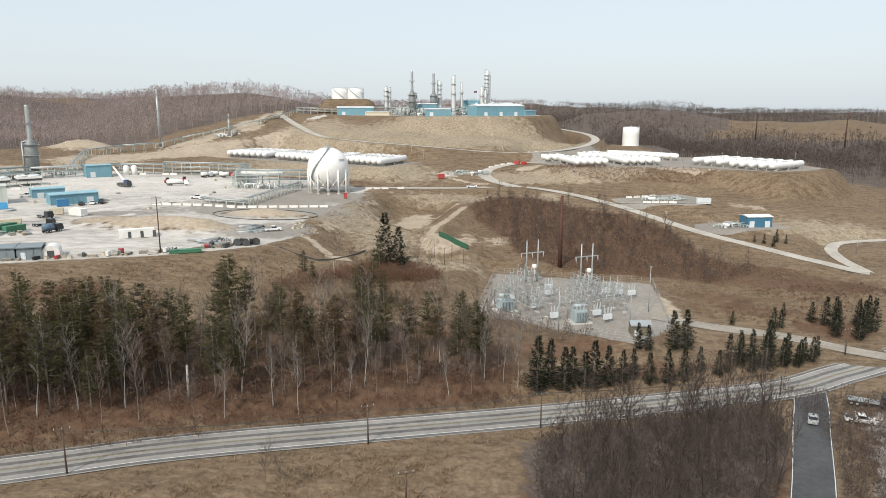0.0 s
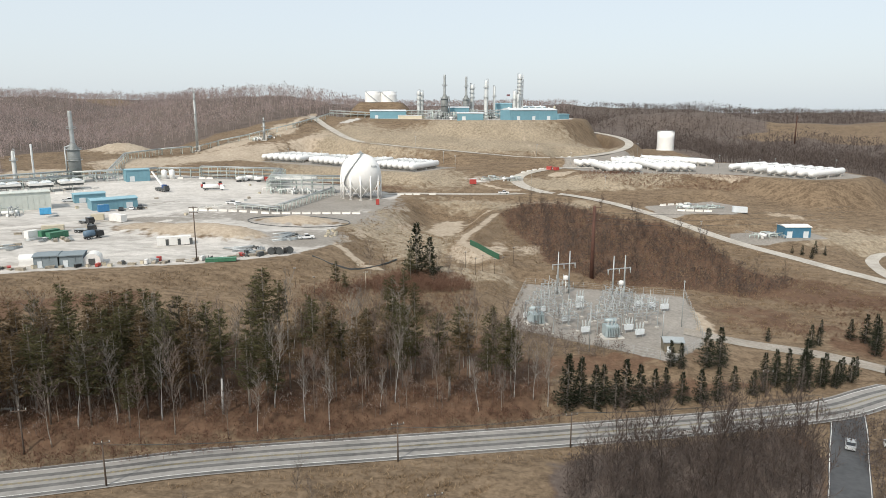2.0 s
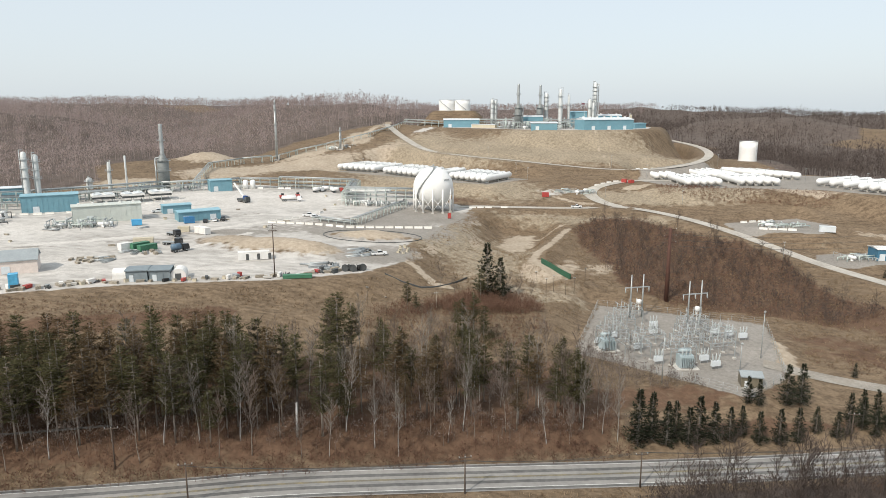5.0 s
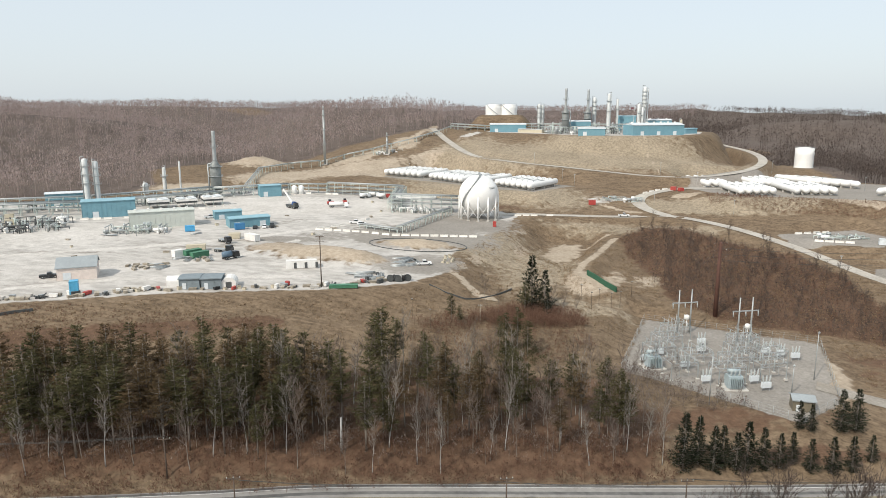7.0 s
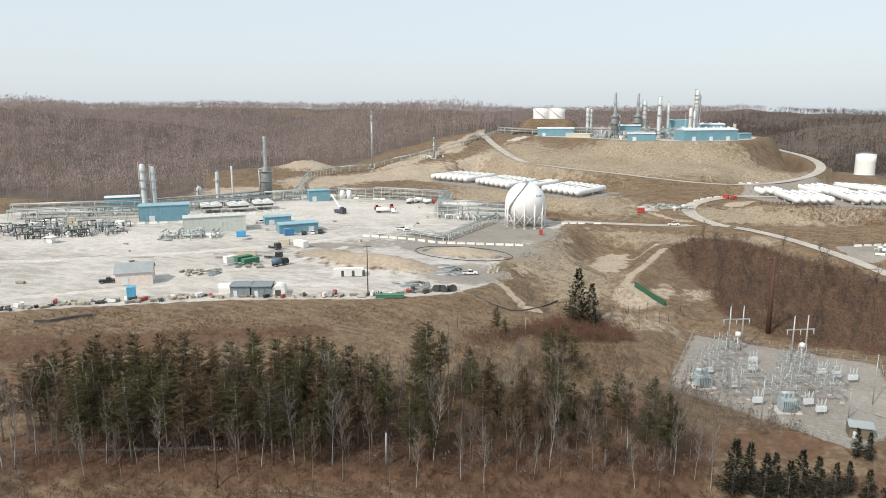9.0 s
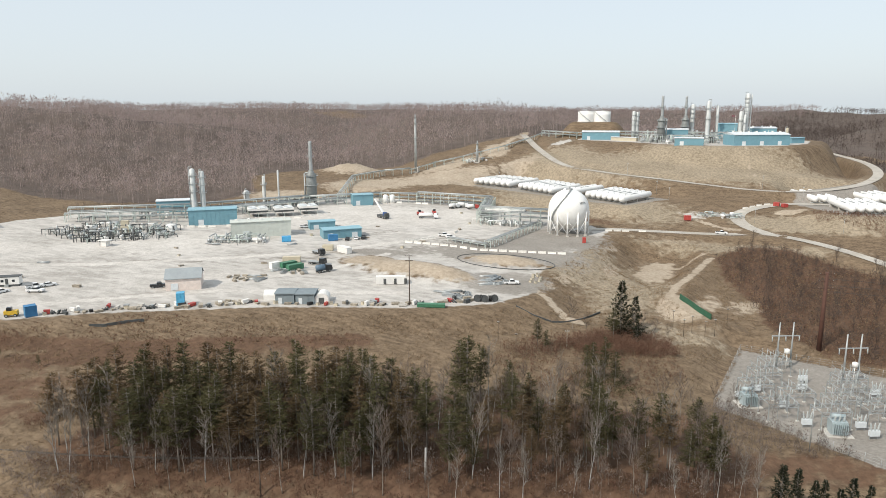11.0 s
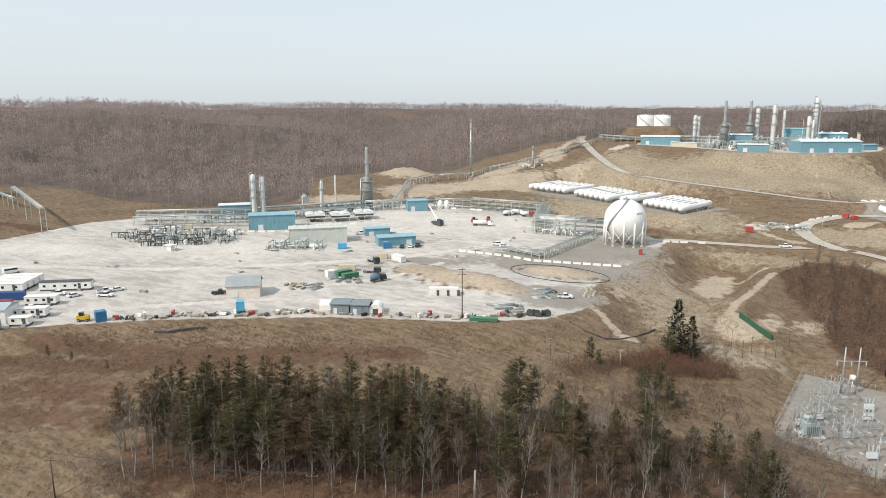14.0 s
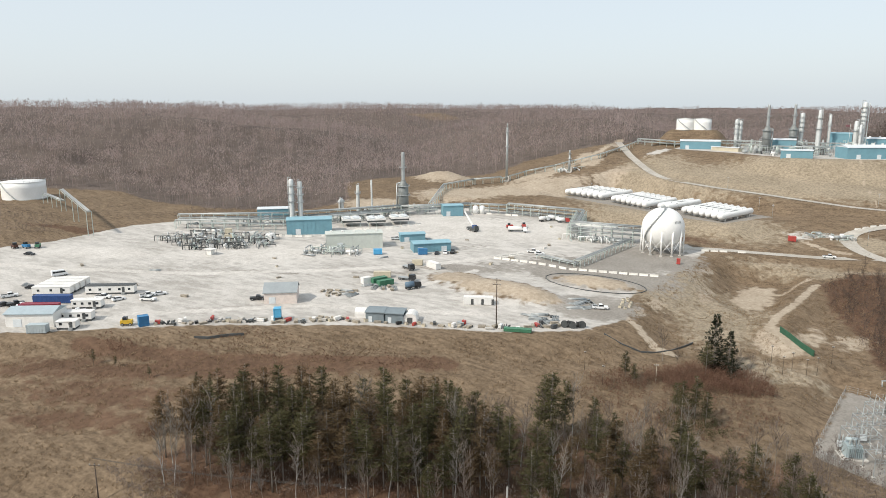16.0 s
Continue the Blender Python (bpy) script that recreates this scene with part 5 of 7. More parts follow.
random.seed(8)
pipe_rack([(-300, 264), (-250, 301), (-212, 352)], 6.0, 5.0, 2, 6.5, "long galvanised pipe rack along the back of the yard", 6)
pipe_rack([(-294, 256), (-244, 294), (-206, 346)], 4.5, 3.0, 1, 6.5, "second pipe rack along the back of the yard", 5)
pipe_rack([(-212, 352), (-180, 384), (-158, 391)], 5.5, 4.5, 2, 6.0, "galvanised pipe rack behind the blue building", 5)
pipe_rack([(-158, 391), (-112, 394)], 6.5, 6.0, 3, 5.0, "tall galvanised pipe rack with piping", 5)
pipe_rack([(-112, 392), (-103, 345)], 6.5, 6.0, 3, 5.5, "galvanised pipe rack running to the loading structure", 5)
pipe_rack([(-104, 346), (-68, 352)], 8.5, 7.0, 3, 5.2, "tall open steel pipe structure beside the sphere tank", 5)
pipe_rack([(-84, 290), (-73, 344)], 3.2, 3.2, 1, 4.0, "low galvanised pipe rack across the gravel", 5)
pipe_rack([(-104, 297), (-84, 291)], 1.6, 4.0, 1, 4.0, "low pipe run above the gravel", 5)
pipe_rack([(-206, 380), (-222, 430), (-214, 462), (-198, 476)], 4.2, 3.0, 1, 7.0, "elevated pipe rack turning up the slope", 4)
pipe_rack([(-198, 476), (-187, 497), (-169, 512), (-158, 525), (-142, 541), (-133, 576), (-126, 612)], 3.4, 2.2, 1, 9.0, "elevated pipe bridge stepping up the ridge", 3)
pipe_rack([(-126, 604), (-95, 600), (-60, 604)], 4.5, 3.0, 2, 6.0, "pipe rack on the hilltop", 4)
pipe_rack([(-60, 600), (0, 590), (30, 584)], 6.5, 6.0, 2, 6.0, "wide pipe rack through the hilltop plant", 6)
pipe_rack([(-20, 560), (16, 556)], 5.0, 5.0, 2, 6.0, "pipe rack between the hilltop columns", 5)
pipe_rack([(-316, 222), (-378, 250)], 12.5, 2.4, 1, 34.0, "high pipe bridge on lattice towers to the wide tank", 3)
pipe_rack([(-378, 250), (-407, 258)], 6.0, 2.4, 1, 15.0, "pipe bridge to the wide white tank", 3)
pipe_rack([(-282, 262), (-240, 283)], 3.6, 2.0, 1, 7.0, "sloping pipe run over the valve yard", 4)


def pipe_maze(name, label, poly, count, height, mats, category="piping", z=None):
    """Dense low process piping: runs, risers, valves and small vessels on one skid area."""
    cx, cy = sum(p[0] for p in poly) / len(poly), sum(p[1] for p in poly) / len(poly)
    xs, ys = scatter(poly, count * 3)
    xs, ys = xs[:count], ys[:count]
    z0 = at_ground(cx, cy) if z is None else z
    t = thing(name, label, category, cx, cy, z0)
    turn = random.choice((0.35, 0.5))
    for i, (x, y) in enumerate(zip(xs, ys)):
        g0 = at_ground(float(x), float(y)) - z0 if z is None else 0.0
        x, y = float(x) - cx, float(y) - cy
        g = Geo()
        k = i % 5
        a = turn + (1.5708 if i % 2 else 0)
        ln, h = random.uniform(3, 9), random.uniform(0.6, height)
        d = Vector((math.cos(a), math.sin(a), 0)) * ln / 2
        r = random.choice((0.1, 0.16, 0.22, 0.3))
        c = Vector((x, y, g0 + h))
        if k < 3:
            g.tube(c - d, c + d, r, n=6)
            for e in (c - d, c + d, c):
                g.tube(Vector((e.x, e.y, g0 - 0.2)), e, r * 0.8, n=5)
            part("pipe", g, mats[i % len(mats)], t)
        elif k == 3:
            g.tube(Vector((x, y, g0 - 0.2)), Vector((x, y, g0 + height)), r + 0.12, n=8)
            g.tube(Vector((x, y, g0 + height * 0.6)), Vector((x + 0.9, y, g0 + height * 0.6)), r, n=6)
            part("riser", g, mats[(i + 1) % len(mats)], t)
        else:
            g.lathe(Vector((x, y, g0 + 1.5)) - d * 0.5, d, [(0, 0.1), (0.3, 0.7), (ln * 0.5 - 0.3, 0.7), (ln * 0.5, 0.1)], 10)
            g.box(x, y, g0 - 0.2, 1.0, 1.0, 1.2)
            part("vessel", g, STEEL if i % 3 else WHITE, t)
    return t


pipe_maze("valve_yard", "dense dark valve and pipe manifold on gravel", [(-280, 232), (-252, 224), (-222, 246), (-232, 264), (-272, 260)], 170, 3.4, (DARK, STEEL, DARK, GREEN_STEEL))
pipe_maze("process_piping", "grey process piping beside the pale building", [(-200, 246), (-176, 258), (-182, 264), (-202, 254)], 40, 3.6, (GREEN_STEEL, STEEL))
pipe_maze("process_piping", "silver process piping of the hilltop plant", [(-40, 545), (-14, 530), (18, 535), (22, 570), (-38, 580)], 110, 6.0, (STEEL, STEEL, GREEN_STEEL, DARK), z=55.2)
pipe_maze("process_piping", "silver piping and vessels behind the hilltop buildings", [(-44, 585), (20, 575), (60, 565), (55, 610), (-40, 620)], 110, 8.0, (STEEL, STEEL, GREEN_STEEL), z=55.2)
pipe_maze("meter_run", "grey meter piping on a gravel pad", [(98, 345), (118, 345), (118, 334), (100, 332)], 34, 1.6, (GREEN_STEEL, STEEL))
pipe_maze("meter_run", "small pipe skid beside the blue shed", [(118, 300), (132, 302), (132, 294), (120, 293)], 16, 2.0, (GREEN_STEEL, STEEL))
pipe_maze("process_piping", "low pipe manifold on gravel below the terrace", [(8, 402), (26, 398), (24, 391), (6, 394)], 26, 1.5, (GREEN_STEEL, STEEL))
pipe_maze("process_piping", "pipework on the slope beside the flare", [(-164, 502), (-146, 508), (-148, 512), (-166, 508)], 18, 2.2, (GREEN_STEEL, WHITE))
pipe_maze("process_piping", "pipework below the tall pipe structure", [(-103, 338), (-74, 345), (-73, 352), (-104, 348)], 44, 3.0, (STEEL, GREEN_STEEL, WHITE))
pipe_maze("process_piping", "pipework under the long pipe rack", [(-298, 268), (-250, 306), (-214, 356), (-206, 348), (-244, 294), (-292, 258)], 90, 3.5, (STEEL, GREEN_STEEL, DARK))
pipe_maze("process_piping", "pipework by the fired heater", [(-236, 345), (-200, 372), (-206, 384), (-240, 356)], 40, 4.0, (STEEL, GREEN_STEEL))


# ---------------------------------------------------------------- buildings
def metal_building(label, x, y, sx, sy, h, turn, wall, roof, z=None, doors=1, gable=0.8, vents=0, name="metal_building", ribs=True):
    """A sheet-metal building: ribbed walls, gabled or flat roof with overhang, doors, vents."""
    t = thing(name, label, "building", x, y, z, turn)
    part("wall", Geo().box(0, 0, -0.5, sx, sy, h + 0.5), wall, t)
    if ribs:
        n = max(3, int(sx / 2.0))
        for i in range(n + 1):
            px = -sx / 2 + sx * i / n
            part("wall_rib", Geo().box(px, -sy / 2 - 0.04, 0, 0.14, 0.1, h - 0.05), wall, t)
        for i in range(max(2, int(sy / 2.0)) + 1):
            py = -sy / 2 + sy * i / max(2, int(sy / 2.0))
            part("wall_rib", Geo().box(sx / 2 + 0.04, py, 0, 0.1, 0.14, h - 0.05), wall, t)
    ov = 0.35
    g = Geo()
    out = [(-sy / 2 - ov, h - 0.02), (0, h + gable), (sy / 2 + ov, h - 0.02), (sy / 2 + ov, h + 0.16), (0, h + gable + 0.18), (-sy / 2 - ov, h + 0.16)]
    k = len(out)
    for px in (-sx / 2 - ov, sx / 2 + ov):
        g.v += [(px, a, b) for a, b in out]
    for i in range(k):
        j = (i + 1) % k
        g.f.append((i, j, k + j, k + i))
        g.s.append(False)
    g.f += [(0, 5, 4, 1), (1, 4, 3, 2), (k, k + 1, k + 4, k + 5), (k + 1, k + 2, k + 3, k + 4)]
    g.s += [False] * 4
    for sg in (-1, 1):
        q = len(g.v)
        g.v += [(sg * sx / 2, -sy / 2, h), (sg * sx / 2, sy / 2, h), (sg * sx / 2, 0, h + gable)]
        g.f.append((q, q + 1, q + 2))
        g.s.append(False)
    part("roof", g, roof, t)
    for i in range(doors):
        px = -sx * 0.32 + i * sx * 0.64 / max(1, doors - 1) if doors > 1 else -sx * 0.25
        d = part("door", Geo().box(px, -sy / 2 - 0.06, 0, min(2.6, sx * 0.2), 0.12, min(2.8, h * 0.6)), PALE_ROOF, t, "pale roll-up door")
    part("gutter", Geo().box(0, -sy / 2 - ov, h - 0.1, sx + 0.7, 0.16, 0.16), roof, t)
    for i in range(vents):
        px = -sx / 2 + sx * (i + 0.5) / vents
        part("roof_vent", Geo().box(px, 0, h + gable, 1.0, 1.2, 0.9), WHITE_WALL, t)
    return t


metal_building("teal-blue sheet-metal compressor building on the yard", -228, 286, 23, 11, 7.6, 37, TEAL, TEAL_ROOF, doors=1, gable=0.4)
metal_building("small teal-blue building behind the twin columns", -268, 306, 20, 9, 6.2, 37, TEAL, PALE_ROOF, gable=0.5)
metal_building("teal-blue flat-roofed building by the pipe rack", -186, 370, 12, 8, 6.2, 38, TEAL, TEAL_ROOF, doors=1, gable=0.3)
metal_building("long low teal-blue building beside the yard track", -154.5, 284.5, 18, 8, 4.0, 42, TEAL, TEAL_ROOF, doors=2, gable=0.6)
metal_building("low teal-blue shed on the gravel yard", -172.5, 298, 12.5, 6, 3.6, 40, TEAL, TEAL_ROOF, doors=1, gable=0.5)
metal_building("pale sage-green flat equipment building", -190, 272, 27, 9, 7.0, 37, SAGE, SAGE, doors=1, gable=0.15, vents=5)
metal_building("pinkish-white block building with a grey metal roof", -164.5, 189, 11.5, 9.5, 3.9, 34, plain("pinkish_white_block", (0.66, 0.58, 0.53), 0.8, size=1.2, spread=0.1), GREY_ROOF, doors=1, gable=2.6, ribs=False)
metal_building("teal-blue hilltop building with pale roof", -74, 590, 30, 12, 6.2, 8, TEAL, PALE_ROOF, 55.2, 2, 1.0)
metal_building("teal-blue hilltop building between the heaters", -14, 577, 17, 9, 9.0, 6, TEAL, PALE_ROOF, 55.2, 2, 0.8)
metal_building("small teal-blue building at the hill's edge", -3.8, 517, 19, 8, 5.0, 2, TEAL, PALE_ROOF, 55.1, 1, 0.6)
metal_building("large teal-blue building with pale roof and vents", 40.5, 534, 40, 16, 7.2, 24, TEAL, PALE_ROOF, 55.2, 3, 1.5, 7)
metal_building("teal-blue building behind the columns", 25, 628, 15, 10, 12.5, 0, TEAL, TEAL_ROOF, 55.2, 0, 0.6)
metal_building("teal-blue building with pale roof behind the large one", 50, 613, 20, 10, 9.5, 10, TEAL, PALE_ROOF, 55.2, 0, 1.0, 3)
metal_building("small teal-blue skid building at the hilltop's edge", 69, 567, 12, 6, 3.8, 40, TEAL, TEAL_ROOF, 55.2, 0, 0.4)
metal_building("blue shed with a white roof on a gravel pad", 138.5, 300.5, 11, 7.5, 4.6, 4, plain("deep_blue_cladding", (0.05, 0.16, 0.25), 0.5, size=2, spread=0.1), WHITE_WALL, 9.3, 2, 0.6, name="equipment_shed")
metal_building("brown relay shed with pale roof in the substation", 49.8, 166.5, 4.6, 3.8, 2.7, -3, BROWN_WALL, GREY_ROOF, 4.2, 1, 0.7, name="relay_shed")
metal_building("pale storage hall with faded grey-blue roof on the yard", -217, 130.5, 15, 9, 4.2, 30, WHITE_WALL, plain("faded_grey_blue_roof", (0.36, 0.43, 0.46), 0.5, size=2, spread=0.1), doors=1, gable=1.3, ribs=False)
metal_building("low white wall building on the hilltop", -52, 571, 24, 5, 2.8, -32, TAN, PALE_ROOF, 55.2, 0, 0.2, ribs=False)


def air_cooler(x, y, turn):
    t = thing("air_cooler", "raised white air cooler on steel legs", "cooler", x, y, None, turn, "row of air coolers")
    for px in (-4.6, 0, 4.6):
        for py in (-4, 4):
            part("leg", Geo().beam((px, py, -0.3), (px, py, 3.2), 0.22), GREEN_STEEL, t)
    part("plenum", Geo().box(0, 0, 2.4, 10, 9, 1.0), DARK, t)
    part("deck", Geo().box(0, 0, 3.4, 10.4, 9.4, 1.0), WHITE_WALL, t)
    for px in (-2.6, 2.6):
        for py in (-2.3, 2.3):
            part("fan_ring", Geo().lathe((px, py, 4.4), (0, 0, 1), [(0, 2.0), (0.5, 2.0), (0.5, 1.9), (0.05, 1.85)], 16), PALE_ROOF, t)
    part("handrail", Geo().tube((-5.2, -4.7, 5.4), (5.2, -4.7, 5.4), 0.05, n=4).tube((-5.2, -4.7, 4.4), (-5.2, -4.7, 5.4), 0.05, n=4).tube((5.2, -4.7, 4.4), (5.2, -4.7, 5.4), 0.05, n=4), STEEL, t)
    return t


air_cooler(-219.5, 312, 40)
air_cooler(-208.5, 320, 40)
air_cooler(-200, 331, 40)
# ---------------------------------------------------------------- containers, trailers, cabins
def container(label, x, y, ln, turn, mat, h=2.6, w=2.5, name="shipping_container", ribs=True, doors=0, group=""):
    t = thing(name, label, "container", x, y, None, turn, group)
    part("body", Geo().box(0, 0, 0.12, ln, w, h), mat, t)
    if ribs:
        for i in range(int(ln / 0.9) + 1):
            part("rib", Geo().box(-ln / 2 + 0.2 + i * (ln - 0.4) / int(ln / 0.9), -w / 2 - 0.03, 0.2, 0.3, 0.07, h - 0.2), mat, t)
    part("top_frame", Geo().box(0, -w / 2, h + 0.06, ln + 0.04, 0.12, 0.12).box(0, w / 2, h + 0.06, ln + 0.04, 0.12, 0.12), mat, t)
    part("skid", Geo().box(0, 0.6, -0.2, ln, 0.3, 0.33).box(0, -0.6, -0.2, ln, 0.3, 0.33), DARK, t)
    for i in range(doors):
        part("door", Geo().box(-ln * 0.2 + i * ln * 0.35, -w / 2 - 0.05, 0.2, 0.95, 0.1, 2.05), DARK, t, "dark recessed door")
    return t


def trailer(label, x, y, ln, turn, mat, h=2.9, windows=4, roof=None):
    t = thing("office_trailer", label, "trailer", x, y, None, turn)
    part("body", Geo().box(0, 0, 0.6, ln, 3.2, h - 0.6), mat, t)
    part("roof", Geo().box(0, 0, h, ln + 0.3, 3.5, 0.18), roof or WHITE_WALL, t)
    part("skirt", Geo().box(0, 0, -0.2, ln - 0.3, 3.0, 0.85), DARK, t)
    for i in range(windows):
        part("window", Geo().box(-ln / 2 + ln * (i + 0.5) / windows, -1.62, 1.5, 0.9, 0.08, 0.8), GLASS, t)
    part("door", Geo().box(ln * 0.28, -1.63, 0.7, 0.9, 0.09, 2.0), DARK, t)
    part("step", Geo().box(ln * 0.28, -2.1, -0.1, 1.2, 0.9, 0.7), STEEL, t)
    return t


container("white site container with two recessed doors", -100, 220.5, 10.6, 24, WHITE_WALL, 2.7, 2.8, doors=3)
container("navy blue shipping container", -232, 146, 13, 30, NAVY_BOX)
container("dark red shipping container", -227, 138, 13, 30, plain("maroon_container_paint", (0.24, 0.03, 0.05), 0.5, spread=0.15))
container("bright blue upright container at the yard's edge", -185, 145.5, 3.2, 60, BLUE_BOX, 3.2, 2.6)
container("bright blue upright container at the bank's top", -151, 171, 2.4, 35, plain("sky_blue_paint", (0.10, 0.40, 0.62), 0.5), 4.2, 2.6)
container("bright blue container by the long building", -153.5, 275, 4.2, 40, BLUE_BOX)
container("pale blue container beside the pale building", -171.5, 264.5, 4.0, 35, plain("pale_blue_paint", (0.08, 0.36, 0.62), 0.5), 2.3)
container("white shipping container on the yard", -137.5, 256, 7.5, -28, WHITE_WALL)
container("tan storage box on the yard", -146, 257, 4.5, 20, TAN, 2.2, name="storage_box")
container("tan block stack by the green container", -149, 233, 7, 25, TAN, 2.2, name="storage_box")
container("green open-top waste container", -145.5, 225, 6.5, 62, GREEN_PAINT, 2.3)
container("green open-top waste container", -142.0, 224, 6.5, 62, GREEN_PAINT, 2.0)
container("white box beside the green container", -149.5, 222, 4.0, 62, WHITE_WALL, 2.5, name="storage_box")
container("red and white relief booth on the slope", -1.0, 386, 3.6, 8, RED, 2.4, name="control_booth")
container("red equipment box by the tank terrace", 45, 419, 3.0, -20, RED, 2.0, name="control_booth")
container("red equipment box by the tank terrace", 48.5, 414.5, 2.6, 30, RED, 1.8, name="control_booth")
container("small red and white booth by the sphere tank", -45.5, 318.5, 1.6, 10, RED, 2.4, 1.4, name="control_booth")
container("grey-blue storage box at the yard's corner", -208, 125, 6, 30, plain("grey_blue_paint", (0.40, 0.46, 0.48), 0.5), 2.6, name="storage_box")
container("white box trailer on the meter pad", 124, 324.5, 6.5, -12, PALE_ROOF, 2.5, name="storage_box")
container("dark green trough at the bank's top", -77, 201, 9, 16, GREEN_PAINT, 1.0, 2.0, name="steel_trough")
trailer("long white office trailer with dark roof", -224, 163.5, 17.5, 32, WHITE_WALL, 3.2, 5, DARK)
trailer("plain white office trailer beside another", -216.5, 148.5, 10.0, 31, WHITE_WALL)
trailer("white office trailer with square windows", -208.3, 138.5, 10.5, 31, WHITE_WALL)
trailer("small white office trailer at the yard's edge", -203.5, 132, 6.0, 30, WHITE_WALL, 2.6, 2)
for k in range(4):
    trailer("white office trailer in a close row", -241 - k * 1.6, 152 + k * 3.4, 13.5, 31, WHITE_WALL, 3.0, 3)


def tent(label, x, y, ln, w, h, turn, mat):
    """A barrel-roofed shelter."""
    t = thing("storage_shelter", label, "shelter", x, y, None, turn)
    n = 10
    out = [(-w / 2, -0.2)] + [(-w / 2 * math.cos(math.pi * i / n), h * 0.45 + h * 0.55 * math.sin(math.pi * i / n)) for i in range(n + 1)] + [(w / 2, -0.2)]
    part("cover", Geo().prism(out, -ln / 2, ln / 2), mat, t)
    part("doorway", Geo().box(0, -ln / 2 - 0.03, 0, w * 0.4, 0.08, h * 0.6), DARK, t)
    for i in range(4):
        part("hoop", Geo().prism([(a * 1.012, b * 1.012) for a, b in out], -ln / 2 + i * ln / 3 - 0.06, -ln / 2 + i * ln / 3 + 0.06), mat, t)
    return t


GREY_CANVAS = plain("grey_blue_sheeting", (0.2, 0.24, 0.26), 0.8, size=1.5, spread=0.1)
for bx, by in ((-123, 188.5), (-116.8, 190.7)):
    metal_building("grey-blue sheet-metal storage shed at the bank's top", bx, by, 6.0, 6.5, 3.3, 20, GREY_CANVAS, GREY_CANVAS, doors=1, gable=0.35, name="storage_shed")
tent("small white barrel-roofed canvas shelter", -112, 192.5, 5.5, 4.5, 3.4, 22, WHITE_WALL)
tent("small white barrel-roofed canvas shelter", -128.5, 189, 5.5, 4.5, 3.0, 112, WHITE_WALL)
for x, y in ((-175.2, 380.5), (-171.6, 382.5)):
    t = thing("upright_tank", "upright white tank by the pipe rack", "storage tank", x, y)
    part("shell", Geo().lathe((0, 0, -0.2), (0, 0, 1), [(0, 1.5), (4.8, 1.5), (5.4, 0.8), (5.5, 0.1)], 16), WHITE, t)
    part("base", Geo().box(0, 0, -0.4, 3.6, 3.6, 0.5), CONCRETE, t)
t = thing("horizontal_vessel", "long white horizontal vessel on the pipe structure", "vessel", -92, 350, at_ground(-92, 350) + 6.0, -82)
part("shell", Geo().lathe((0, -11, 0.9), (0, 1, 0), [(0, 0.05), (0.4, 1.0), (1.2, 1.35), (20.8, 1.35), (21.6, 1.0), (22, 0.05)], 16), WHITE, t)
for d in (-8, 0, 8):
    part("support", Geo().box(0, d, -6.6, 1.8, 0.5, 6.6), GREEN_STEEL, t)
t = thing("instrument_shack", "small white shack on posts in the valve yard", "shack", -236.7, 225)
part("roof", Geo().box(0, 0, 2.4, 4.6, 3.6, 0.3), WHITE_WALL, t)
part("cabin", Geo().box(0, 0, 0, 2.6, 2.2, 2.4), WHITE_WALL, t)
for a, b in ((-2, -1.5), (2, -1.5), (-2, 1.5), (2, 1.5)):
    part("post", Geo().beam((a, b, -0.2), (a, b, 2.4), 0.12), STEEL, t)
for x, y, s in ((-268, 246, 3), (-252, 252, 4), (-262, 262, 3.4), (-246, 262, 3)):
    container("small pale equipment cabinet in the valve yard", x, y, s, 35, WHITE_WALL if s < 3.2 else TAN, 2.4, name="equipment_cabinet", ribs=False)


# ---------------------------------------------------------------- vehicles
def wheels(t, xs, half, r):
    for px in xs:
        for sg in (-1, 1):
            w = part("wheel", Geo().tube((px, sg * half - 0.12, r), (px, sg * half + 0.12, r), r, n=12), RUBBER, t)
            part("rim", Geo().tube((px, sg * (half + 0.13) - 0.02, r), (px, sg * (half + 0.13) + 0.02, r), r * 0.55, n=8), STEEL, w)


def profile_body(t, name, outline, half, mat, inset=0.0):
    return part(name, Geo().prism(outline, -half + inset, half - inset), mat, t)


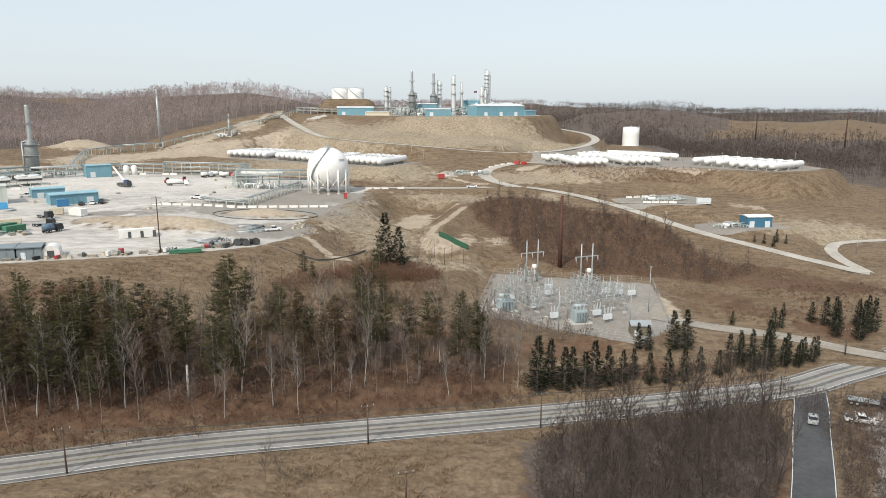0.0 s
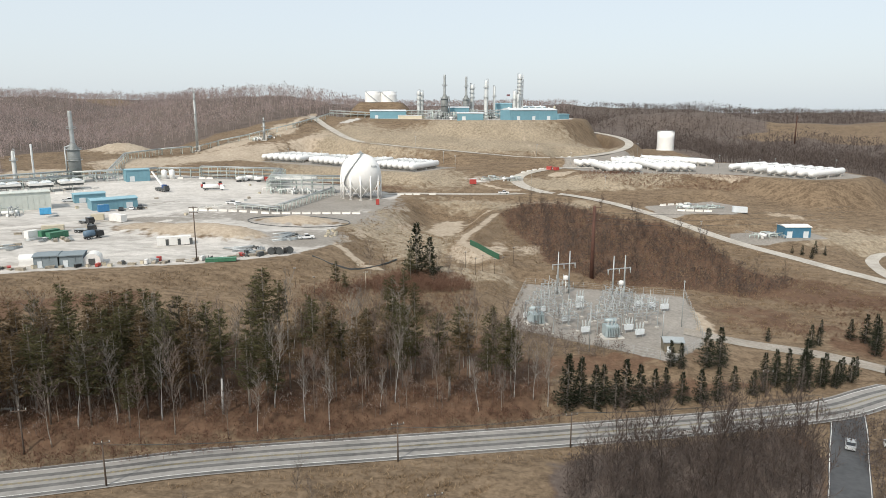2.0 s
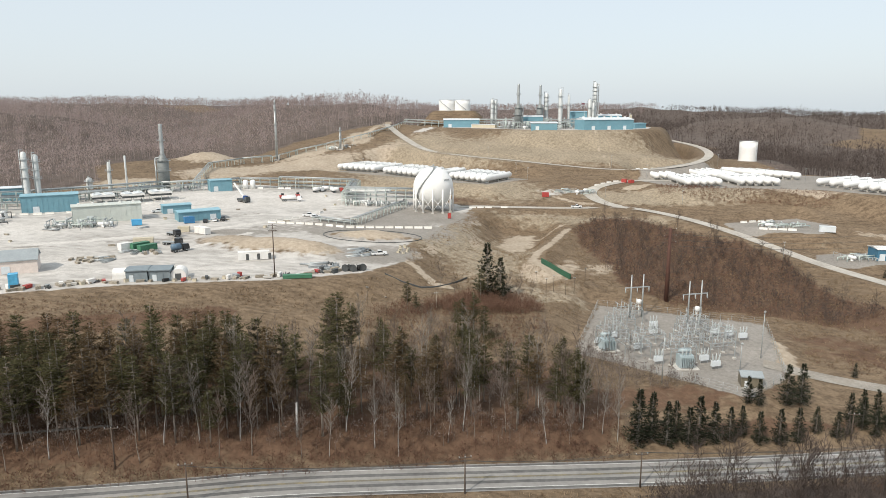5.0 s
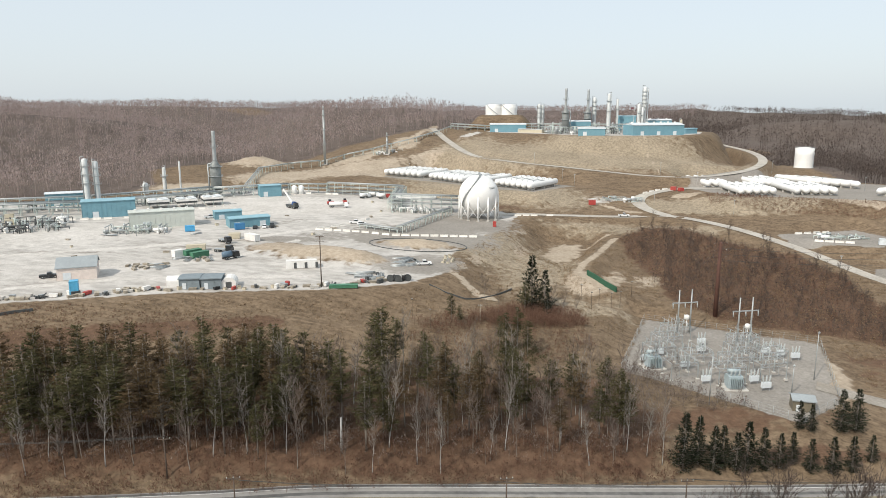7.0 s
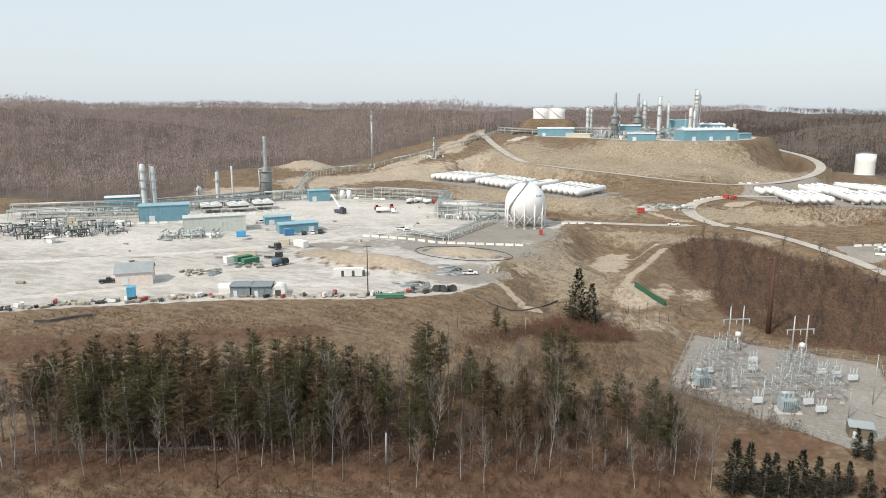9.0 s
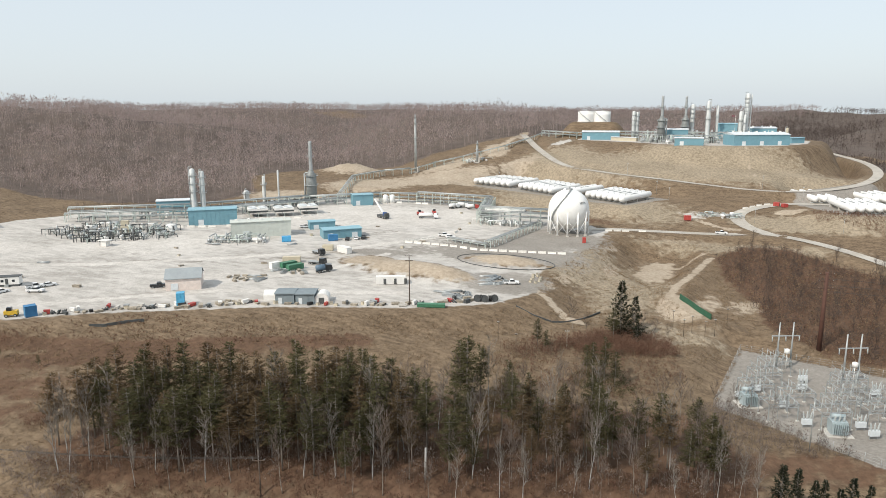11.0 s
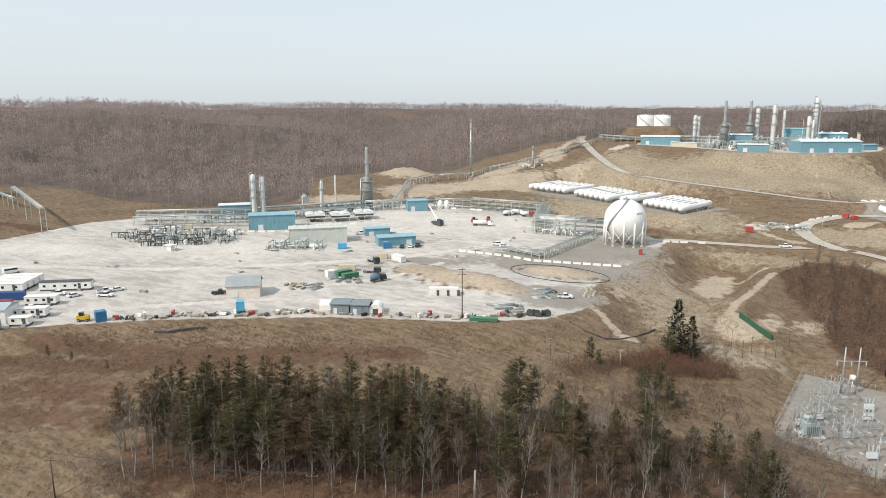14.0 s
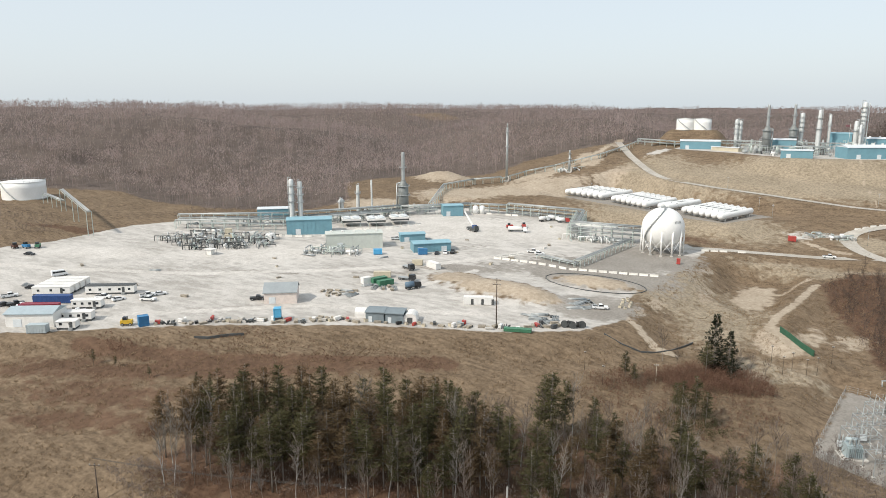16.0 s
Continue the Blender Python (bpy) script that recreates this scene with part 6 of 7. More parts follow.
def car(label, paint, x, y, turn, kind="sedan", z=None):
    t = thing({"sedan": "car", "pickup": "pickup_truck", "van": "van"}[kind], label, "vehicle", x, y, z, turn)
    if kind == "sedan":
        profile_body(t, "body", [(-2.25, 0.3), (2.2, 0.3), (2.3, 0.6), (2.15, 0.82), (1.0, 0.95), (-1.6, 0.98), (-2.2, 0.92), (-2.3, 0.6)], 0.9, paint)
        profile_body(t, "cabin", [(-1.7, 0.95), (1.05, 0.93), (0.35, 1.4), (-1.05, 1.42)], 0.78, GLASS)
        profile_body(t, "roof", [(-1.1, 1.4), (0.4, 1.38), (0.3, 1.46), (-1.0, 1.48)], 0.74, paint)
        wheels(t, (-1.4, 1.4), 0.82, 0.33)
    elif kind == "pickup":
        profile_body(t, "body", [(-2.8, 0.45), (2.7, 0.45), (2.8, 0.8), (2.65, 1.1), (1.2, 1.15), (-2.8, 1.15)], 0.98, paint)
        profile_body(t, "cabin", [(-0.6, 1.15), (1.35, 1.13), (0.75, 1.78), (-0.5, 1.8)], 0.86, GLASS)
        profile_body(t, "roof", [(-0.55, 1.78), (0.78, 1.76), (0.7, 1.87), (-0.5, 1.88)], 0.84, paint)
        part("bed", Geo().box(-1.75, 0, 1.16, 1.9, 1.6, 0.03), DARK, t)
        wheels(t, (-1.8, 1.75), 0.88, 0.4)
    else:
        profile_body(t, "body", [(-2.9, 0.4), (2.8, 0.4), (2.9, 1.0), (2.3, 1.3), (1.7, 2.35), (-2.8, 2.45), (-2.9, 2.2)], 1.0, paint)
        profile_body(t, "window_band", [(-2.6, 1.45), (2.15, 1.45), (1.75, 2.1), (-2.6, 2.1)], 1.02, GLASS)
        wheels(t, (-1.9, 1.9), 0.88, 0.38)
    for sg in (-1, 1):
        e = {"sedan": (2.27, 0.7), "pickup": (2.74, 0.9), "van": (2.86, 0.95)}[kind]
        part("headlight", Geo().box(e[0], sg * 0.65, e[1] - 0.1, 0.1, 0.35, 0.18), PALE_ROOF, t)
    return t


BLACK = plain("black_car_paint", (0.025, 0.027, 0.03), 0.3, spread=0.1)
CAR_WHITE = plain("white_car_paint", (0.76, 0.77, 0.77), 0.3, spread=0.03)
car("silver sedan on the side road", SILVER, 73.3, 126.5, 62, z=-0.6)
car("white pickup on the gravel access road", CAR_WHITE, 15.4, 364, 5, "pickup", 19.25)
car("white pickup at the yard's edge", CAR_WHITE, -59.6, 237.5, 20, "pickup")
car("white passenger van on open gravel", CAR_WHITE, -261.8, 168.5, 70, "van")
car("white pickup beside the office trailers", CAR_WHITE, -221, 157.8, 28, "pickup")
car("white sedan beside the office trailers", CAR_WHITE, -214.5, 159, 75)
for x, y, a, p, k in ((-251, 142, 60, CAR_WHITE, "pickup"), (-243, 135.5, 70, BLACK, "sedan"), (-240, 137.5, 70, BLACK, "pickup"), (-236.5, 138.2, 70, CAR_WHITE, "sedan"), (-254.5, 152.5, 40, BLACK, "sedan"),
                      (-251, 158.5, 40, BLACK, "sedan"), (-209.2, 167.3, 60, CAR_WHITE, "pickup"), (-207, 171, 60, CAR_WHITE, "sedan"), (-205, 164, 20, CAR_WHITE, "pickup"), (-214, 142.6, 60, CAR_WHITE, "pickup"),
                      (-211, 144, 60, CAR_WHITE, "sedan"), (-148, 279, 110, BLACK, "sedan"), (-145, 282, 110, CAR_WHITE, "sedan"), (-142.6, 284.6, 110, BLACK, "pickup"), (-180, 295, 40, CAR_WHITE, "pickup"),
                      (-110, 305, 10, CAR_WHITE, "pickup"), (-106, 303, 30, CAR_WHITE, "sedan"), (-304.5, 183, 20, BLACK, "sedan"), (-172, 184.5, 40, BLACK, "pickup")):
    car({"sedan": "parked sedan on gravel", "pickup": "parked pickup truck on gravel"}[k] + (", white" if p is CAR_WHITE else ", black"), p, x, y, a, k)


def lorry(label, x, y, turn, paint, load, ln=8.0, name="truck"):
    t = thing(name, label, "vehicle", x, y, None, turn)
    part("chassis", Geo().box(0, 0, 0.7, ln, 1.0, 0.35), DARK, t)
    profile_body(t, "cab", [(ln / 2 - 2.2, 0.7), (ln / 2, 0.7), (ln / 2 + 0.05, 1.6), (ln / 2 - 0.5, 2.7), (ln / 2 - 2.2, 2.75)], 1.15, paint)
    part("windscreen", Geo().box(ln / 2 - 0.2, 0, 1.7, 0.3, 2.0, 0.8), GLASS, t)
    if load is not None:
        part("load", Geo().lathe((-ln / 2, 0, 2.0), (1, 0, 0), [(0, 0.3), (0.3, 1.1), (ln - 3, 1.1), (ln - 2.7, 0.3)], 14), load, t)
    else:
        part("flatbed", Geo().box(-1.2, 0, 1.05, ln - 2.8, 2.3, 0.2), STEEL, t)
    wheels(t, (-ln / 2 + 0.9, -ln / 2 + 2.0, ln / 2 - 1.2), 1.0, 0.5)
    return t


lorry("white tanker truck on the yard", -133.5, 345, 15, CAR_WHITE, WHITE, 10.5)
lorry("dark flatbed truck on the yard", -138, 234, 0, BLACK, None, 7.5)
lorry("dark truck with a blue-grey load", -130, 225, 60, BLACK, plain("blue_grey_load", (0.10, 0.16, 0.22), 0.5), 6.5)
lorry("dark flatbed with machinery", -146, 249, -30, BLACK, None, 7.5)
lorry("dark tow truck on the gravel lot", 88.5, 133, -28, BLACK, None, 8.5, "tow_truck")
car("white flatbed pickup on the gravel lot", CAR_WHITE, 82.2, 125.6, -22, "pickup")
car("black pickup on the gravel lot", BLACK, 93, 129.5, -35, "pickup")
for x, y, a in ((-127, 386, 10), (-120, 383, 30), (-113, 385, -10), (-131, 381, 60)):
    lorry("red and white work truck by the pipe rack" if a == 30 else "white work truck by the pipe rack", x, y, a, RED if a == 30 else CAR_WHITE, WHITE if a > 0 else None, 7)

t = thing("mobile_crane", "white-boomed mobile crane on the yard", "crane", -155.8, 335, None, 150)
part("carrier", Geo().box(0, 0, 0.7, 8, 2.6, 1.1), DARK, t)
part("cab", Geo().box(-2.2, 0.3, 1.8, 2.2, 1.6, 1.7), NAVY_BOX, t)
part("boom", Geo().tube((-1, 0, 2.4), (7.5, 0, 9.5), 0.6, 0.42, 4, True, False), WHITE_WALL, t)
part("counterweight", Geo().box(-3.2, 0, 1.8, 1.4, 2.4, 1.2), DARK, t)
wheels(t, (-3, -1.4, 1.4, 3), 1.15, 0.65)
for x, y, p in ((-141, 352, RED), (-135, 358, RED), (-318, 190, BLUE_BOX), (-322, 187, RUST), (-314, 193, GREEN_PAINT), (-189.8, 143, YELLOW)):
    t = thing("work_machine", "small " + {RED: "red", BLUE_BOX: "blue", RUST: "rusty", GREEN_PAINT: "green", YELLOW: "yellow"}[p] + " work machine on gravel", "machine", x, y, None, random.uniform(0, 180))
    part("body", Geo().box(0, 0, 0.7, 3.6, 1.9, 1.2), p, t)
    part("cab", Geo().box(-0.4, 0, 1.9, 1.3, 1.5, 1.0), GLASS, t)
    wheels(t, (-1.2, 1.2), 0.95, 0.5)


# ---------------------------------------------------------------- barriers and stored goods
barrier_mesh = Geo().prism([(-0.4, 0), (0.4, 0), (0.36, 0.12), (0.16, 0.38), (0.12, 0.95), (-0.12, 0.95), (-0.16, 0.38), (-0.36, 0.12)], -1.75, 1.75).mesh("concrete_barrier", BARRIER)


def barrier_line(pts, step=4.0, skip=0.0):
    for (ax, ay), (bx, by) in zip(pts, pts[1:]):
        n = max(1, int(math.hypot(bx - ax, by - ay) / step))
        for i in range(n):
            if random.random() < skip:
                continue
            u = (i + 0.5) / n
            x, y = ax + (bx - ax) * u, ay + (by - ay) * u
            ob = new("concrete_barrier", barrier_mesh)
            ob.matrix_basis = pose(x, y, at_ground(x, y) - 0.03, 0, 0, math.degrees(math.atan2(by - ay, bx - ax)) - 90 + random.uniform(-2, 2))
            tagged(ob, "pale concrete road barrier on gravel", "barrier", "lines of concrete barriers")


random.seed(23)
barrier_line([(-122, 285), (-101, 286), (-86, 283.5), (-49, 292)])
barrier_line([(-122, 286), (-110, 303), (-107, 318)], skip=0.15)
barrier_line([(-238, 269), (-224, 276), (-214, 284)], skip=0.2)
barrier_line([(-212, 304), (-196, 318), (-188, 336)], skip=0.3)
barrier_line([(-40, 350), (-20, 357)], skip=0.2)
barrier_line([(-170, 384), (-150, 388)], skip=0.3)
barrier_line([(92, 345), (110, 353)], skip=0.1)
barrier_line([(96, 328), (112, 326)], skip=0.2)
barrier_line([(27, 412), (38, 421), (48, 426)], skip=0.1)

GOODS = [("timber_stack", "stack of weathered timber on gravel", LUMBER), ("pipe_stack", "pile of steel pipes on gravel", STEEL), ("crate", "pale wooden crate on gravel", TAN), ("steel_scrap", "heap of dark steel fittings", DARK),
         ("pallet_stack", "stack of pallets on gravel", LUMBER)]


def goods(kind, x, y, s=1.0, turn=None):
    name, label, mat = GOODS[kind]
    t = thing(name, label, "stored goods", x, y, None, random.uniform(0, 180) if turn is None else turn)
    if kind == 0 or kind == 4:
        for k in range(4):
            part("board", Geo().box(random.uniform(-0.1, 0.1), 0, -0.05 + k * 0.28 * s, 3.2 * s, 1.5 * s, 0.2 * s), mat, t)
    elif kind == 1:
        for k in range(6):
            part("pipe", Geo().tube((-4 * s, k * 0.42 * s - 1.0, 0.2 * s + (k % 2) * 0.3), (4 * s, k * 0.42 * s - 1.0 + random.uniform(-0.3, 0.3), 0.2 * s + (k % 2) * 0.3), 0.2 * s, n=6), mat, t)
        part("bearer", Geo().box(-2 * s, 0, -0.15, 0.2, 3 * s, 0.2).box(2 * s, 0, -0.15, 0.2, 3 * s, 0.2), LUMBER, t)
    elif kind == 2:
        part("box", Geo().box(0, 0, -0.05, 1.7 * s, 1.4 * s, 1.2 * s), mat, t)
        part("lid", Geo().box(0, 0, 1.15 * s, 1.8 * s, 1.5 * s, 0.1), LUMBER, t)
    else:
        for k in range(5):
            part("fitting", Geo().tube((random.uniform(-1.2, 1.2), random.uniform(-1, 1), 0.1), (random.uniform(-1.2, 1.2), random.uniform(-1, 1), random.uniform(0.4, 1.2)), 0.3 * s, n=7), mat, t)
    return t


for x, y in spread_points([(-160, 205), (-152, 200), (-143, 206), (-148, 212)], 16, 2.2):
    goods(random.choice((1, 3, 4, 4, 0)), x, y, 0.7)
for x, y in spread_points([(-148, 218), (-136, 216), (-134, 222), (-146, 226)], 9, 2.4):
    goods(random.choice((0, 4, 1)), x, y, 0.8)
PAINTS = [("red", RED), ("white", WHITE_WALL), ("black", DARK), ("grey", CONCRETE), ("white", WHITE_WALL), ("grey", STEEL), ("black", RUBBER)]


def paint_crate(x, y):
    """A small painted bin or machine on skids."""
    colour, mat = random.choice(PAINTS)
    t = thing("equipment_bin", "small " + colour + " equipment bin on skids at the yard's edge", "bin", x, y, None, random.uniform(0, 180))
    w, d, h = random.uniform(0.8, 2.4), random.uniform(0.7, 1.3), random.uniform(0.6, 1.4)
    part("body", Geo().prism([(-w / 2, 0.15), (w / 2, 0.15), (w * 0.56, h), (-w * 0.56, h)], -d / 2, d / 2), mat, t)
    part("rim", Geo().box(0, 0, h, w * 1.16, d * 1.06, 0.08), mat, t)
    for sg in (-1, 1):
        part("skid", Geo().box(0, sg * d * 0.35, -0.1, w, 0.12, 0.27), DARK, t)
    return t


EDGE_LINE = [(-182, 146), (-168, 156.5), (-150, 168), (-132, 180), (-104, 190.5), (-84, 198.5), (-66, 210)]
for (ax, ay), (bx, by) in zip(EDGE_LINE, EDGE_LINE[1:]):
    for k in range(9):
        u = (k + random.random()) / 9
        goods(random.choice((0, 2, 3, 4, 4, 0)), ax + (bx - ax) * u + random.uniform(-1.5, 0.5), ay + (by - ay) * u + random.uniform(0.2, 2.8), random.uniform(0.5, 0.9))
    for k in range(6):
        u = (k + random.random()) / 6
        paint_crate(ax + (bx - ax) * u + random.uniform(-2, 1), ay + (by - ay) * u + random.uniform(0.5, 5.0))
for x, y in spread_points([(-76, 236), (-64, 232), (-60, 240), (-70, 246)], 8, 2.6):
    goods(random.choice((1, 1, 3)), x, y, 0.9)
for x, y in spread_points([(-80, 216), (-70, 212), (-66, 218), (-76, 222)], 9, 2.0):
    goods(random.choice((1, 3, 0, 2)), x, y, 0.8)
for x, y in spread_points([(-143, 176), (-134, 180), (-132, 184), (-142, 180)], 10, 1.4):
    goods(random.choice((0, 4)), x, y, 0.6)
for x, y in spread_points([(-54, 238), (-50, 244), (-51, 256), (-56, 252)], 10, 1.8):
    goods(2, x, y, 0.6)
for x, y in spread_points([(-310, 180), (-270, 190), (-225, 215), (-180, 280), (-170, 340), (-120, 370), (-100, 320), (-130, 240), (-200, 170), (-240, 130)], 26, 9):
    goods(random.choice((0, 1, 2, 3, 4)), x, y, random.uniform(0.5, 0.9))
for i, (x, y, a) in enumerate(((-65, 212.6, 20), (-63.6, 213.4, 70), (-62.4, 213.0, 20), (-61.0, 214.4, 110), (-59.6, 215.0, 30))):
    t = thing("cable_reel", "black cable reel at the yard's corner", "cable reel", x, y, None, a, "black cable reels")
    part("coil", Geo().tube((0, -0.45, 1.1), (0, 0.45, 1.1), 0.9, n=14), RUBBER, t)
    for sg in (-1, 1):
        part("flange", Geo().tube((0, sg * 0.5 - 0.05, 1.1), (0, sg * 0.5 + 0.05, 1.1), 1.15, n=16), DARK, t)
# silt fences and the green tarp wall
for name, label, line, h, mat in (("silt_sock", "dark silt sock round the soil heap", [(-70 + 20.5 * math.cos(a * 0.3142), 268 + 11.5 * math.sin(a * 0.3142)) for a in range(21)], 0.5, DARK),
                                  ("silt_fence", "dark silt fence at the bank's foot", [(-52, 214), (-46, 213.5), (-40, 214.5), (-36, 217), (-32, 222), (-29, 228), (-27, 233)], 0.55, DARK),
                                  ("silt_fence", "dark silt fence on the bank below the yard", [(-164, 147), (-160, 149), (-156, 153), (-152, 156)], 0.8, DARK),
                                  ("tarp_wall", "green tarpaulin wall on the soil mound", [(-1.5, 256), (1.5, 251), (5, 246), (9, 241.5)], 2.0, GREEN_TARP)):
    g = Geo()
    for i, (px, py) in enumerate(line):
        (ax, ay), (bx, by) = line[max(i - 1, 0)], line[min(i + 1, len(line) - 1)]
        d = Vector((bx - ax, by - ay, 0)).normalized()
        s = Vector((-d.y, d.x, 0)) * 0.12
        p, up = Vector((px, py, at_ground(px, py) - 0.4)), Vector((0, 0, h + 0.4))
        g.v += [tuple(p - s), tuple(p + s), tuple(p + s + up), tuple(p - s + up)]
        if i:
            k = 4 * i
            g.f += [(k - 4 + j, k - 4 + (j + 1) % 4, k + (j + 1) % 4, k + j) for j in range(4)]
            g.s += [False] * 4
    tagged(new(name, g.mesh(name, mat)), label, "fence")


# ---------------------------------------------------------------- poles and wires
def pole(label, x, y, h, r=0.16, arm=2.4, mat=None, tiers=1, turn=0.0, name="utility_pole", z=None):
    t = thing(name, label, "utility pole", x, y, z, turn)
    part("shaft", Geo().tube((0, 0, -0.5), (0, 0, h), r, r * 0.65, 8), mat or WOODPOLE, t)
    for k in range(tiers):
        zz = h - 0.6 - k * h * 0.09
        c = part("crossarm", Geo().box(0, -0.1, zz, arm, 0.14, 0.16), mat or WOODPOLE, t)
        for q in (-0.45, 0.0, 0.45):
            part("insulator", Geo().tube((q * arm, -0.1, zz + 0.16), (q * arm, -0.1, zz + 0.42), 0.07, n=6), PORCELAIN, c)
    return t


pole("wooden utility pole at the road's edge", -58.1, 97.0, 8.0, turn=20)
pole("wooden utility pole at the road's edge", -13.2, 111.8, 7.6, turn=20)
pole("wooden utility pole at the road's edge", 18.6, 121.4, 7.2, turn=16)
pole("wooden utility pole in the lower field", -5.5, 92.5, 6.2, turn=16)
pole("wooden utility pole below the pine belt", -76, 104, 8.5, turn=20)
pole("wooden utility pole at the field's end", -125.5, 84, 9.0, turn=20)
pole("tall utility pole at the yard's front", -84.1, 200, 17.0, 0.2, 2.6, tiers=2, turn=15)
pole("wooden utility pole by the highway junction", 72.5, 138.4, 5.0, turn=30)
pole("wooden utility pole by the spruces", 66, 148.5, 6.5, turn=0)
pole("wooden utility pole at the drive's end", 100, 162, 7.0, turn=20)
pole("wooden utility pole beside the gravel lot", 74, 115, 7.5, turn=60)
pole("pale light pole beside the loop road", 165, 268, 7.5, 0.1, 1.2, STEEL, turn=40, name="light_pole")
pole("pale wooden pole on the grassy slope", -32, 196, 6.0, 0.12, 1.2, LUMBER, turn=20)
for x, y in ((0.5, 226), (3, 231), (7, 228), (10, 232), (14, 240), (-3, 233), (-45, 186), (-52, 192)):
    pole("slim grey fence pole on the slope", x, y, 6.0, 0.07, 0.6, WOODPOLE, name="slim_pole")
t = pole("tall rust-brown weathering-steel transmission pole", 41, 235, 25.0, 0.78, 5.0, RUST, 3, 25, "transmission_pole")
pole("rust-brown transmission pole in the valley", 315, 700, 27, 0.7, 5, RUST, 3, 20, "transmission_pole", 30)
pole("rust-brown transmission pole in the valley", 371, 640, 31, 0.7, 5, RUST, 3, 20, "transmission_pole", 26)
for x, y in ((60, 436), (104, 438), (150, 432), (172, 404), (202, 396), (-60, 400), (-100, 447), (-12, 420), (32, 388), (70, 372), (-20, 440), (40, 452), (116, 500), (-40, 464), (-128, 470), (96, 292), (160, 396)):
    pole("slim pale lamp pole beside the tanks", x, y, 8.0, 0.08, 0.9, STEEL, name="lamp_pole")
for x, y, h in ((58.5, 188, 13.5), (50, 176, 7.5), (29, 165, 13.0)):
    pole("slender grey lightning mast in the substation", x, y, h, 0.14, 0.5, STEEL, name="lightning_mast")


def wires(label, spans):
    t = tagged(new("power_line"), label, "cable")
    for a, b, sag in spans:
        g = Geo()
        a, b = Vector(a), Vector(b)
        for i in range(12):
            u = i / 11
            p = a.lerp(b, u) - Vector((0, 0, sag * 4 * u * (1 - u)))
            for k in range(3):
                g.v.append((p.x, p.y + 0.03 * math.cos(k * 2.0944), p.z + 0.03 * math.sin(k * 2.0944)))
            if i:
                q = 3 * i
                g.f += [(q - 3 + k, q - 3 + (k + 1) % 3, q + (k + 1) % 3, q + k) for k in range(3)]
                g.s += [True] * 3
        part("wire", g, DARK, t)
    return t


wires("overhead wires between the roadside poles", [((ax + o, ay, az + 7.0), (bx + o, by, bz + 7.0), 0.9) for (ax, ay, az), (bx, by, bz) in
                                                      (((-125.5, 84, 11), (-76, 104, 7.6)), ((-58, 97, 4.9), (-13.2, 111.8, 1.6)), ((-13.2, 111.8, 1.6), (18.6, 121.4, 0.6)), ((18.6, 121.4, 0.6), (72.5, 138.4, -2))) for o in (-0.9, 0, 0.9)])
wires("transmission wires from the rust-brown pole", [((41 + o, 235, z), (b[0] + o, b[1], b[2]), 2.0) for o in (-2, 2) for z in (29, 27, 25) for b in ((27 if o < 0 else 45, 219, 14.5), (140, 262, 26 + (z - 27)))])


# ---------------------------------------------------------------- substation
def dead_end(x, y, turn):
    t = thing("substation_gantry", "galvanised two-post line gantry in the substation", "gantry", x, y, 4.2, turn, "line gantries of the substation")
    for sg in (-2.1, 2.1):
        part("post", Geo().tube((sg, 0, -0.3), (sg, 0, 14.0), 0.32, 0.18, 8), STEEL, t)
    part("crossbeam", Geo().beam((-4.3, 0, 9.8), (4.3, 0, 9.8), 0.3), STEEL, t)
    for q in (-4.1, 0, 4.1):
        part("insulator", Geo().tube((q, 0, 9.7), (q, -0.2, 8.2), 0.16, n=8), PORCELAIN, t)
    part("wave_trap", Geo().lathe((0, -1.5, 4.8), (0, 0, 1), [(0, 0.5), (0.2, 0.8), (1.2, 0.8), (1.4, 0.5)], 12).tube((0, -1.5, -0.2), (0, -1.5, 4.9), 0.14, n=6), WHITE_WALL, t)
    return t


dead_end(29.3, 220, 22)
dead_end(46, 214.3, 22)


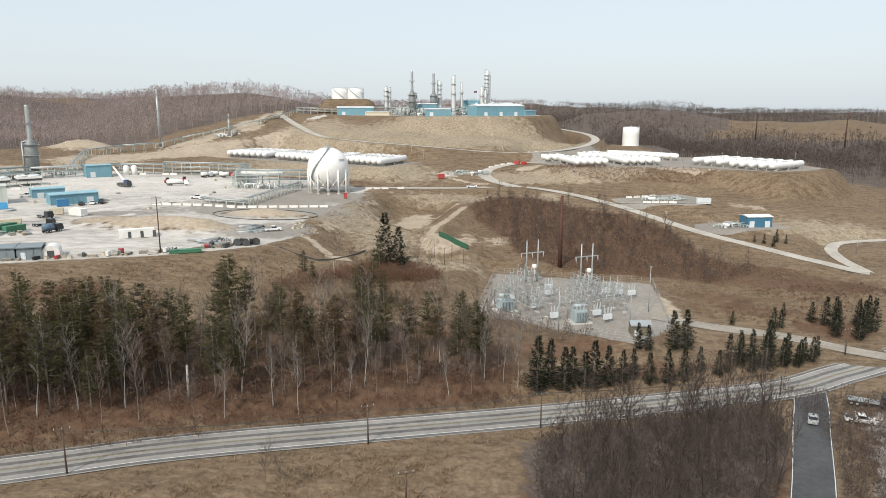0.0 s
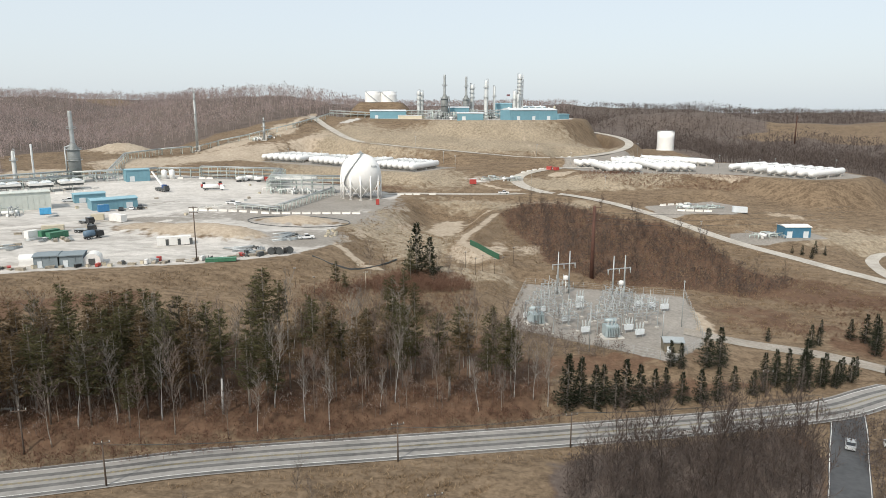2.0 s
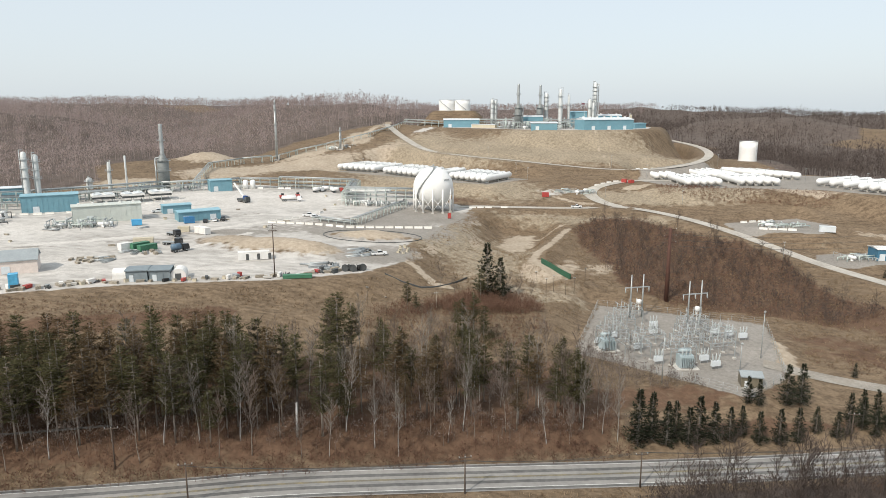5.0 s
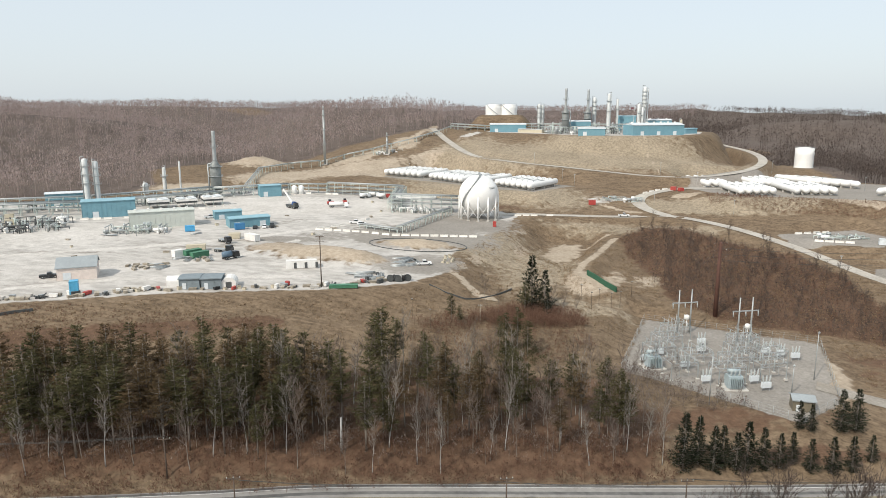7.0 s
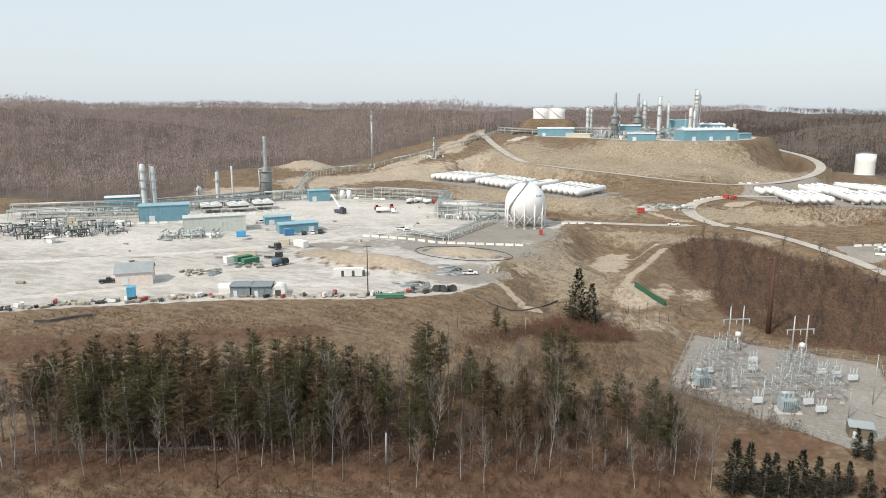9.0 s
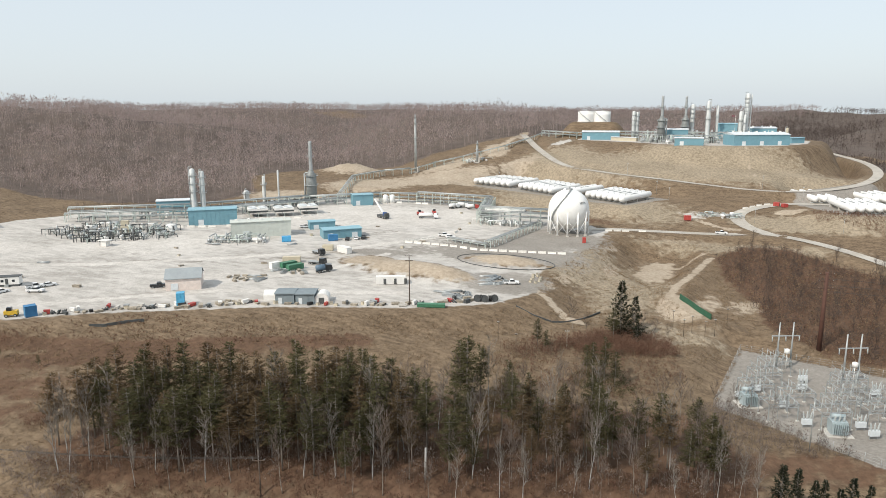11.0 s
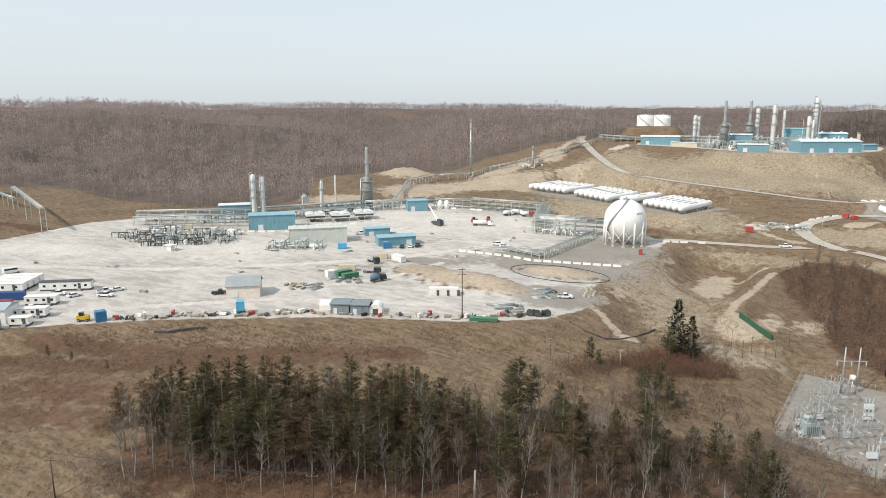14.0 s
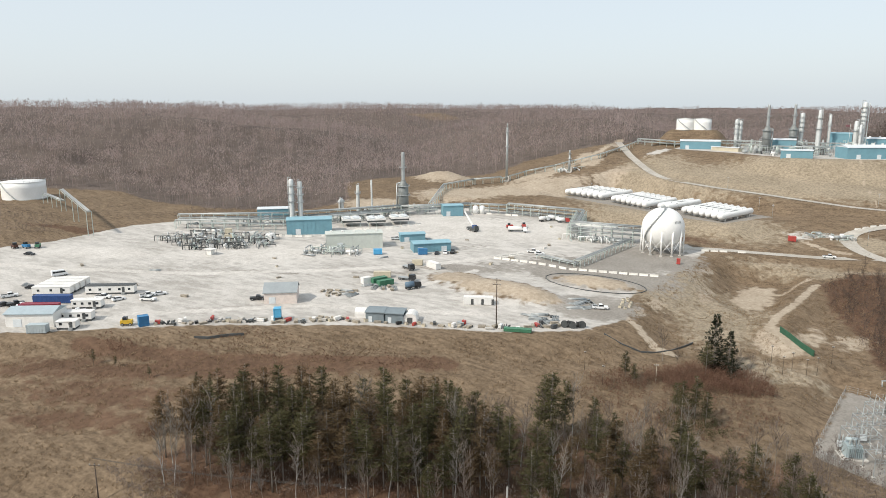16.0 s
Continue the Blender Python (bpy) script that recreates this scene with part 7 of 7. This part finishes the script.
def switch_bay(x, y, turn, n=3):
    """A lattice bay with post insulators, busbars and disconnectors."""
    t = thing("switch_bay", "galvanised switchgear bay with insulators and busbars", "switchgear", x, y, 4.2, turn, "switchgear bays of the substation")
    w, d, h = 7.5, 5.0, 4.6
    for px in (-w / 2, w / 2):
        for py in (-d / 2, d / 2):
            part("post", Geo().beam((px, py, -0.3), (px, py, h), 0.18), STEEL, t)
    g = Geo()
    for py in (-d / 2, d / 2):
        g.beam((-w / 2, py, h), (w / 2, py, h), 0.16).beam((-w / 2, py, h - 0.9), (w / 2, py, h - 0.9), 0.1)
        for k in range(5):
            g.beam((-w / 2 + k * w / 5, py, h - 0.9), (-w / 2 + (k + 1) * w / 5, py, h), 0.07)
    for px in (-w / 2, w / 2):
        g.beam((px, -d / 2, h), (px, d / 2, h), 0.16)
    part("lattice_beam", g, STEEL, t)
    for k in range(n):
        px = -w / 2 + w * (k + 0.5) / n
        for py in (-d / 2, 0, d / 2):
            part("insulator", Geo().lathe((px, py, h), (0, 0, 1), [(0, 0.12), (0.1, 0.2), (0.3, 0.12), (0.4, 0.2), (0.6, 0.12), (0.7, 0.2), (0.9, 0.12), (1.2, 0.1)], 8), PORCELAIN, t)
        part("busbar", Geo().tube((px, -d / 2 - 1.5, h + 1.25), (px, d / 2 + 1.5, h + 1.25), 0.07, n=6), STEEL, t)
        part("dropper", Geo().tube((px, -d / 2 - 1.5, h + 1.25), (px + 0.2, -d / 2 - 1.6, 1.8), 0.04, n=4), STEEL, t)
        part("disconnector_arm", Geo().beam((px, -0.2, h + 1.2), (px + 0.6, 0.8, h + 3.0), 0.1), PORCELAIN, t)
    for px in (-w / 2, w / 2):
        for py in (-d / 2, d / 2):
            part("footing", Geo().box(px, py, -0.3, 0.8, 0.8, 0.5), CONCRETE, t)
    return t


for x, y in ((26, 213), (44, 206), (22.5, 203), (42, 198.5), (19.5, 193), (29, 190), (39, 189), (35.5, 180.5), (46.5, 186), (24, 181.5), (49, 195)):
    switch_bay(x, y, 22)


def transformer(x, y, turn):
    t = thing("power_transformer", "pale blue-grey power transformer with cooling fins", "transformer", x, y, 4.2, turn)
    body = plain("transformer_paint", (0.36, 0.43, 0.45), 0.5, spread=0.08)
    part("pad", Geo().box(0, 0, -0.3, 6, 5, 0.5), CONCRETE, t)
    part("tank", Geo().box(0, 0, 0.2, 3.6, 2.4, 3.2), body, t)
    for sg in (-1, 1):
        for k in range(8):
            part("cooling_fin", Geo().box(-1.6 + k * 0.45, sg * 1.7, 0.5, 0.12, 0.9, 2.6), body, t)
    part("conservator", Geo().tube((-1.6, 0.6, 4.3), (1.6, 0.6, 4.3), 0.5, n=12), body, t)
    for k in (-1, 0, 1):
        part("bushing", Geo().lathe((k * 1.0, -0.5, 3.4), (0, -0.2, 1), [(0, 0.2), (0.3, 0.28), (0.6, 0.18), (0.9, 0.26), (1.2, 0.16), (1.6, 0.08)], 8), PORCELAIN, t)
    return t


transformer(36.5, 176.5, 10)
transformer(17.5, 187, 20)


def breaker(x, y):
    t = thing("circuit_breaker", "outdoor circuit breaker with three insulators on a frame", "switchgear", x, y, 4.2, 22, "circuit breakers of the substation")
    part("cabinet", Geo().box(0, 0, 0.9, 2.4, 0.8, 1.4), PALE_ROOF, t)
    for px in (-1, 1):
        part("leg", Geo().beam((px, 0, -0.3), (px, 0, 1.0), 0.12), STEEL, t)
    for k in (-0.8, 0, 0.8):
        part("insulator", Geo().lathe((k, 0, 2.2), (k * 0.2, 0, 1), [(0, 0.18), (0.3, 0.26), (0.5, 0.16), (0.8, 0.26), (1.0, 0.16), (1.3, 0.26), (1.6, 0.12), (2.0, 0.1)], 8), PORCELAIN, t)
    return t


for x, y in ((50, 203.5), (53.5, 202), (57, 200.5), (32, 201), (30, 177.5), (42, 180), (44, 176), (20, 196), (26, 187), (15.5, 190), (33, 208)):
    breaker(x, y)
# chain-link fence round the substation
for (ax, ay), (bx, by) in zip(SUBSTATION, SUBSTATION[1:] + SUBSTATION[:1]):
    ln = math.hypot(bx - ax, by - ay)
    t = thing("chain_link_fence", "thin grey chain-link fence round the substation", "fence", ax, ay, 4.2)
    n = int(ln / 3.2)
    for i in range(n + 1):
        u = i / n
        part("post", Geo().tube(((bx - ax) * u, (by - ay) * u, -0.4), ((bx - ax) * u, (by - ay) * u, 2.2), 0.05, n=5), STEEL, t)
    g = Geo()
    for zz in (0.15, 0.8, 1.5, 2.15):
        g.tube((0, 0, zz), (bx - ax, by - ay, zz), 0.02, n=3)
    part("wire_rail", g, STEEL, t)
# flag on the hilltop and a snag in the belt
t = thing("flagpole", "white flagpole with a faded flag on the hilltop", "flagpole", 28.9, 590, 55.2)
part("mast", Geo().tube((0, 0, -0.3), (0, 0, 21), 0.14, 0.07, 8), WHITE_WALL, t)
part("flag", Geo().box(-1.6, 0, 18.5, 2.6, 0.06, 1.5), plain("faded_flag_cloth", (0.16, 0.07, 0.08), 0.8), t, "drooping dark red striped flag")
for x, y, h in ((-47.5, 120, 7.0), (-5, 137, 4)):
    t = thing("tree_snag", "pale broken dead trunk standing in brush", "dead tree", x, y)
    part("trunk", Geo().tube((0, 0, -0.5), (0.1, 0.1, h), 0.28, 0.2, 8), PALE_BARK, t)
